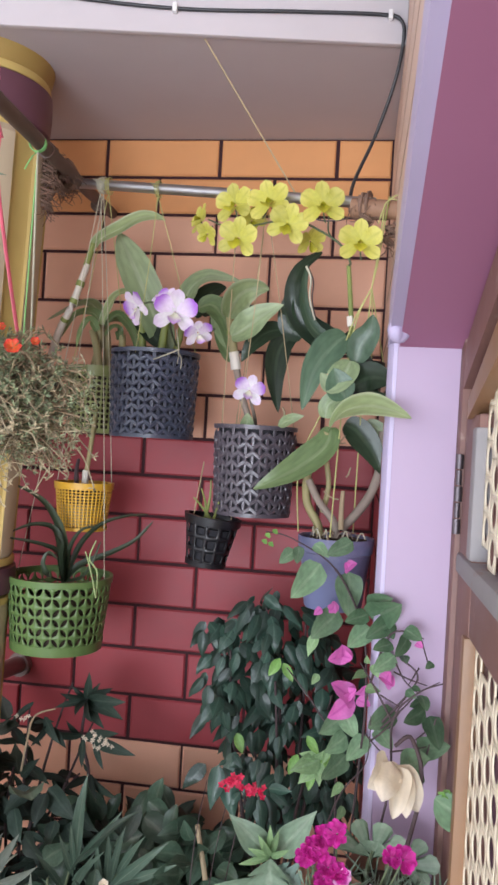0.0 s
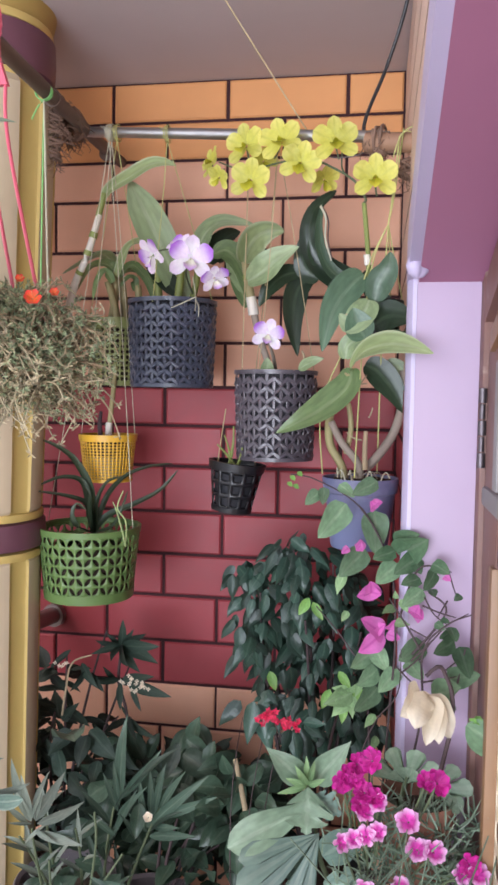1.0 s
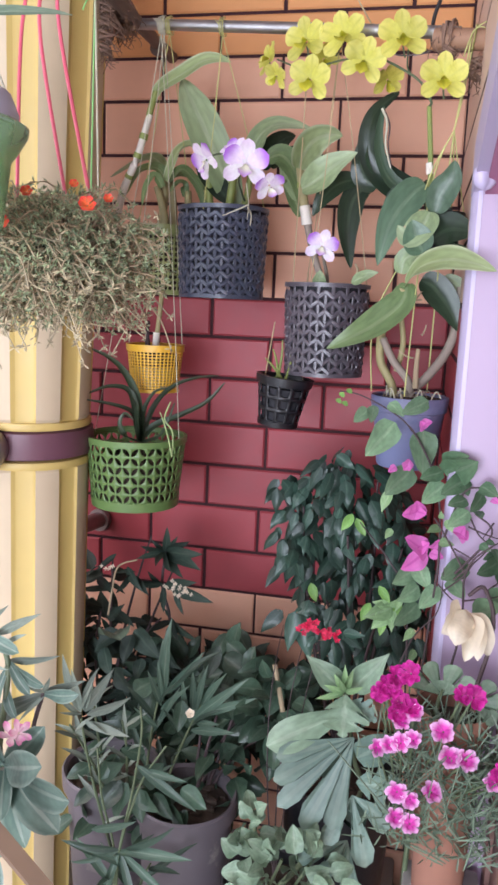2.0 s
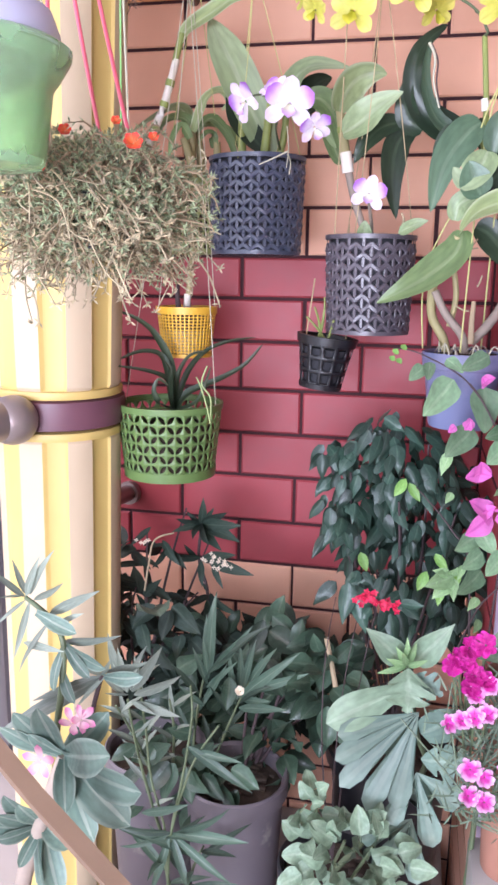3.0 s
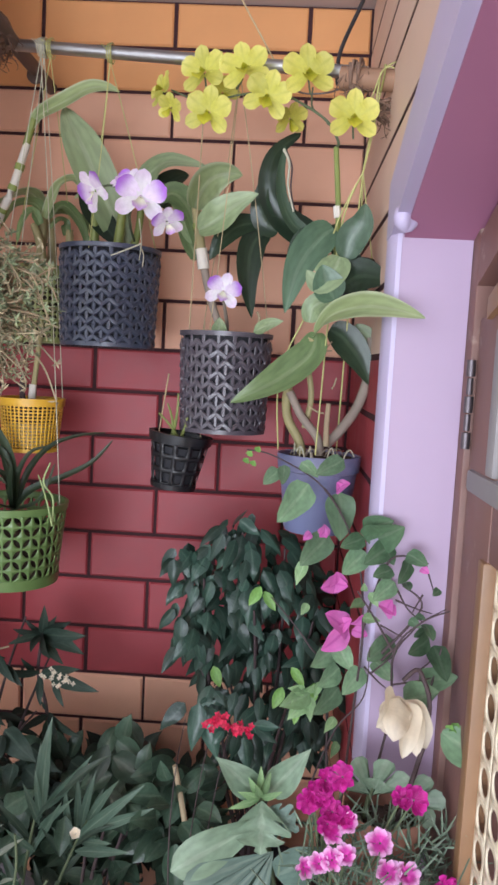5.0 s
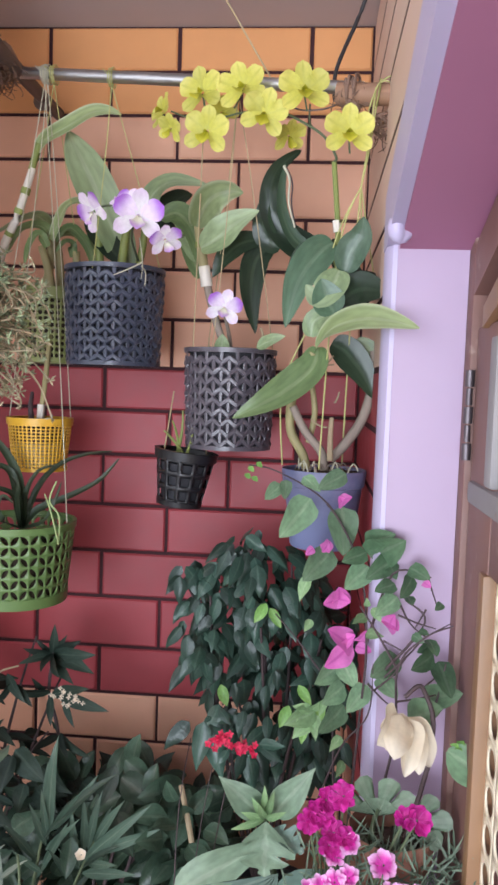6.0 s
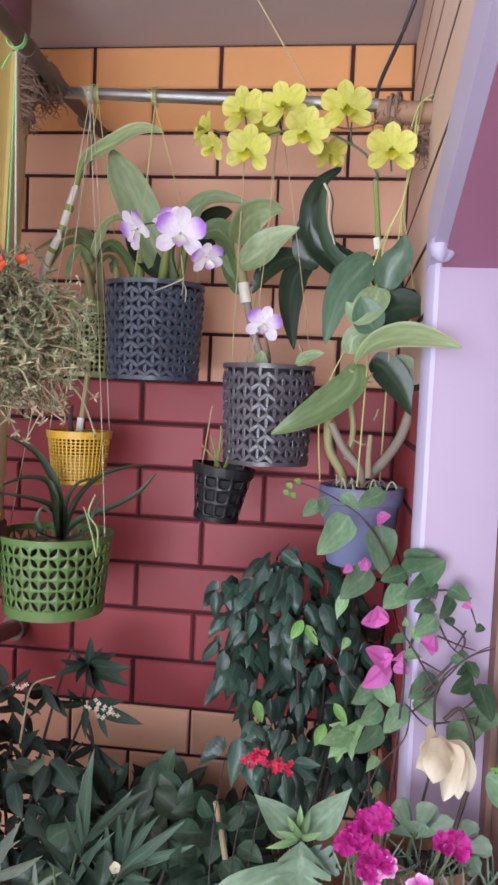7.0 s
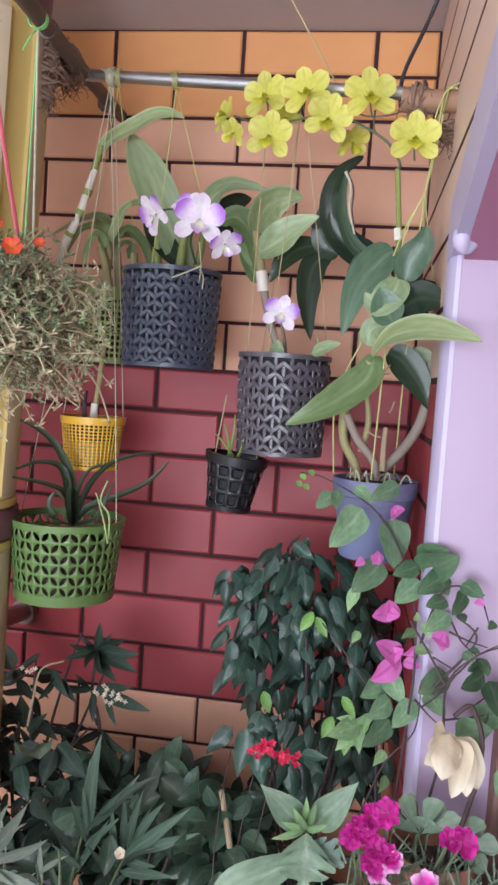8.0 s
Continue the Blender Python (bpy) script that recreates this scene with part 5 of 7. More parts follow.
# -- strap plant in the green basket
aloe = thing("strap_plant", (gc[0], gc[1], 1.59), "dark strap-leaved plant arching out of the green basket", "plant")
hub = (-0.054, -0.235, 1.629)
for pts, w in (((hub, (-0.057, -0.240, 1.701), (-0.077, -0.255, 1.751), (-0.101, -0.270, 1.777), (-0.132, -0.280, 1.792)), 0.0165), ((hub, (-0.064, -0.250, 1.711), (-0.094, -0.270, 1.728), (-0.132, -0.290, 1.714)), 0.015),
               ((hub, (-0.056, -0.260, 1.679), (-0.080, -0.280, 1.697), (-0.131, -0.300, 1.707)), 0.014), ((hub, (-0.031, -0.230, 1.658), (0.018, -0.225, 1.681), (0.062, -0.225, 1.707), (0.091, -0.220, 1.742)), 0.017),
               ((hub, (-0.035, -0.220, 1.691), (-0.009, -0.200, 1.725), (0.029, -0.190, 1.742), (0.071, -0.180, 1.749)), 0.013), ((hub, (-0.046, -0.240, 1.684), (-0.026, -0.245, 1.719), (0.001, -0.250, 1.730)), 0.013),
               ((hub, (-0.060, -0.290, 1.648), (-0.066, -0.300, 1.670), (-0.058, -0.300, 1.688), (-0.039, -0.310, 1.680)), 0.012), ((hub, (-0.047, -0.270, 1.678), (-0.045, -0.280, 1.702), (-0.053, -0.285, 1.716)), 0.012),
               ((hub, (-0.011, -0.270, 1.646), (0.008, -0.280, 1.671), (0.018, -0.270, 1.709)), 0.011)):
    strap(aloe, pts, w, M["aloe"])

straps_of(orchid3)

# -- orchids by the side wall
orchid4 = thing("broad_orchid", (dc[0], dc[1], 2.0), "broad-leaved orchid crowding the side wall", "orchid")
strap(orchid4, ((0.415, -0.355, 2.010), (0.421, -0.360, 2.032), (0.433, -0.365, 2.054), (0.436, -0.365, 2.078)), 0.040, M["orchid_blue"], up=(0, -1, 0.15), fold=0.25, full=True)
strap(orchid4, ((0.399, -0.335, 2.050), (0.379, -0.345, 2.032), (0.355, -0.355, 1.993), (0.341, -0.360, 1.936)), 0.048, M["orchid_blue"], up=(0, -1, 0.25), fold=0.3, full=True)
strap(orchid4, ((0.408, -0.365, 2.010), (0.401, -0.375, 1.993), (0.382, -0.380, 1.973), (0.366, -0.375, 1.990)), 0.040, M["orchid_grey"], up=(0, -1, 0.3), fold=0.2, full=True)
strap(orchid4, ((0.403, -0.375, 1.954), (0.393, -0.380, 1.974), (0.385, -0.380, 1.997)), 0.042, M["orchid_blue"], up=(0, -1, 0.2), fold=0.2, full=True)
strap(orchid4, ((0.414, -0.345, 1.976), (0.438, -0.355, 1.988), (0.473, -0.365, 1.983)), 0.050, M["orchid_dark"], up=(0, -1, 0.3), fold=0.2, full=True)
strap(orchid4, ((0.427, -0.345, 1.958), (0.444, -0.355, 1.954), (0.466, -0.365, 1.961)), 0.034, M["orchid_dark"], up=(0, -1, 0.3), fold=0.2, full=True)
strap(orchid4, ((0.384, -0.295, 2.049), (0.362, -0.295, 2.039), (0.340, -0.295, 2.015)), 0.034, M["orchid_dark"], up=(0, -1, 0.3), fold=0.2, full=True)
strap(orchid4, ((0.403, -0.295, 2.064), (0.409, -0.295, 2.040), (0.408, -0.295, 2.011)), 0.03, M["orchid_dark"], up=(0, -1, 0.2), fold=0.2, full=True)
strap(orchid4, ((0.410, -0.305, 2.009), (0.424, -0.305, 2.017), (0.443, -0.305, 2.009)), 0.03, M["orchid_dark"], up=(0, -1, 0.2), fold=0.2, full=True)
part("cane", Geo().tube(spline((0.420, -0.315, 1.991), (0.405, -0.315, 2.026), (0.405, -0.320, 2.067), (0.396, -0.325, 2.157)), 0.0045, 0.0035, 8), M["cane_green"], orchid4)
part("node", Geo().tube([(0.404, -0.320, 2.067), (0.402, -0.321, 2.082)], 0.0052, sides=8), M["sheath"], orchid4, "dry papery sheath")

orchid5 = thing("broad_orchid", (bc[0], bc[1], 1.74), "orchid with long pale leaves in the blue-grey pot", "orchid")
strap(orchid5, ((0.382, -0.340, 1.912), (0.401, -0.380, 1.934), (0.433, -0.450, 1.941), (0.461, -0.520, 1.934), (0.485, -0.580, 1.922)), 0.037, M["orchid_pale"], up=(-0.8, -0.6, 0.45), fold=0.35, full=True)
strap(orchid5, ((0.374, -0.330, 1.927), (0.379, -0.335, 1.947), (0.400, -0.340, 1.957), (0.424, -0.340, 1.954)), 0.030, M["orchid_grey"], up=(0, -1, 0.4), fold=0.25, full=True)
strap(orchid5, ((0.385, -0.340, 1.913), (0.378, -0.350, 1.885), (0.346, -0.360, 1.855), (0.312, -0.370, 1.834), (0.277, -0.370, 1.816)), 0.046, M["orchid_leaf"], up=(-0.2, -1, 0.35), fold=0.35, full=True)
strap(orchid5, ((0.403, -0.310, 1.920), (0.422, -0.310, 1.909), (0.446, -0.310, 1.881), (0.464, -0.310, 1.846)), 0.044, M["orchid_dark"], up=(0, -1, 0.3), fold=0.3, full=True)
strap(orchid5, ((0.435, -0.300, 1.924), (0.455, -0.300, 1.912), (0.467, -0.300, 1.875), (0.465, -0.300, 1.844)), 0.026, M["orchid_grey"], up=(0, -1, 0.2), fold=0.3, full=True)
part("cane", Geo().tube(spline((0.462, -0.300, 1.912), (0.461, -0.300, 1.863), (0.449, -0.300, 1.818), (0.427, -0.310, 1.784), (0.408, -0.310, 1.762)), 0.0072, 0.0068, 10), M["stem_grey"], orchid5, "thick grey bent cane")
part("cane", Geo().tube(spline((0.379, -0.340, 1.906), (0.366, -0.330, 1.875), (0.352, -0.310, 1.842), (0.352, -0.300, 1.799), (0.370, -0.300, 1.766), (0.376, -0.300, 1.744)), 0.0062, 0.0065, 10), M["cane"], orchid5)
part("cane", Geo().tube(spline((0.354, -0.315, 1.833), (0.371, -0.315, 1.801), (0.395, -0.315, 1.772), (0.400, -0.310, 1.747)), 0.0055, 0.006, 10), M["stem_grey"], orchid5)
part("cane", Geo().tube(spline((0.407, -0.330, 1.762), (0.406, -0.330, 1.792), (0.407, -0.330, 1.820)), 0.0045, 0.003, 8), M["dry_stem"], orchid5, "dry shoot")
part("cane", Geo().tube(spline((0.377, -0.300, 1.783), (0.384, -0.300, 1.823), (0.379, -0.300, 1.861)), 0.0045, 0.004, 8), M["cane"], orchid5)
for k, (p, q) in enumerate((((0.377, -0.330, 1.897), (0.407, -0.330, 1.891)), ((0.375, -0.320, 1.869), (0.406, -0.330, 1.903)), ((0.401, -0.335, 1.807), (0.379, -0.340, 1.818)), ((0.410, -0.320, 1.840), (0.416, -0.320, 1.855)))):
    part("aerial_root", Geo().tube(curve(p, q, 0.003, 5), 0.0014, 0.001, 6), M["dry_stem"], orchid5)
rr = random.Random(8)
for k in range(14):
    p = Vector((bc[0] + rr.uniform(-0.04, 0.04), bc[1] + rr.uniform(-0.045, 0), 1.744))
    part("aerial_root", Geo().tube(curve(p, p + Vector((rr.uniform(-0.025, 0.025), rr.uniform(-0.02, 0.01), rr.uniform(0, 0.012))), -0.012, 6), 0.0012, 0.0008, 5), M["string_w"] if k % 2 else M["stem_grey"], orchid5)

# -- yellow orchid spray along the pipe
spray = thing("yellow_orchid_spray", (0.388, -0.230, 2.232), "arching spray of lemon-yellow orchid flowers on the pipe", "orchid")
part("flower_stem", Geo().tube(spline((0.396, -0.325, 2.157), (0.398, -0.335, 2.161), (0.383, -0.335, 2.185), (0.353, -0.330, 2.206), (0.315, -0.325, 2.223), (0.273, -0.310, 2.225), (0.215, -0.300, 2.217), (0.168, -0.280, 2.236)), 0.002, 0.0012, 7), M["stem_green"], spray)
rr = random.Random(12)
for k, (p, f, s, ro) in enumerate((
    ((0.156, -0.280, 2.236), (-0.75, -0.6, 0.2), 0.052, 30), ((0.169, -0.285, 2.211), (-0.5, -0.8, -0.5), 0.044, -20), ((0.217, -0.320, 2.247), (-0.35, -1, 0.05), 0.068, 8), ((0.226, -0.325, 2.194), (-0.15, -1, -0.2), 0.068, -10),
    ((0.272, -0.335, 2.247), (-0.15, -1, 0.2), 0.072, 14), ((0.303, -0.345, 2.211), (0.05, -1, -0.25), 0.066, -16), ((0.239, -0.285, 2.233), (0.2, -0.8, -0.4), 0.050, 40), ((0.333, -0.280, 2.204), (0.45, -0.6, -0.6), 0.052, 15),
    ((0.354, -0.355, 2.237), (0.1, -1, 0.05), 0.072, 6), ((0.412, -0.390, 2.174), (0.05, -1, -0.02), 0.068, 0))):
    orchid_flower("yellow", p, f, s, spray, ro)
    a = Vector(p) + Vector((0, 0.004, 0))
    part("flower_stalk", Geo().tube(curve(a, a + Vector((rr.uniform(-0.012, 0.012), 0.012, 0.018 if k in (1, 3, 5, 7) else -0.02)), 0.003, 4), 0.0013, sides=5), M["stem_green"], spray)
part("flower_stalk", Geo().tube(spline((0.413, -0.385, 2.173), (0.399, -0.350, 2.172), (0.383, -0.310, 2.191)), 0.0013, sides=5), M["stem_green"], spray)
part("flower_stalk", Geo().tube(spline((0.361, -0.305, 2.238), (0.361, -0.305, 2.216), (0.366, -0.310, 2.205)), 0.0013, sides=5), M["stem_green"], spray)

# -- hanging moss rose in its red hanger
mc = Vector((-0.004, -0.655, 1.915))
moss = thing("moss_rose", mc - Vector((0, 0, 0.06)), "bushy grey-green moss rose with orange-red flowers in a hanging pot", "plant")
part("pot", Geo().lathe((mc.x, mc.y, 0), [(0.0005, 1.875), (0.034, 1.875), (0.046, 1.925), (0.05, 1.926), (0.05, 1.934), (0.045, 1.934), (0.042, 1.92), (0.0005, 1.925)], 28), M["pot_black"], moss)
rr = random.Random(21)
green, dry, twig = Geo(), Geo(), Geo()
for i in range(1700):
    a = rr.uniform(0, 2 * math.pi)
    e = math.asin(rr.uniform(-0.85, 0.98))
    d = Vector((math.cos(a) * math.cos(e), math.sin(a) * math.cos(e), math.sin(e)))
    reach = rr.uniform(0.62, 1.0) * (1 + 0.12 * math.sin(3 * a + 1) + 0.1 * math.sin(5 * a))
    root = mc + Vector((d.x * 0.03, d.y * 0.03, d.z * 0.02))
    tip = mc + Vector(((d.x * 0.117 - 0.006) * reach, d.y * 0.10 * reach, d.z * (0.082 if d.z > 0 else 0.088) * reach - 0.004))
    bend = Vector((rr.uniform(-0.03, 0.03), rr.uniform(-0.02, 0.02), rr.uniform(-0.01, 0.035)))
    pts = curve(root, tip, 0, 6, bend)
    if i % 2: twig.tube(pts, 0.0014, 0.0008, 4, caps=False)
    for j in range(4):
        t = 0.45 + 0.55 * j / 3
        k = min(int(t * 6), 5)
        p = pts[k].lerp(pts[min(k + 1, 6)], t * 6 - k)
        for q in range(7 if j == 3 else 3):
            w = d * 0.5 + Vector((rr.gauss(0, 0.7), rr.gauss(0, 0.7), rr.gauss(0.2, 0.6)))
            (green if rr.random() < (0.82 if d.z > -0.2 else 0.4) else dry).blade(p, w, (rr.uniform(-1, 1), -1, rr.uniform(0, 1)), rr.uniform(0.0055, 0.0092), 0.0021, "leaf", 0.1, 0.3, 0, 2)
    if i % 6 == 0:
        q = tip + Vector((rr.uniform(-0.04, 0.04), rr.uniform(-0.03, 0.01), rr.uniform(-0.05, 0.01)))
        mid = tip.lerp(q, 0.5) + Vector((rr.uniform(-0.015, 0.015), 0, rr.uniform(-0.01, 0.02)))
        dry.tube(spline(tip, mid, q, n=4), 0.0011, 0.0007, 5, caps=False)
        for q2 in range(5):
            dry.blade(q, Vector((rr.gauss(0, 0.7), rr.gauss(-0.3, 0.5), rr.gauss(0.1, 0.6))), TO_CAMERA, rr.uniform(0.0055, 0.0092), 0.0021, "leaf", 0.1, 0.3, 0, 2)
tagged(part("foliage", green, M["moss"], moss, "small grey-green leaves"), kind="stuff")
tagged(part("dry_foliage", dry, M["moss_dry"], moss, "tan dry leaves and shoots"), kind="stuff")
tagged(part("branching", twig, M["dry_stem"], moss, "thin tan twigs"), kind="stuff")
red_fl = flower_mesh(M["orange_red"], 6, 0.5, 0.42, 0.45, "paddle", 0, 7, 12, 5)
for p, s in (((0.071, -0.745, 1.966), 0.020), ((0.075, -0.700, 1.978), 0.012), ((-0.021, -0.750, 1.947), 0.018), ((0.002, -0.740, 1.979), 0.014), ((0.045, -0.720, 1.990), 0.011), ((-0.082, -0.740, 1.940), 0.012)):
    piece("flower", red_fl, moss, lay(p, (0.3, -0.8, 0.5), (0, 0, 1), s))
hanger = thing("pot_hanger", (-0.056, -0.62, 2.315), "pink-red plastic pot hanger hooked over the bamboo pole", "hanger")
hk = Vector((-0.047, -0.60, 2.322))
hp = [hk + Vector((-0.006, 0.028 * math.cos(a), 0.004 + 0.030 * math.sin(a))) for a in [radians(200 - 20 * i) for i in range(13)]]
part("hook", Geo().tube(hp + [hk + Vector((0.0, 0.012, -0.055))], 0.0042, sides=8), M["red_plastic"], hanger)
part("yoke", Geo().prism([(hk.x - 0.008, hk.z - 0.045), (hk.x + 0.008, hk.z - 0.045), (hk.x + 0.020, hk.z - 0.082), (hk.x - 0.020, hk.z - 0.082)], "y", hk.y - 0.004, hk.y + 0.004), M["red_plastic"], hanger)
for k, (dx, ex, ey) in enumerate(((-0.016, -0.058, 0.01), (0.0, -0.005, 0.055), (0.016, 0.050, 0.0))):
    part("strap", Geo().tube(spline((hk.x + dx, hk.y, hk.z - 0.08), (hk.x + dx * 1.6, hk.y - 0.01, hk.z - 0.16), (mc.x + ex, mc.y + ey, 1.932)), 0.0023, sides=7), M["red_plastic"], hanger)
tw = thing("green_twine", (-0.07, -0.40, 2.30), "green twine knotted round the bamboo pole", "twine")
kt = Vector((-0.071, -0.40, 2.298))
g = Geo()
for k in range(3):
    g.tube([kt + Vector((0.0125 * math.cos(a), 0.003 * (k - 1), 0.012 + 0.0125 * math.sin(a))) for a in [2 * math.pi * i / 12 for i in range(13)]], 0.001, sides=5)
g.tube(curve(kt, kt + Vector((-0.014, -0.01, -0.03)), -0.004, 5), 0.0012, sides=5)
part("knot", g, M["string_g"], tw)
part("strand", Geo().tube(curve(kt, (-0.055, -0.42, 1.98), 0, 4), 0.0016, sides=6), M["string_w"], tw)
part("strand", Geo().tube(curve(kt, (-0.068, -0.42, 1.99), 0, 4), 0.0013, sides=6), M["string_g"], tw)

# -- translucent green pot close to the open side
vc = (-0.020, -0.86)
clear = thing("green_pot", (vc[0], vc[1], 1.929), "translucent green plastic pot hanging near the open side", "plant pot")
part("wall", Geo().lathe((vc[0], vc[1], 0), [(0.0005, 1.932), (0.052, 1.932), (0.055, 1.936), (0.063, 1.992), (0.068, 1.998), (0.078, 2.014), (0.079, 2.020), (0.073, 2.024), (0.067, 2.020), (0.063, 2.004), (0.057, 1.964), (0.05, 1.940), (0.0005, 1.940)], 40), M["pot_clear"], clear)
part("saucer_rim", Geo().lathe((vc[0], vc[1], 0), [(0.052, 2.018), (0.070, 2.021), (0.070, 2.032), (0.064, 2.048), (0.060, 2.048), (0.056, 2.038)], 40), M["pot_lilac"], clear, "pale blue inner pot")
soil(clear, vc, 0.048, 2.026, 11)
stems(clear, (vc[0], vc[1], 2.024), [(vc[0] - 0.015, vc[1], 2.104), (vc[0] + 0.012, vc[1] + 0.01, 2.114)], 0.006, M["stem_grey"], seed=3)
for k in range(3):
    a = 0.6 + 2.064 * k
    part("string", Geo().tube(curve((-0.043, -0.88, 2.285), (vc[0] + 0.072 * math.cos(a), vc[1] + 0.072 * math.sin(a), 2.019), 0, 3), 0.0011, sides=5), M["string_w"], clear)
lf = leaf_set(M["oleander"], "grass", 0.16, seed=61)
scatter(clear, lf, (vc[0], vc[1], 2.114), (0.045, 0.045, 0.03), 16, 0.07, 5, down=-0.1)

# -- raised bed edge and the pots that stand on it
single("plant_ledge", Geo().box((-0.62, -0.98, 0.0), (0.44, -0.004, 0.74), 0.006), M["concrete"], "rough concrete ledge carrying the potted plants", "ledge", "structure")
def pot(name, c, r, z0, z1, material, label):
    t = thing(name, (c[0], c[1], z0), label, "plant pot", "pots on the ledge")
    part("wall", Geo().lathe((c[0], c[1], 0), [(0.0005, z0), (r * 0.7, z0), (r * 0.74, z0 + 0.004), (r * 0.96, z1 - 0.03), (r * 1.05, z1 - 0.028), (r * 1.06, z1 - 0.003), (r * 1.02, z1), (r * 0.95, z1 - 0.004), (r * 0.92, z1 - 0.03)], 36), material, t)
    soil(t, c, r * 0.92, z1 - 0.02, int(r * 1000))
    return t
pot("grey_pot", (-0.04, -0.38), 0.080, 0.74, 1.105, M["pot_grey"], "dull grey plastic pot among the foliage")
pot("grey_pot", (0.10, -0.42), 0.078, 0.74, 1.105, M["pot_grey"], "dull grey plastic pot half hidden by stems")
single("concrete_pedestal", Geo().box((0.44, -0.60, 0.0), (0.542, -0.50, 1.12), 0.006), M["concrete"], "rough concrete pedestal under the terracotta pot", "pedestal")
pot("terracotta_pot", (0.484, -0.552), 0.044, 1.12, 1.385, M["pot_clay"], "terracotta pot filled with flowering pinks")
pot("grey_pot", (0.33, -0.28), 0.10, 0.74, 1.10, M["pot_black"], "black pot of the dark leafy fig")
pot("grey_pot", (0.26, -0.52), 0.07, 0.74, 1.06, M["pot_black"], "black pot below the lobed plant")
pot("grey_pot", (-0.05, -0.85), 0.085, 0.74, 1.10, M["pot_grey"], "grey pot of the pink desert rose")
pot("grey_pot", (-0.14, -0.16), 0.08, 0.74, 1.02, M["pot_black"], "dark pot of the shaded shrub")

# -- dark leafy fig against the wall
fig_leaf = leaf_set(M["ficus"], "tear", 0.46, 6, 0.55, -0.3, 0.12, 8, 71)
new_leaf = leaf_set(M["ficus_new"], "leaf", 0.5, 3, 0.3, 0.25, 0.1, 6, 72)
fig = thing("leafy_fig", (0.33, -0.28, 1.08), "dense dark green fig with glossy hanging leaves", "shrub")
tips = [(0.299, -0.300, 1.629), (0.247, -0.300, 1.559), (0.360, -0.280, 1.606), (0.230, -0.300, 1.476), (0.322, -0.330, 1.527), (0.407, -0.280, 1.500), (0.384, -0.330, 1.426), (0.285, -0.300, 1.425), (0.206, -0.280, 1.579)]
stems(fig, (0.33, -0.24, 1.08), tips, 0.004, M["stem_dark"], seed=2)
for k, (c, rx, rz, n) in enumerate((((0.320, -0.270, 1.574), 0.085, 0.065, 60), ((0.263, -0.280, 1.523), 0.065, 0.065, 44), ((0.375, -0.250, 1.498), 0.085, 0.10, 62), ((0.231, -0.280, 1.497), 0.035, 0.055, 20), ((0.337, -0.270, 1.418), 0.095, 0.075, 50), ((0.418, -0.250, 1.389), 0.045, 0.10, 34), ((0.216, -0.270, 1.587), 0.022, 0.018, 9), ((0.296, -0.270, 1.632), 0.035, 0.02, 10))):
    scatter(fig, fig_leaf, c, (rx, 0.07, rz), int(n * 1.7), 0.043, 80 + k, down=1.15, out=0.5, face=1.0, inner=0.1)
scatter(fig, fig_leaf, (0.355, -0.240, 1.313), (0.10, 0.05, 0.06), 60, 0.044, 99, down=0.8, out=0.45, face=1.0, inner=0.1)
for p in ((0.335, -0.360, 1.564), (0.330, -0.360, 1.570), (0.366, -0.400, 1.449), (0.387, -0.400, 1.432), (0.407, -0.400, 1.458), (0.270, -0.340, 1.447), (0.377, -0.380, 1.469)):
    piece("leaf", new_leaf[len(fig.children) % 3], fig, lay(p, (random.Random(p[0]).uniform(-0.5, 0.5), -0.2, -0.6), TO_CAMERA, 0.03))

# -- small red-flowered shrub in front of it
redp = thing("red_flower_shrub", (0.26, -0.5, 1.05), "small shrub with red flower clusters and drooping leaves", "shrub")
stems(redp, (0.26, -0.5, 1.04), [(0.280, -0.450, 1.410), (0.303, -0.450, 1.416), (0.244, -0.430, 1.411)], 0.0013, M["stem_dark"], seed=4)
tip_leaves(redp, fig_leaf, (((0.246, -0.460, 1.446), (0.218, -0.470, 1.414)), ((0.264, -0.460, 1.447), (0.258, -0.470, 1.393)), ((0.270, -0.450, 1.440), (0.288, -0.460, 1.379)), ((0.272, -0.450, 1.450), (0.263, -0.460, 1.445)), ((0.281, -0.450, 1.460), (0.297, -0.460, 1.445)), ((0.299, -0.450, 1.451), (0.278, -0.460, 1.447)),
    ((0.315, -0.460, 1.413), (0.307, -0.470, 1.382)), ((0.329, -0.450, 1.410), (0.344, -0.460, 1.368)), ((0.335, -0.450, 1.415), (0.361, -0.460, 1.403)), ((0.321, -0.460, 1.408), (0.329, -0.470, 1.368)), ((0.332, -0.450, 1.419), (0.363, -0.460, 1.423)), ((0.295, -0.460, 1.413), (0.283, -0.470, 1.399))), 91)
small_red = flower_mesh(M["red_petal"], 5, 0.5, 0.34, 0.25, "leaf", 90, 9, 8, 4)
rr = random.Random(33)
for c in ((0.291, -0.500, 1.444), (0.296, -0.500, 1.447), (0.318, -0.500, 1.438), (0.313, -0.500, 1.435)):
    for k in range(9):
        p = Vector(c) + Vector((rr.gauss(0, 0.006), rr.gauss(0, 0.004), rr.gauss(0, 0.005)))
        piece("flower", small_red, redp, lay(p, (rr.gauss(0, 0.4), -1, rr.gauss(0.2, 0.4)), (0, 0, 1), 0.010))

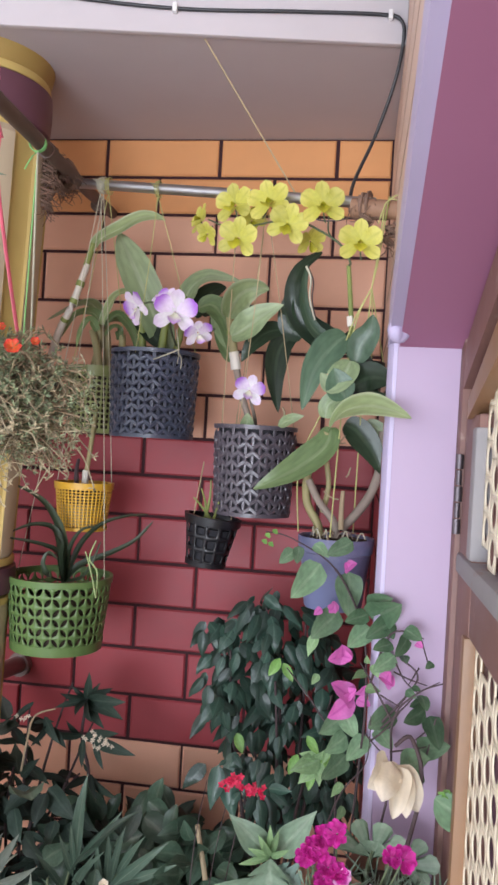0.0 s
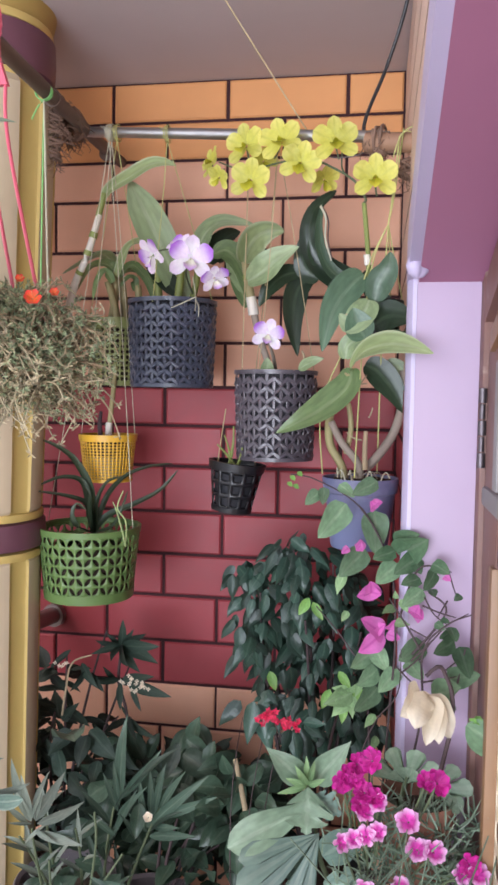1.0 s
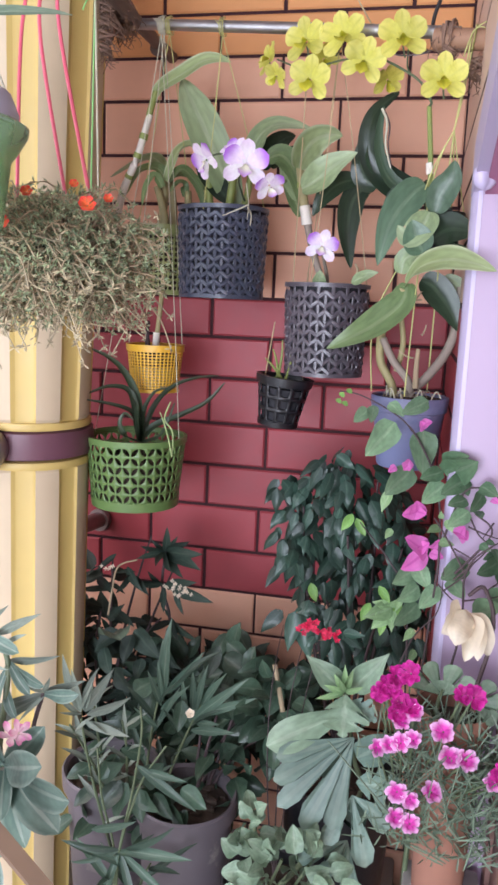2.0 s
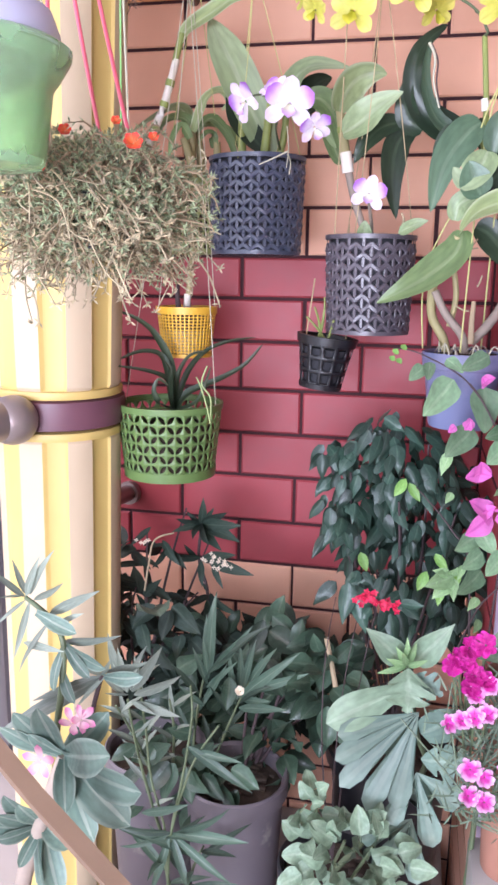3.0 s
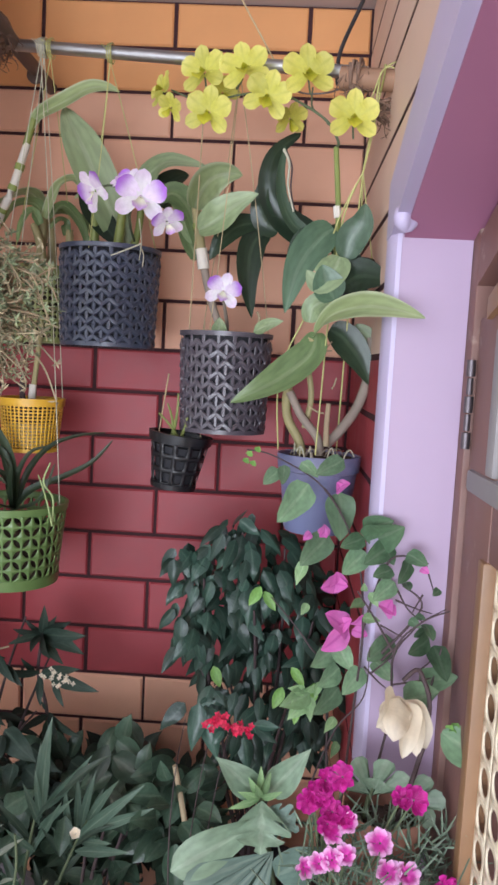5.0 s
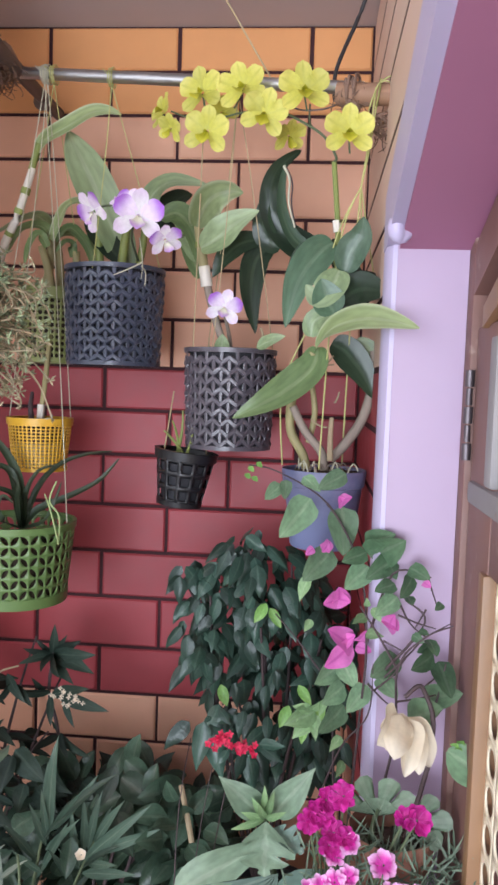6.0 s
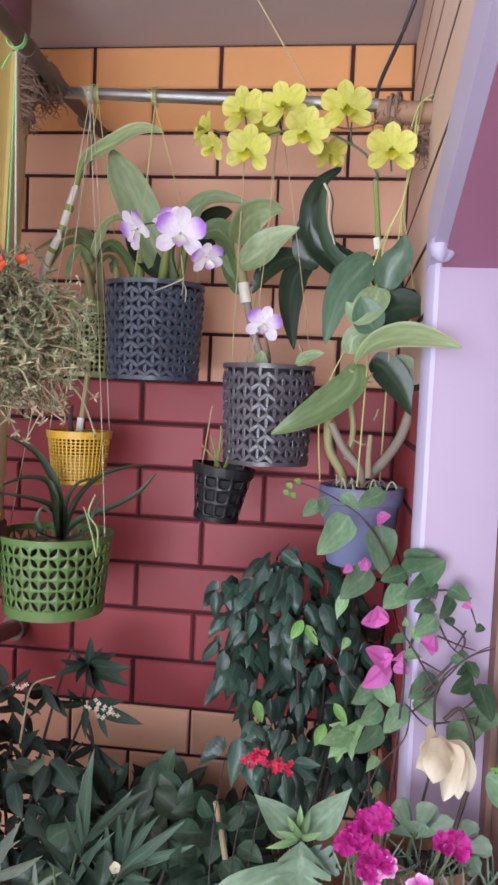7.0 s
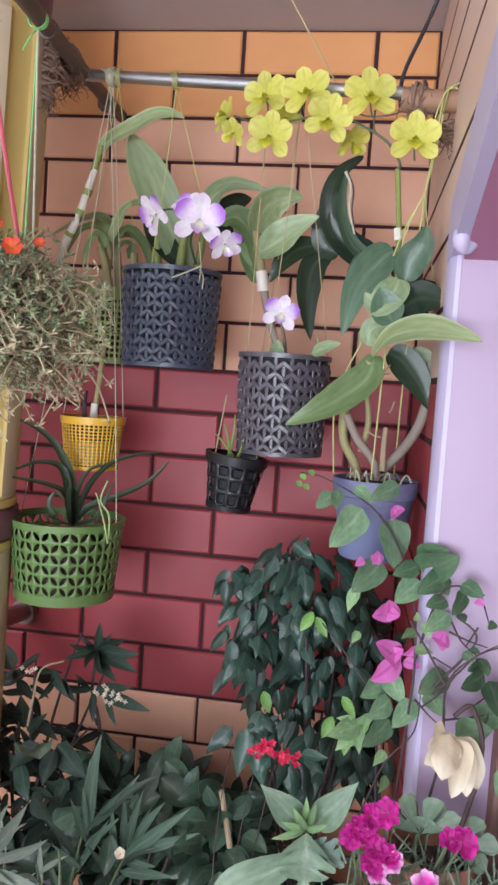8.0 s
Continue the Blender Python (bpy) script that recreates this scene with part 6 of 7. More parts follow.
# -- bougainvillea and cream rose beside the door
bt = leaf_set(M["boug"], "ovate", 0.66, 4, 0.2, 0.2, 0.12, 9, 101)
bd = leaf_set(M["boug_dark"], "ovate", 0.62, 4, 0.2, 0.2, 0.12, 9, 102)
bg = thing("bougainvillea", (0.43, -0.5, 1.19), "thin-stemmed bougainvillea with pink bracts and heart-shaped leaves", "shrub")
base = (0.43, -0.5, 1.18)
for pts in ((base, (0.448, -0.500, 1.465), (0.453, -0.500, 1.569), (0.444, -0.460, 1.649), (0.404, -0.420, 1.717), (0.340, -0.400, 1.752), (0.303, -0.400, 1.759)),
            (base, (0.484, -0.520, 1.447), (0.486, -0.530, 1.552), (0.512, -0.540, 1.593), (0.542, -0.540, 1.608)),
            ((0.474, -0.520, 1.548), (0.513, -0.530, 1.607), (0.492, -0.520, 1.628)), ((0.486, -0.530, 1.552), (0.466, -0.520, 1.584), (0.444, -0.500, 1.613)),
            (base, (0.419, -0.460, 1.470), (0.394, -0.450, 1.527), (0.345, -0.420, 1.575)), ((0.453, -0.500, 1.569), (0.479, -0.500, 1.652), (0.519, -0.520, 1.655)),
            ((0.510, -0.540, 1.458), (0.528, -0.540, 1.523), (0.536, -0.540, 1.566)), ((0.404, -0.420, 1.717), (0.420, -0.440, 1.698), (0.444, -0.460, 1.656))):
    part("stem", Geo().tube(spline(*pts), 0.0017, 0.0009, 6), M["stem_dark"], bg)
for pts in (((0.472, -0.530, 1.543), (0.498, -0.530, 1.571), (0.515, -0.530, 1.591), (0.540, -0.530, 1.607)), ((0.487, -0.520, 1.622), (0.498, -0.530, 1.604), (0.515, -0.530, 1.591)), ((0.470, -0.520, 1.581), (0.494, -0.530, 1.572)), ((0.515, -0.520, 1.619), (0.502, -0.530, 1.599)), ((0.485, -0.520, 1.611), (0.505, -0.530, 1.606), (0.525, -0.530, 1.601)),
            ((0.461, -0.530, 1.527), (0.481, -0.530, 1.546), (0.495, -0.530, 1.567)), ((0.454, -0.530, 1.535), (0.469, -0.540, 1.523), (0.481, -0.550, 1.517)), ((0.515, -0.530, 1.534), (0.531, -0.530, 1.550)), ((0.506, -0.530, 1.587), (0.513, -0.530, 1.600)), ((0.484, -0.540, 1.520), (0.514, -0.540, 1.527), (0.527, -0.540, 1.531)),
            ((0.400, -0.500, 1.364), (0.428, -0.510, 1.449), (0.457, -0.520, 1.496), (0.460, -0.520, 1.554)), ((0.516, -0.520, 1.653), (0.525, -0.530, 1.626))):
    part("twig", Geo().tube(spline(*pts), 0.0013, 0.0006, 5), M["stem_dark"], bg)
rr = random.Random(44)
tip_leaves(bg, bt, (((0.384, -0.420, 1.722), (0.349, -0.440, 1.679)), ((0.423, -0.420, 1.714), (0.425, -0.440, 1.661)), ((0.373, -0.410, 1.748), (0.393, -0.420, 1.732)), ((0.426, -0.410, 1.754), (0.394, -0.420, 1.735)), ((0.412, -0.430, 1.661), (0.380, -0.450, 1.628)), ((0.455, -0.460, 1.650), (0.428, -0.480, 1.627)), ((0.486, -0.500, 1.626), (0.461, -0.520, 1.609)),
    ((0.427, -0.460, 1.531), (0.397, -0.480, 1.513)), ((0.428, -0.470, 1.536), (0.444, -0.490, 1.515)), ((0.432, -0.470, 1.508), (0.406, -0.490, 1.493)), ((0.433, -0.470, 1.483), (0.404, -0.490, 1.459)), ((0.490, -0.500, 1.557), (0.459, -0.520, 1.540)), ((0.497, -0.550, 1.505), (0.528, -0.580, 1.531)), ((0.458, -0.490, 1.517), (0.435, -0.510, 1.493)),
    ((0.468, -0.500, 1.533), (0.487, -0.520, 1.517)), ((0.516, -0.530, 1.523), (0.552, -0.550, 1.539)), ((0.346, -0.410, 1.737), (0.328, -0.420, 1.719)), ((0.352, -0.410, 1.743), (0.351, -0.420, 1.721))), 501)
tip_leaves(bg, bd, (((0.449, -0.470, 1.678), (0.479, -0.500, 1.697)), ((0.454, -0.470, 1.665), (0.489, -0.510, 1.694)), ((0.484, -0.480, 1.667), (0.451, -0.500, 1.646)), ((0.475, -0.480, 1.664), (0.483, -0.500, 1.647)), ((0.451, -0.470, 1.669), (0.423, -0.490, 1.661)), ((0.496, -0.510, 1.663), (0.515, -0.530, 1.655)), ((0.500, -0.510, 1.653), (0.485, -0.530, 1.634)),
    ((0.482, -0.500, 1.641), (0.459, -0.520, 1.636)), ((0.495, -0.510, 1.630), (0.498, -0.530, 1.625)), ((0.530, -0.530, 1.565), (0.539, -0.560, 1.538)), ((0.524, -0.530, 1.572), (0.498, -0.550, 1.562)), ((0.518, -0.530, 1.589), (0.523, -0.550, 1.577)), ((0.524, -0.550, 1.504), (0.499, -0.570, 1.497)), ((0.507, -0.530, 1.598), (0.516, -0.540, 1.597)), ((0.500, -0.530, 1.593), (0.511, -0.540, 1.588)),
    ((0.529, -0.540, 1.632), (0.520, -0.550, 1.627)), ((0.518, -0.530, 1.582), (0.505, -0.540, 1.577))), 502)
bp_ = leaf_set(M["boug_pale"], "tear", 0.55, 4, 0.25, 0.25, 0.1, 9, 103)
tip_leaves(bg, bp_, (((0.452, -0.500, 1.602), (0.430, -0.520, 1.594)), ((0.452, -0.500, 1.582), (0.476, -0.520, 1.584)), ((0.399, -0.460, 1.469), (0.353, -0.480, 1.454)), ((0.397, -0.460, 1.467), (0.367, -0.480, 1.435)), ((0.398, -0.460, 1.466), (0.401, -0.480, 1.434)), ((0.395, -0.460, 1.470), (0.405, -0.470, 1.489)), ((0.394, -0.460, 1.471), (0.366, -0.470, 1.479)),
    ((0.430, -0.480, 1.450), (0.413, -0.500, 1.434)), ((0.433, -0.490, 1.425), (0.422, -0.510, 1.409)), ((0.384, -0.440, 1.630), (0.373, -0.450, 1.593)), ((0.453, -0.490, 1.610), (0.451, -0.500, 1.626)), ((0.409, -0.470, 1.489), (0.401, -0.480, 1.467)), ((0.390, -0.450, 1.579), (0.380, -0.460, 1.563)), ((0.458, -0.500, 1.612), (0.471, -0.510, 1.594))), 503, size=0.82)
big_leaf(bg, (0.537, -0.570, 1.484), (0.588, -0.600, 1.459), 0.040, M["boug"], droop=0.15, seed=71)
bm_ = leaf_set(M["bract"], "ovate", 0.74, 3, 0.35, 0.22, 0.12, 14, 111)
tip_leaves(bg, bm_, (((0.426, -0.470, 1.614), (0.401, -0.490, 1.609)), ((0.421, -0.470, 1.605), (0.419, -0.490, 1.634)), ((0.416, -0.470, 1.613), (0.436, -0.490, 1.614)), ((0.439, -0.480, 1.557), (0.405, -0.500, 1.585)), ((0.438, -0.480, 1.562), (0.403, -0.500, 1.537)), ((0.424, -0.480, 1.558), (0.443, -0.490, 1.577)), ((0.442, -0.490, 1.563), (0.461, -0.500, 1.560)), ((0.443, -0.490, 1.569), (0.453, -0.500, 1.587)),
    ((0.472, -0.510, 1.602), (0.486, -0.530, 1.594)), ((0.476, -0.510, 1.591), (0.480, -0.530, 1.615)), ((0.417, -0.430, 1.721), (0.435, -0.440, 1.729)), ((0.423, -0.430, 1.716), (0.416, -0.440, 1.731)), ((0.409, -0.440, 1.674), (0.398, -0.450, 1.661)), ((0.400, -0.440, 1.672), (0.409, -0.450, 1.661)), ((0.389, -0.440, 1.665), (0.379, -0.450, 1.657)), ((0.509, -0.530, 1.652), (0.517, -0.540, 1.648))), 504, 0.6, "bract", 0.92)
fresh = leaf_set(M["ficus_new"], "round", 0.8, 3, 0.2, 0.3, 0.1, 4, 112)
for p in ((0.316, -0.410, 1.758), (0.306, -0.410, 1.752), (0.302, -0.410, 1.743), (0.311, -0.410, 1.740), (0.542, -0.570, 1.488), (0.548, -0.570, 1.491), (0.546, -0.570, 1.483)):
    piece("bud", fresh[0], bg, lay(p, (0.3, -0.5, 0.6), TO_CAMERA, 0.011))
rose = thing("cream_rose", (0.480, -0.530, 1.451), "drooping cream rose on a thin dark stem", "rose")
rcn = Vector((0.486, -0.600, 1.520))
rr = random.Random(55)
for k, (p, q, w, f, tw) in enumerate((((0.480, -0.600, 1.531), (0.454, -0.630, 1.511), 0.038, 0.5, 0.3), ((0.482, -0.610, 1.536), (0.471, -0.640, 1.502), 0.034, -0.5, -0.2), ((0.490, -0.600, 1.528), (0.485, -0.620, 1.478), 0.030, 0.6, 0.4), ((0.491, -0.600, 1.527), (0.500, -0.615, 1.479), 0.030, -0.45, -0.4), ((0.491, -0.590, 1.525), (0.514, -0.590, 1.478), 0.032, 0.5, 0.5), ((0.487, -0.580, 1.525), (0.476, -0.570, 1.483), 0.034, 0.3, 0.0))):
    big_leaf(rose, p, q, w, M["cream_petal"], "ovate", 0.4, f, twist=tw, wave=0.14, seed=520 + k, seg=14, name="petal")
part("stem", Geo().tube(spline(rcn + Vector((0, 0, 0.03)), rcn + Vector((0.02, 0.01, 0.035)), rcn + Vector((0.03, 0.02, -0.05)), (0.455, -0.52, 1.18)), 0.0022, 0.0028, 6), M["stem_dark"], rose)

# -- pinks in the terracotta pot
pink = thing("pinks", (0.43, -0.52, 1.18), "clump of magenta and lilac pinks with fine grey-green leaves", "flowers")
rr = random.Random(66)
g = Geo()
pc = Vector((0.488, -0.588, 1.335))
for i in range(900):
    p = pc + Vector((rr.gauss(0, 0.044), rr.gauss(0, 0.016), rr.uniform(-0.14, 0.05)))
    g.blade(p, (rr.gauss(0, 0.5), rr.gauss(-0.2, 0.4), rr.uniform(0.1, 1)), TO_CAMERA, rr.uniform(0.02, 0.045), 0.0032, "grass", rr.uniform(0, 0.5), 0.3, 0, 3)
for i in range(50):
    p = pc + Vector((rr.gauss(0, 0.045), rr.gauss(0, 0.035), -0.05))
    g.tube(curve(p, p + Vector((rr.gauss(0, 0.03), rr.gauss(-0.01, 0.02), rr.uniform(0.06, 0.12))), 0, 4), 0.0011, 0.0008, 4, caps=False)
tagged(part("foliage", g, M["oleander"], pink, "fine grey-green leaves"), kind="stuff")
dm = [flower_mesh(M["dianthus"], 11, 0.54, 0.34, 0.28, "paddle", 0, 13 + k, 12, 7, wave=0.45) for k in range(3)]
dp = [flower_mesh(M["dianthus_pale"], 10, 0.54, 0.34, 0.25, "paddle", 0, 23 + k, 12, 7, wave=0.45) for k in range(3)]
for p, s, pale in (((0.427, -0.635, 1.460), 0.028, 0), ((0.410, -0.635, 1.455), 0.026, 0), ((0.399, -0.635, 1.443), 0.026, 0), ((0.394, -0.635, 1.432), 0.024, 0), ((0.407, -0.635, 1.438), 0.026, 0), ((0.419, -0.635, 1.422), 0.024, 0), ((0.415, -0.635, 1.409), 0.024, 0), ((0.430, -0.635, 1.418), 0.021, 0), ((0.435, -0.635, 1.412), 0.022, 1), ((0.421, -0.635, 1.398), 0.022, 1), ((0.469, -0.635, 1.393), 0.028, 1), ((0.499, -0.635, 1.441), 0.029, 0), ((0.487, -0.635, 1.442), 0.022, 0), ((0.394, -0.635, 1.361), 0.022, 1), ((0.409, -0.635, 1.366), 0.021, 1), ((0.422, -0.635, 1.371), 0.024, 1), ((0.436, -0.635, 1.377), 0.022, 1), ((0.479, -0.635, 1.362), 0.026, 1), ((0.498, -0.635, 1.361), 0.026, 1), ((0.537, -0.635, 1.352), 0.026, 0), ((0.546, -0.635, 1.340), 0.026, 1), ((0.529, -0.635, 1.339), 0.022, 1), ((0.422, -0.635, 1.307), 0.026, 1), ((0.438, -0.635, 1.300), 0.022, 1), ((0.462, -0.635, 1.314), 0.026, 1), ((0.422, -0.635, 1.273), 0.024, 1), ((0.440, -0.635, 1.268), 0.024, 1)):
    f = rr.choice(dp if pale else dm)
    piece("flower", f, pink, lay(p, (rr.gauss(0, 0.25), -0.8, 0.55 + rr.gauss(0, 0.15)), (0, 0, 1), s))
    part("stalk", Geo().tube(curve(Vector(p) + Vector((0, 0.002, -0.002)), Vector(p) * 0.55 + Vector((0.43, -0.53, 1.2)) * 0.45, 0, 4), 0.0012, 0.0014, 5), M["stem_green"], pink)

# -- pale lobed plant
lob = thing("lobed_plant", (0.26, -0.52, 1.04), "pale green plant with large deeply lobed leaves", "plant")
part("stem", Geo().tube(spline((0.262, -0.52, 1.04), (0.371, -0.520, 1.207), (0.364, -0.530, 1.277), (0.347, -0.530, 1.371)), 0.0045, 0.0025, 8), M["stem_green"], lob)
def palmate(parent, base, tips, width, material, seed):
    """One broad leaf whose rounded lobes run out to the tips and join in a web near the base."""
    r = random.Random(seed)
    a = Vector(base)
    ways = [Vector(t) - a for t in tips]
    up = (TO_CAMERA + Vector((0, 0, 0.3))).normalized()
    rim = []
    for k, d in enumerate(ways):
        reach = d.length
        side = up.cross(d).normalized() * width * r.uniform(0.85, 1.1)
        lift = r.uniform(-0.0015, 0.0015)
        for u, along, out in ((-1, 0.50, 0.24), (-0.8, 0.62, 0.36), (-0.55, 0.80, 0.5), (-0.3, 0.94, 0.36), (0, 1.0, 0.0), (0.3, 0.94, 0.36), (0.55, 0.80, 0.5), (0.8, 0.62, 0.36), (1, 0.50, 0.24)):
            rim.append((a + d * along + side * (out if u > 0 else -out) + up * lift * along + Vector((0, 0, -0.10 * reach * along * along)), 0.5 + 0.5 * u))
    verts, uvs = [a], [(0.5, 0.0)]
    n = len(rim)
    for f in (0.35, 0.7, 1.0):
        for p, u in rim:
            verts.append(a.lerp(p, f) + up * 0.001 * math.sin(math.pi * f) * (1 - abs(2 * u - 1))); uvs.append((u, f))
    faces = [(0, 1 + k, 2 + k) for k in range(n - 1)]
    for row in range(2):
        faces += [(1 + row * n + k, 1 + (row + 1) * n + k, 2 + (row + 1) * n + k, 2 + row * n + k) for k in range(n - 1)]
    part("leaf", Geo().add(verts, faces, uvs), material, parent, sharp=False)
LOBED = (((0.344, -0.530, 1.373), (0.291, -0.530, 1.417), 0.034, "tear", "lobed"), ((0.354, -0.520, 1.369), (0.402, -0.520, 1.431), 0.036, "tear", "lobed"), ((0.348, -0.540, 1.373), (0.349, -0.570, 1.328), 0.066, "lobed", "lobed"),
         ((0.341, -0.540, 1.343), (0.251, -0.570, 1.301), 0.044, "obovate", "lobed"), ((0.352, -0.530, 1.357), (0.392, -0.550, 1.346), 0.040, "lobed", "lobed_low"), ((0.368, -0.550, 1.291), (0.438, -0.580, 1.357), 0.040, "tear", "lobed_low"), ((0.370, -0.550, 1.255), (0.445, -0.580, 1.276), 0.045, "lobed", "lobed_low"))
for k, (p, tips_, w) in enumerate((((0.364, -0.550, 1.320), ((0.267, -0.590, 1.309), (0.266, -0.600, 1.282), (0.273, -0.600, 1.247), (0.306, -0.590, 1.212), (0.342, -0.580, 1.211)), 0.031), ((0.366, -0.550, 1.236), ((0.336, -0.580, 1.184), (0.391, -0.590, 1.170), (0.419, -0.580, 1.225)), 0.030), ((0.364, -0.550, 1.168), ((0.302, -0.580, 1.155), (0.322, -0.590, 1.118), (0.375, -0.590, 1.112)), 0.028))):
    palmate(lob, p, tips_, w, M["lobed_low"], 440 + 10 * k)
for k, (p, q, w, sh, mt) in enumerate(LOBED):
    big_leaf(lob, p, q, w, M[mt], sh, 0.22, 0.2, wave=0.15, seed=400 + k, seg=30 if sh == "lobed" else 12, up=(0.05, -1, 0.5))
for k, q in enumerate(((0.344, -0.530, 1.411), (0.330, -0.540, 1.402), (0.356, -0.540, 1.412), (0.308, -0.550, 1.367), (0.372, -0.550, 1.394), (0.318, -0.550, 1.389), (0.338, -0.560, 1.408))):
    big_leaf(lob, (0.346, -0.530, 1.370), q, 0.009, M["boug_pale"], "leaf", 0.2, 0.3, seed=420 + k)
mallow = thing("lobed_plant", (0.44, -0.5, 1.1), "pale soft plant with broad lobed leaves by the door jamb", "plant")
part("stem", Geo().tube(spline((0.44, -0.5, 0.74), (0.445, -0.53, 1.2), (0.470, -0.550, 1.409)), 0.004, 0.003, 7), M["stem_green"], mallow)
palmate(mallow, (0.470, -0.550, 1.395), ((0.424, -0.560, 1.427), (0.448, -0.560, 1.449), (0.483, -0.560, 1.449), (0.509, -0.560, 1.430)), 0.023, M["lobed"], 70)
palmate(mallow, (0.457, -0.560, 1.377), ((0.415, -0.570, 1.392), (0.423, -0.580, 1.370), (0.457, -0.580, 1.359)), 0.022, M["lobed"], 80)
palmate(mallow, (0.503, -0.560, 1.396), ((0.529, -0.570, 1.437), (0.547, -0.570, 1.412), (0.535, -0.580, 1.389)), 0.022, M["lobed"], 90)
stems(mallow, (0.44, -0.5, 1.0), [(0.457, -0.560, 1.377), (0.503, -0.560, 1.396)], 0.003, M["stem_green"], seed=12)

# -- soft round-leaved herb at the front
herb_leaf = leaf_set(M["lobed"], "ovate", 0.78, 4, 0.35, 0.35, 0.2, 9, 131)
herb = thing("round_leaf_herb", (0.22, -0.62, 0.74), "soft pale herb with rounded leaves", "plant")
stems(herb, (0.22, -0.60, 0.74), [(0.246, -0.600, 1.202), (0.283, -0.600, 1.160), (0.318, -0.600, 1.158), (0.220, -0.600, 1.106)], 0.005, M["stem_green"], seed=9)
scatter(herb, herb_leaf, (0.292, -0.620, 1.154), (0.075, 0.04, 0.05), 80, 0.031, 141, down=0.1, out=0.9)
scatter(herb, herb_leaf, (0.242, -0.600, 1.201), (0.02, 0.02, 0.03), 12, 0.026, 142, down=0.0, out=0.9)

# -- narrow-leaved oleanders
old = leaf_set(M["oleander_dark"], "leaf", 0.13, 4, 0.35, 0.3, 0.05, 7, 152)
sil = leaf_set(M["silver"], "leaf", 0.14, 4, 0.3, 0.3, 0.08, 7, 153)
def whorls(parent, pts, meshes, n, size, seed, up=0.45):
    """Leaves along a shoot, denser to its tip."""
    r = random.Random(seed)
    for i in range(n):
        t = 0.3 + 0.7 * i / n
        k = min(int(t * (len(pts) - 1)), len(pts) - 2)
        p = pts[k].lerp(pts[k + 1], t * (len(pts) - 1) - k)
        a = 2.4 * i
        axis = (pts[-1] - pts[0]).normalized()
        way = axis * up + Vector((math.cos(a), math.sin(a) * 0.7 - 0.15, 0.15))
        piece("leaf", r.choice(meshes), parent, lay(p, way, TO_CAMERA * 0.6 + Vector((0, 0, 0.8)), size * r.uniform(0.8, 1.15)))
def oleander(name, label, base, tips, meshes, n, size, seed, material=None, up=0.45):
    t = thing(name, base, label, "shrub", "oleanders among the pots")
    for k, tip in enumerate(tips):
        pts = curve(base, tip, -0.015, 8, (0.01 * (k - 1), 0, 0))
        part("stem", Geo().tube(pts, 0.0028, 0.0015, 7), material or M["stem_green"], t)
        whorls(t, pts, meshes, n, size, seed + k, up)
    return t
oleander("oleander", "upright oleander with narrow deep green leaves", (0.03, -0.42, 1.0), [(0.061, -0.420, 1.302), (0.121, -0.420, 1.262)], old, 7, 0.075, 161, up=1.0)
spiky = bpy.context.scene.objects["oleander"]
tip_leaves(spiky, old, (((0.058, -0.420, 1.262), (0.068, -0.420, 1.387)), ((0.058, -0.420, 1.265), (0.121, -0.430, 1.347)), ((0.062, -0.420, 1.274), (0.148, -0.440, 1.358)), ((0.057, -0.420, 1.255), (0.051, -0.430, 1.322)), ((0.055, -0.420, 1.246), (0.036, -0.430, 1.305)), ((0.052, -0.420, 1.220), (0.087, -0.440, 1.287)), ((0.054, -0.420, 1.240), (0.102, -0.440, 1.295)),
    ((0.105, -0.420, 1.230), (0.189, -0.440, 1.317)), ((0.115, -0.420, 1.242), (0.207, -0.450, 1.297)), ((0.111, -0.420, 1.246), (0.129, -0.430, 1.326)), ((0.105, -0.420, 1.238), (0.107, -0.430, 1.318)), ((0.118, -0.420, 1.253), (0.162, -0.440, 1.324)), ((0.100, -0.420, 1.223), (0.091, -0.430, 1.303)), ((0.110, -0.420, 1.227), (0.159, -0.460, 1.254)), ((0.122, -0.420, 1.259), (0.143, -0.430, 1.310)),
    ((0.050, -0.420, 1.208), (0.018, -0.440, 1.248)), ((0.102, -0.420, 1.217), (0.079, -0.440, 1.255)), ((0.104, -0.420, 1.213), (0.181, -0.460, 1.243))), 505, 0.5)
oleander("oleander", "oleander shoot with grey-green leaves over the pots", (-0.02, -0.40, 1.0), [(-0.004, -0.550, 1.331), (-0.035, -0.560, 1.278), (0.028, -0.520, 1.273)], sil, 9, 0.055, 171, up=0.75)
whorl = oleander("oleander", "pale oleander tip with a whorl of silvery leaves", (0.02, -0.50, 1.0), [(-0.022, -0.550, 1.284)], sil, 5, 0.05, 174)
tip_leaves(whorl, sil, [((-0.018, -0.560, 1.301), (-0.022, -0.580, 1.370)), ((-0.017, -0.560, 1.305), (0.021, -0.580, 1.380)), ((-0.012, -0.560, 1.302), (0.036, -0.580, 1.380)), ((-0.009, -0.560, 1.298), (0.059, -0.580, 1.343)), ((-0.012, -0.560, 1.290), (0.026, -0.580, 1.288)), ((-0.017, -0.560, 1.297), (-0.040, -0.580, 1.307)), ((-0.018, -0.560, 1.300), (-0.029, -0.580, 1.352)), ((-0.012, -0.560, 1.286), (0.061, -0.580, 1.289)), ((-0.022, -0.560, 1.296), (-0.046, -0.580, 1.332)), ((-0.022, -0.560, 1.304), (-0.034, -0.580, 1.390)), ((-0.014, -0.560, 1.304), (0.007, -0.580, 1.358))], 510, 0.5)
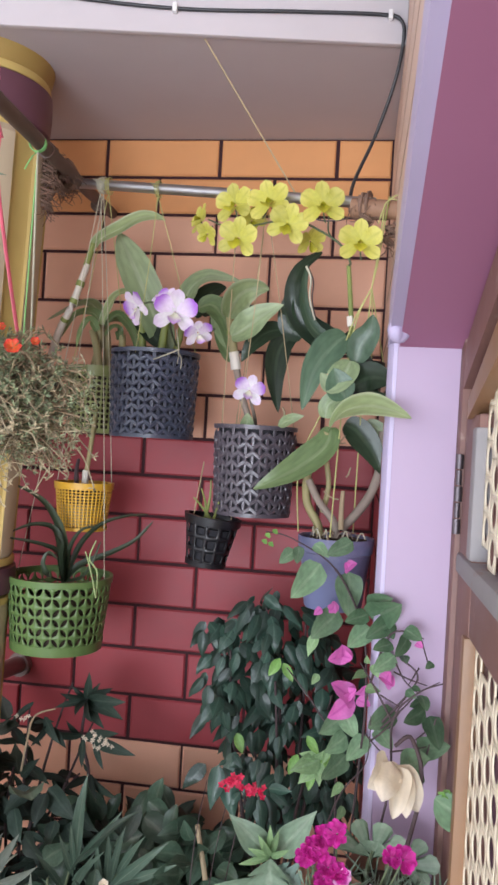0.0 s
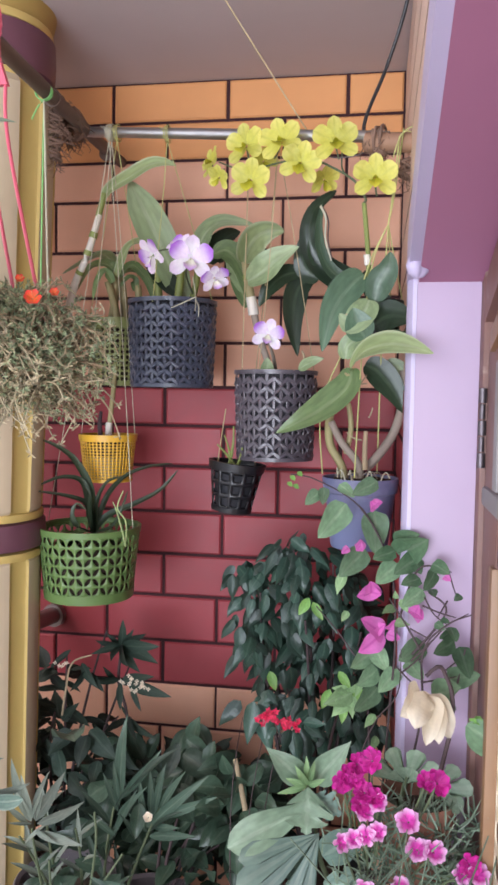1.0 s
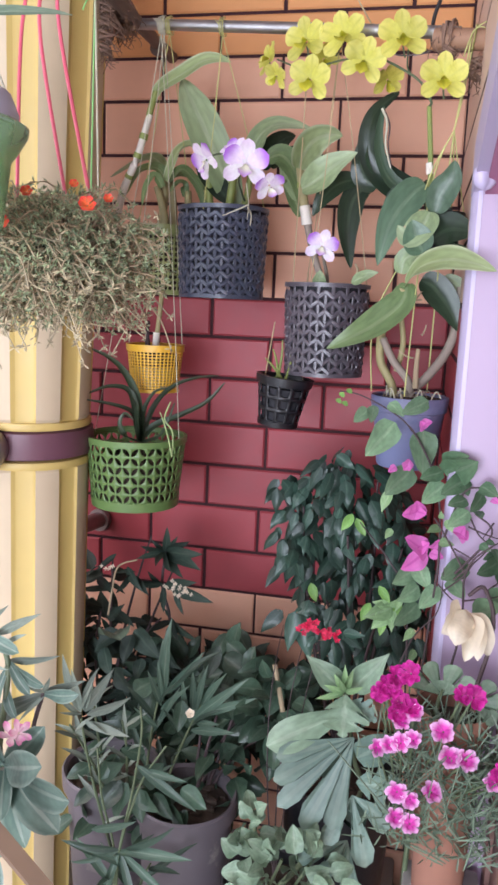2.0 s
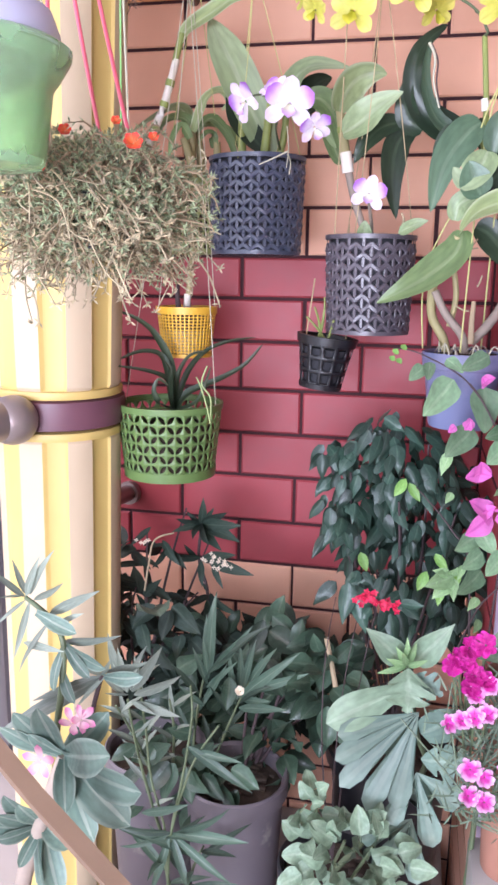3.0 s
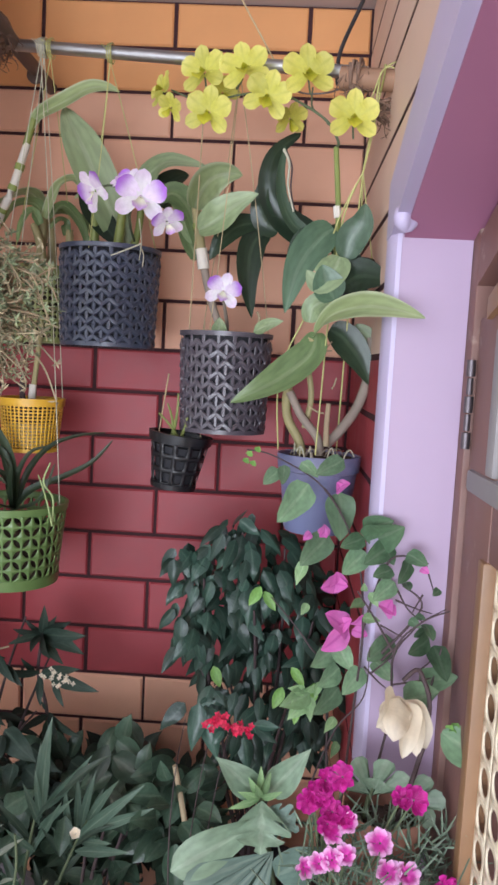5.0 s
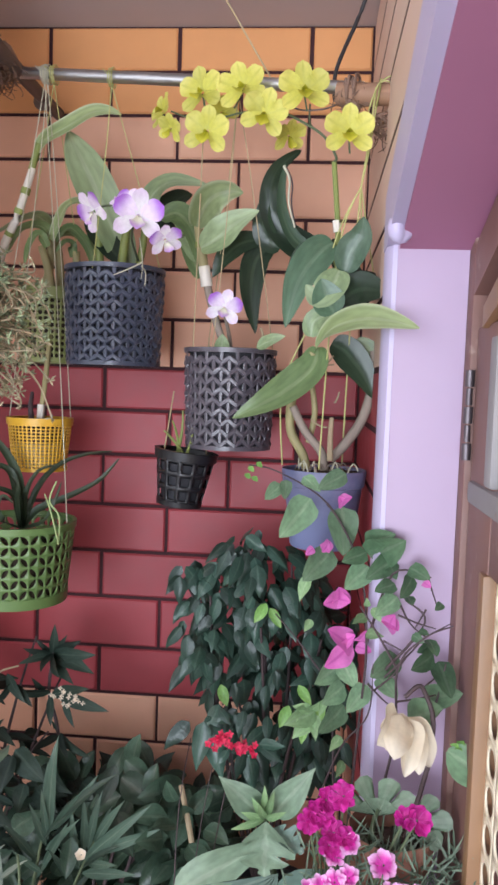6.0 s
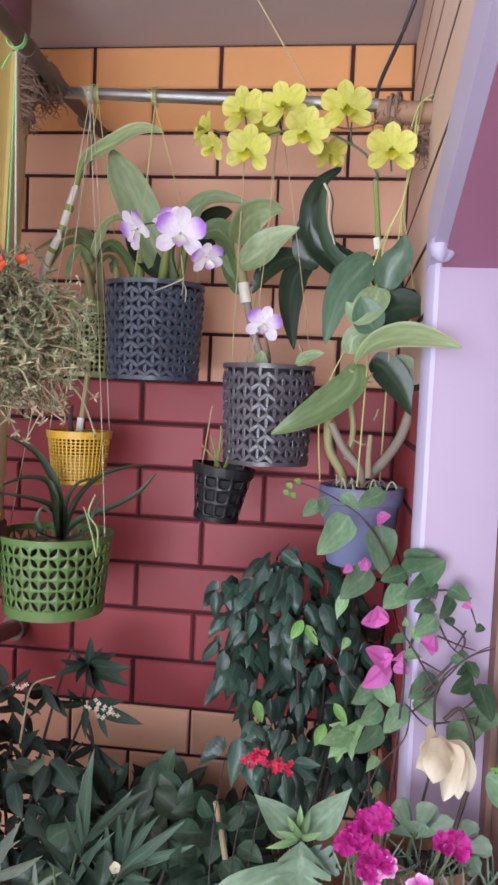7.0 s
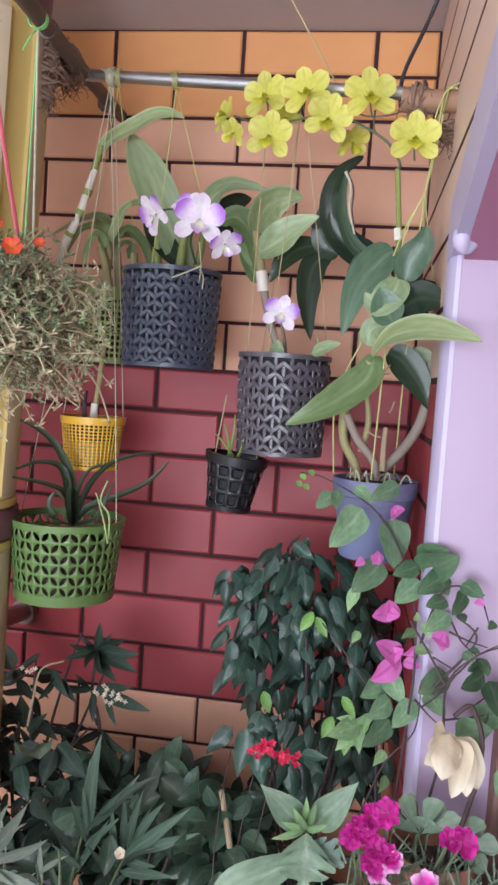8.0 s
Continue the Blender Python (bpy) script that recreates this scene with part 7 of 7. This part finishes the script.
arching = oleander("oleander", "low oleander with arching dark leaves", (0.05, -0.55, 0.95), [(0.029, -0.550, 1.090), (0.086, -0.550, 1.074)], old, 6, 0.09, 176, up=0.3)
tip_leaves(arching, old, [((0.044, -0.560, 1.095), (-0.028, -0.580, 1.109)), ((0.046, -0.560, 1.095), (0.149, -0.580, 1.116)), ((0.046, -0.560, 1.091), (0.127, -0.580, 1.051)), ((0.044, -0.560, 1.089), (0.074, -0.580, 1.024)), ((0.041, -0.560, 1.091), (0.021, -0.580, 1.017)), ((0.040, -0.560, 1.092), (-0.023, -0.580, 1.076)), ((0.049, -0.560, 1.097), (0.124, -0.580, 1.156)), ((-0.001, -0.560, 1.119), (0.070, -0.580, 1.159)), ((0.064, -0.560, 1.234), (0.154, -0.580, 1.195)), ((0.076, -0.560, 1.227), (0.142, -0.580, 1.234))], 515, 0.5)
for pts in (((0.070, -0.560, 1.322), (0.072, -0.560, 1.277), (0.060, -0.560, 1.191), (0.042, -0.560, 1.095), (0.036, -0.560, 0.998)), ((0.007, -0.560, 1.250), (0.014, -0.560, 1.174), (0.033, -0.560, 1.098), (0.036, -0.560, 1.017)), ((0.109, -0.560, 1.270), (0.076, -0.560, 1.214), (0.054, -0.560, 1.146), (0.042, -0.560, 1.095))):
    part("stem", Geo().tube(spline(*pts), 0.0014, 0.002, 7), M["stem_green"], arching)

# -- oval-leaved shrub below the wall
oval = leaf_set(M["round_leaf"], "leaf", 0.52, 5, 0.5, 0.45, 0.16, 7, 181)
ov = thing("oval_leaf_shrub", (0.10, -0.42, 1.02), "leafy green shrub with oval leaves along the wall", "shrub")
stems(ov, (0.10, -0.40, 1.02), [(0.167, -0.300, 1.277), (0.131, -0.300, 1.223), (0.205, -0.300, 1.232), (0.100, -0.330, 1.184), (0.194, -0.330, 1.157)], 0.004, M["stem_dark"], seed=6)
for k, (c, rx, rz, n) in enumerate((((0.151, -0.280, 1.246), 0.06, 0.035, 34), ((0.188, -0.300, 1.190), 0.055, 0.06, 40), ((0.084, -0.250, 1.137), 0.07, 0.06, 44), ((0.140, -0.330, 1.098), 0.07, 0.06, 34), ((-0.014, -0.300, 1.088), 0.07, 0.07, 40), ((0.030, -0.200, 1.191), 0.08, 0.04, 26))):
    scatter(ov, oval, c, (rx, 0.05, rz), n, 0.055, 191 + k, down=0.2, out=0.8)
tip_leaves(ov, oval, (((0.227, -0.360, 1.309), (0.176, -0.400, 1.311)), ((0.216, -0.370, 1.291), (0.193, -0.420, 1.255)), ((0.249, -0.360, 1.284), (0.277, -0.400, 1.261)), ((0.135, -0.340, 1.305), (0.186, -0.370, 1.289)), ((0.135, -0.320, 1.320), (0.179, -0.340, 1.299)), ((0.095, -0.440, 1.273), (0.095, -0.460, 1.234)), ((0.263, -0.400, 1.234), (0.207, -0.440, 1.245)), ((0.230, -0.370, 1.286), (0.223, -0.410, 1.252)),
    ((0.135, -0.370, 1.270), (0.168, -0.410, 1.238)), ((0.159, -0.370, 1.261), (0.216, -0.420, 1.239)), ((0.254, -0.360, 1.297), (0.285, -0.390, 1.286)), ((0.189, -0.400, 1.258), (0.191, -0.440, 1.231)), ((0.123, -0.330, 1.316), (0.109, -0.350, 1.269)), ((0.149, -0.350, 1.289), (0.142, -0.380, 1.257)), ((0.002, -0.400, 1.253), (0.044, -0.410, 1.287)), ((0.023, -0.420, 1.228), (0.004, -0.440, 1.210))), 506)
tip_leaves(ov, oval, [((-0.029, -0.470, 1.142), (0.017, -0.490, 1.182)), ((0.011, -0.470, 1.139), (-0.017, -0.490, 1.100)), ((0.019, -0.470, 1.139), (0.008, -0.490, 1.091)), ((0.037, -0.470, 1.148), (0.081, -0.490, 1.193)), ((0.037, -0.470, 1.125), (0.075, -0.490, 1.115)), ((0.002, -0.470, 1.185), (-0.016, -0.490, 1.153)), ((0.046, -0.470, 1.192), (0.017, -0.490, 1.209)), ((0.089, -0.470, 1.115), (0.119, -0.490, 1.097)), ((0.106, -0.470, 1.145), (0.148, -0.490, 1.134)), ((-0.034, -0.470, 1.123), (-0.058, -0.490, 1.099)), ((-0.042, -0.470, 1.159), (-0.071, -0.490, 1.144)), ((0.037, -0.470, 1.134), (0.051, -0.490, 1.094)), ((0.063, -0.470, 1.129), (0.098, -0.490, 1.107)), ((-0.015, -0.470, 1.201), (-0.043, -0.490, 1.191)), ((0.115, -0.470, 1.110), (0.103, -0.490, 1.075))], 516)
part("dry_stalk", Geo().tube([(0.232, -0.420, 1.342), (0.241, -0.420, 1.302), (0.253, -0.420, 1.243)], 0.0035, 0.004, 7), M["dry_stem"], ov, "cut pale stalk")
pale = flower_mesh(M["cream_petal"], 5, 0.5, 0.45, 0.6, "round", 0, 33, 5, 4)
piece("bud", pale, ov, lay((0.117, -0.470, 1.270), (0, -0.7, 0.6), (0, 0, 1), 0.016))

# -- dark shrub in the corner behind the column
dk = thing("shade_shrub", (-0.14, -0.16, 1.0), "dark shrub in the corner behind the column, shade in its leaf colour", "shrub")
stems(dk, (-0.14, -0.16, 1.0), [(-0.056, -0.160, 1.437), (-0.117, -0.200, 1.402), (-0.024, -0.120, 1.362), (-0.140, -0.200, 1.292), (-0.037, -0.150, 1.272)], 0.004, M["stem_dark"], seed=7)
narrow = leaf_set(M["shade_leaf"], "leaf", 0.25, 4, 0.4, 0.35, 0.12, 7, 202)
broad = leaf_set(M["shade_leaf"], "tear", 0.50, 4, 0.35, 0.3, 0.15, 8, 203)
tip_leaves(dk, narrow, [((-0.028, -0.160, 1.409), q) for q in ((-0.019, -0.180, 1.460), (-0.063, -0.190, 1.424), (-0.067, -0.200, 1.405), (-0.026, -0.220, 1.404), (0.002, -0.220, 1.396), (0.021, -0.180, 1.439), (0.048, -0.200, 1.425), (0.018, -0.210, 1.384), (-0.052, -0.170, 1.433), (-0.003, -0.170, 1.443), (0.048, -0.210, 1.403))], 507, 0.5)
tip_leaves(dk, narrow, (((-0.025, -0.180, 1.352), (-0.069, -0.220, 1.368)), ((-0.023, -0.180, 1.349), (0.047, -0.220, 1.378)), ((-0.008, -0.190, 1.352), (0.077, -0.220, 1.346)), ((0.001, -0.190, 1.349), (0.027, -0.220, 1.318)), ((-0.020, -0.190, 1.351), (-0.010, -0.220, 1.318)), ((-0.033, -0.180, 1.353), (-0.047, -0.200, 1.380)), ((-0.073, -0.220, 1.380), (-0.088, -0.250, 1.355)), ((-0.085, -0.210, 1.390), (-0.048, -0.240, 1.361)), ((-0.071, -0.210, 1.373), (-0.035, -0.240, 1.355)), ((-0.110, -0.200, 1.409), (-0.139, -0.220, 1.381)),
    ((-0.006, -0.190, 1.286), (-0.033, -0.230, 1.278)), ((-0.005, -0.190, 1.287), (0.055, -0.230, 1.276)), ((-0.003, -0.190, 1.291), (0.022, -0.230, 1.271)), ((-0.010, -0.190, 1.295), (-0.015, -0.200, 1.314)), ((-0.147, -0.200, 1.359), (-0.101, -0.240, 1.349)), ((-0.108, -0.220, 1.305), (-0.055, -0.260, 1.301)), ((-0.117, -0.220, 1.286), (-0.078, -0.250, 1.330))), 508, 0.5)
part("stem", Geo().tube(spline((-0.026, -0.160, 1.411), (-0.030, -0.170, 1.348), (-0.010, -0.180, 1.282), (-0.014, -0.180, 1.163)), 0.003, 0.0035, 6), M["stem_dark"], dk)
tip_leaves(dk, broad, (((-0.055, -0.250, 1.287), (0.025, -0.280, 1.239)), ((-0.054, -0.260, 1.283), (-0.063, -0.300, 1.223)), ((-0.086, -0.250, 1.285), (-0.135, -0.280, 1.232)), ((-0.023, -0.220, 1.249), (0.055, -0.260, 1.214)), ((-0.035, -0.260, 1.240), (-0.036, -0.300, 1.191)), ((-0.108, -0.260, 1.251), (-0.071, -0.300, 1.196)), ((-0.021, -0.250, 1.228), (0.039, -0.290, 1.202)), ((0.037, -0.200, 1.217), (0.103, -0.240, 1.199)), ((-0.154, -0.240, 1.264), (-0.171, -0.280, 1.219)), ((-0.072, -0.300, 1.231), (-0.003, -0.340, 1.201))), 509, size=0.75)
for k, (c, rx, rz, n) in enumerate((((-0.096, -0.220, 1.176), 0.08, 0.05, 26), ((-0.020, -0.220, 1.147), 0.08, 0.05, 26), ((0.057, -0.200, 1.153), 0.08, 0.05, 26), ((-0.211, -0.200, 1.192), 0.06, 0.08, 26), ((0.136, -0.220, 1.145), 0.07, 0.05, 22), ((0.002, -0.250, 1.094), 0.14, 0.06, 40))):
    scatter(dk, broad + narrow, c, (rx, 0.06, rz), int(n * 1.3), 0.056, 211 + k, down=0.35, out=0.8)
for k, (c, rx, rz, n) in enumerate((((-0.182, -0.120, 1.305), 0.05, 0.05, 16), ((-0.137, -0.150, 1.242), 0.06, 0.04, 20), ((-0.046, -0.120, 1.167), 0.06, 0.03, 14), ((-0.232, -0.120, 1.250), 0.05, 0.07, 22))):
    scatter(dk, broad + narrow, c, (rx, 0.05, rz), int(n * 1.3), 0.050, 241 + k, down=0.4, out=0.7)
# filler leaves added at the wall only to darken the gaps between plants
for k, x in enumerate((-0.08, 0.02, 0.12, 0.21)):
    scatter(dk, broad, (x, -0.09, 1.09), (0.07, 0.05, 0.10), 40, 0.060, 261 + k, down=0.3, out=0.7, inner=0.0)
scatter(ov, oval, (0.230, -0.400, 1.263), (0.06, 0.04, 0.06), 40, 0.05, 303, down=0.2, out=0.8)
tiny = flower_mesh(M["cream_petal"], 4, 0.5, 0.3, 0.2, "leaf", 0, 35, 5, 3)
rr = random.Random(77)
for c in ((0.011, -0.240, 1.374), (0.030, -0.240, 1.361), (0.024, -0.240, 1.369), (-0.111, -0.240, 1.394)):
    for k in range(6):
        piece("flower", tiny, dk, lay(Vector(c) + Vector((rr.gauss(0, 0.007), 0, rr.gauss(0, 0.006))), (0, -1, 0.3), (0, 0, 1), 0.008))
part("arching_stalk", Geo().tube(spline((-0.105, -0.250, 1.310), (-0.094, -0.260, 1.360), (-0.083, -0.260, 1.407), (-0.051, -0.250, 1.420)), 0.002, 0.0014, 6), M["dry_stem"], dk)
part("curled_leaf", Geo().blade((-0.081, -0.300, 1.294), (0.5, -0.6, 0.5), (0, 0, 1), 0.06, 0.05, "round", 0.9, 0.4, 0, 8, 0.2, 4), M["oleander"], dk, "curled pale leaf")

scatter(ov, oval, (-0.053, -0.420, 1.046), (0.05, 0.05, 0.03), 22, 0.05, 301, down=0.1, out=0.8)
scatter(ov, oval, (0.068, -0.420, 1.066), (0.06, 0.05, 0.03), 26, 0.05, 302, down=0.1, out=0.8)

# -- desert rose with pink flowers at the open side
ad_leaf = leaf_set(M["adenium"], "obovate", 0.34, 4, 0.35, 0.3, 0.1, 14, 221)
ad = thing("desert_rose", (-0.05, -0.85, 1.08), "desert rose with pink star flowers and grey-green leaves", "plant")
head = (0.047, -0.880, 1.427)
part("stem", Geo().tube(spline((-0.045, -0.85, 1.09), (-0.008, -0.870, 1.265), (0.015, -0.875, 1.337), (0.034, -0.880, 1.389), head), 0.009, 0.006, 10), M["stem_grey"], ad)
tip_leaves(ad, ad_leaf, [(head, q) for q in ((0.002, -0.900, 1.461), (0.014, -0.900, 1.475), (0.036, -0.900, 1.483), (0.137, -0.930, 1.446), (0.126, -0.930, 1.411), (0.096, -0.930, 1.392), (0.071, -0.930, 1.415), (0.094, -0.900, 1.482), (0.112, -0.930, 1.470), (0.027, -0.900, 1.458))], 511, 0.6)
low_head = (0.017, -0.870, 1.343)
tip_leaves(ad, ad_leaf, [(low_head, q) for q in ((-0.009, -0.900, 1.372), (0.000, -0.900, 1.392), (-0.009, -0.900, 1.344), (0.010, -0.900, 1.322), (0.061, -0.900, 1.350), (0.046, -0.900, 1.300), (0.034, -0.900, 1.307), (-0.024, -0.900, 1.356), (0.012, -0.900, 1.385))], 512, 0.6)
upper = (-0.006, -0.840, 1.556)
fork = (0.035, -0.850, 1.521)
part("stem", Geo().tube(spline(head, (0.033, -0.865, 1.436), (0.038, -0.860, 1.487), fork, (0.020, -0.845, 1.541), upper), 0.0036, 0.0022, 9), M["stem_green"], ad)
side_tip = (0.068, -0.840, 1.486)
part("stem", Geo().tube(spline((0.056, -0.850, 1.420), (0.063, -0.850, 1.459), side_tip), 0.0024, 0.002, 8), M["stem_dark"], ad)
slim = leaf_set(M["silver"], "leaf", 0.13, 4, 0.3, 0.3, 0.08, 8, 222)
medium = leaf_set(M["adenium"], "obovate", 0.26, 4, 0.35, 0.3, 0.1, 12, 223)
tip_leaves(ad, slim, [((-0.006, -0.840, 1.556), (-0.025, -0.860, 1.587)), ((-0.005, -0.840, 1.557), (0.020, -0.860, 1.603)), ((-0.001, -0.840, 1.559), (0.032, -0.860, 1.609)), ((-0.006, -0.840, 1.553), (-0.024, -0.860, 1.536)), ((-0.002, -0.840, 1.551), (-0.008, -0.860, 1.508)), ((0.003, -0.840, 1.554), (0.042, -0.860, 1.584)), ((-0.008, -0.840, 1.557), (-0.020, -0.860, 1.562)), ((-0.005, -0.840, 1.559), (-0.005, -0.860, 1.598)), ((0.018, -0.840, 1.542), (0.075, -0.860, 1.578)), ((0.016, -0.840, 1.533), (-0.004, -0.860, 1.493)), ((-0.010, -0.840, 1.510), (0.040, -0.860, 1.517)), ((0.031, -0.840, 1.516), (0.092, -0.860, 1.538)), ((0.068, -0.840, 1.486), (0.013, -0.860, 1.466)), ((0.067, -0.840, 1.483), (-0.019, -0.860, 1.432)), ((0.068, -0.840, 1.487), (0.085, -0.860, 1.516)), ((0.069, -0.840, 1.487), (0.055, -0.860, 1.504)), ((0.071, -0.840, 1.486), (0.052, -0.860, 1.462)), ((0.072, -0.840, 1.490), (0.120, -0.860, 1.518)), ((0.025, -0.840, 1.531), (0.061, -0.860, 1.555))], 513, 0.6)
tip_leaves(ad, medium, [((0.010, -0.850, 1.547), (0.054, -0.870, 1.542)), ((0.037, -0.850, 1.518), (0.067, -0.870, 1.502)), ((0.035, -0.850, 1.516), (0.033, -0.870, 1.485)), ((0.074, -0.850, 1.492), (0.115, -0.870, 1.506)), ((0.039, -0.850, 1.519), (0.082, -0.870, 1.512)), ((0.032, -0.850, 1.501), (0.052, -0.870, 1.475))], 514, 0.6)
star = flower_mesh(M["pink_petal"], 5, 0.52, 0.28, 0.3, "obovate", 90, 43, 4, 6)
for p, f, s in (((0.051, -0.930, 1.456), (0, -1, 0.15), 0.028), ((0.074, -0.915, 1.484), (0.5, -0.3, 0.9), 0.026), ((0.079, -0.910, 1.485), (0.7, -0.3, 0.5), 0.024)):
    piece("flower", star, ad, lay(p, f, (0, 0, 1), s))
stick = thing("wooden_stick", (0.103, -0.980, 1.429), "flat brown wooden stick leaning across the pots", "stick")
part("strip", Geo().tube([(-0.004, -0.960, 1.520), (0.066, -0.970, 1.454), (0.149, -0.980, 1.383)], 0.0095, 0.0095, 4), M["lath"], stick)

# ---------------------------------------------------------------- outside the open side
gate = thing("metal_gate", (-0.75, 0.3, -0.35), "grey metal gate with dark upright bars", "gate")
part("post", Geo().box((-0.605, -0.06, -0.35), (-0.555, 0.0, 2.3), 0.004), M["dark_gate"], gate)
part("post", Geo().box((-0.63, 0.09, -0.35), (-0.585, 0.13, 2.3), 0.004), M["gate"], gate)
part("lock_box", Geo().box((-0.78, -0.12, 1.18), (-0.60, -0.07, 1.42), 0.008), M["gate"], gate)
for k in range(9):
    x = -0.72 - 0.11 * k
    part("bar", Geo().tube([(x, -0.08, -0.3), (x, -0.08, 2.3)], 0.009, sides=10), M["dark_gate"] if k % 2 else M["gate"], gate)
for z in (0.3, 1.18, 2.28):
    part("cross_rail", Geo().box((-1.75, -0.095, z), (-0.58, -0.065, z + 0.03), 0.004), M["dark_gate"], gate)
# white sheet added as a backdrop; it stands in for the bright outdoors
single("compound_wall", Geo().box((-9.0, 5.6, -0.4), (3.0, 5.8, 2.6), 0.01), M["white_wall"], "plain white backdrop added for the bright outside", "wall", "structure")

# bricks, each a piece of its own
LINES = [2.477, 2.400, 2.326, 2.249, 2.150, 2.060, 1.972, 1.885, 1.808, 1.727, 1.635, 1.549, 1.464, 1.371, 1.283, 1.194]
while LINES[-1] > 0.2: LINES.append(LINES[-1] - 0.088)
brick_sets = {}
def brick_mesh(w, h, material):
    key = (round(w, 3), round(h, 3), material.name)
    if key not in brick_sets:
        c = 0.003
        g = Geo()
        g.add([(0, 0.008, 0), (w, 0.008, 0), (w, 0.008, h), (0, 0.008, h), (0, c * 0.8, 0), (w, c * 0.8, 0), (w, c * 0.8, h), (0, c * 0.8, h), (c, 0, c), (w - c, 0, c), (w - c, 0, h - c), (c, 0, h - c)],
              [(0, 1, 5, 4), (1, 2, 6, 5), (2, 3, 7, 6), (3, 0, 4, 7), (4, 5, 9, 8), (5, 6, 10, 9), (6, 7, 11, 10), (7, 4, 8, 11), (8, 9, 10, 11)])
        brick_sets[key] = g.mesh("brick", material, smooth=False)
    return brick_sets[key]
rb = random.Random(5)
for row in range(len(LINES) - 1):
    k = row - 7
    first = {True: 0.005, False: 0.125}[k % 2 == 0]
    if k in (5, 7): first = 0.116
    if k >= 8: first -= 0.004
    # the two top rows are more orange than the peach rows below
    material = M["amber"] if k <= -6 else M["peach"] if k < 0 else M["red"] if k < 7 else M["peach"]
    z1, z0 = LINES[row] - 0.0031, LINES[row + 1] + 0.0031
    joints = [first + 0.23 * i for i in range(-4, 5)]
    xs = [XL] + [x for x in joints if XL + 0.03 < x < XR - 0.02] + [XR + 0.0]
    for a, b in zip(xs, xs[1:]):
        j0 = 0.0031 + rb.uniform(-0.0009, 0.0009)
        piece("brick", brick_mesh(b - a - 2 * j0, z1 - z0, material), wall_back, Matrix.Translation((a + j0, 0.0, z0)))
# the side wall carries one brick to a row, cut to the sloping head
def slope_end(z): return YJ + 0.044 - max(0.0, z - ZJ - 0.068) / 0.33
side_rows = [2.63, 2.553] + LINES
for z1, z0 in zip(side_rows, side_rows[1:]):
    z1, z0 = z1 - 0.0045, z0 + 0.004
    y1 = -0.004 if z1 < ZC else YB - 0.012
    ring = [(y1, z0), (y1, z1), (slope_end(z1), z1)]
    if z0 < ZJ + 0.068 < z1: ring.append((slope_end(0), ZJ + 0.068))
    ring.append((slope_end(z0), z0))
    paint = M["red"] if 1.29 < z1 < 1.89 else M["peach"] if z1 < 1.29 else M["buff"]
    piece("brick", Geo().prism(ring, "x", XR, XR + 0.0082).mesh("brick", paint, smooth=False), wall_right, Matrix.Identity(4))
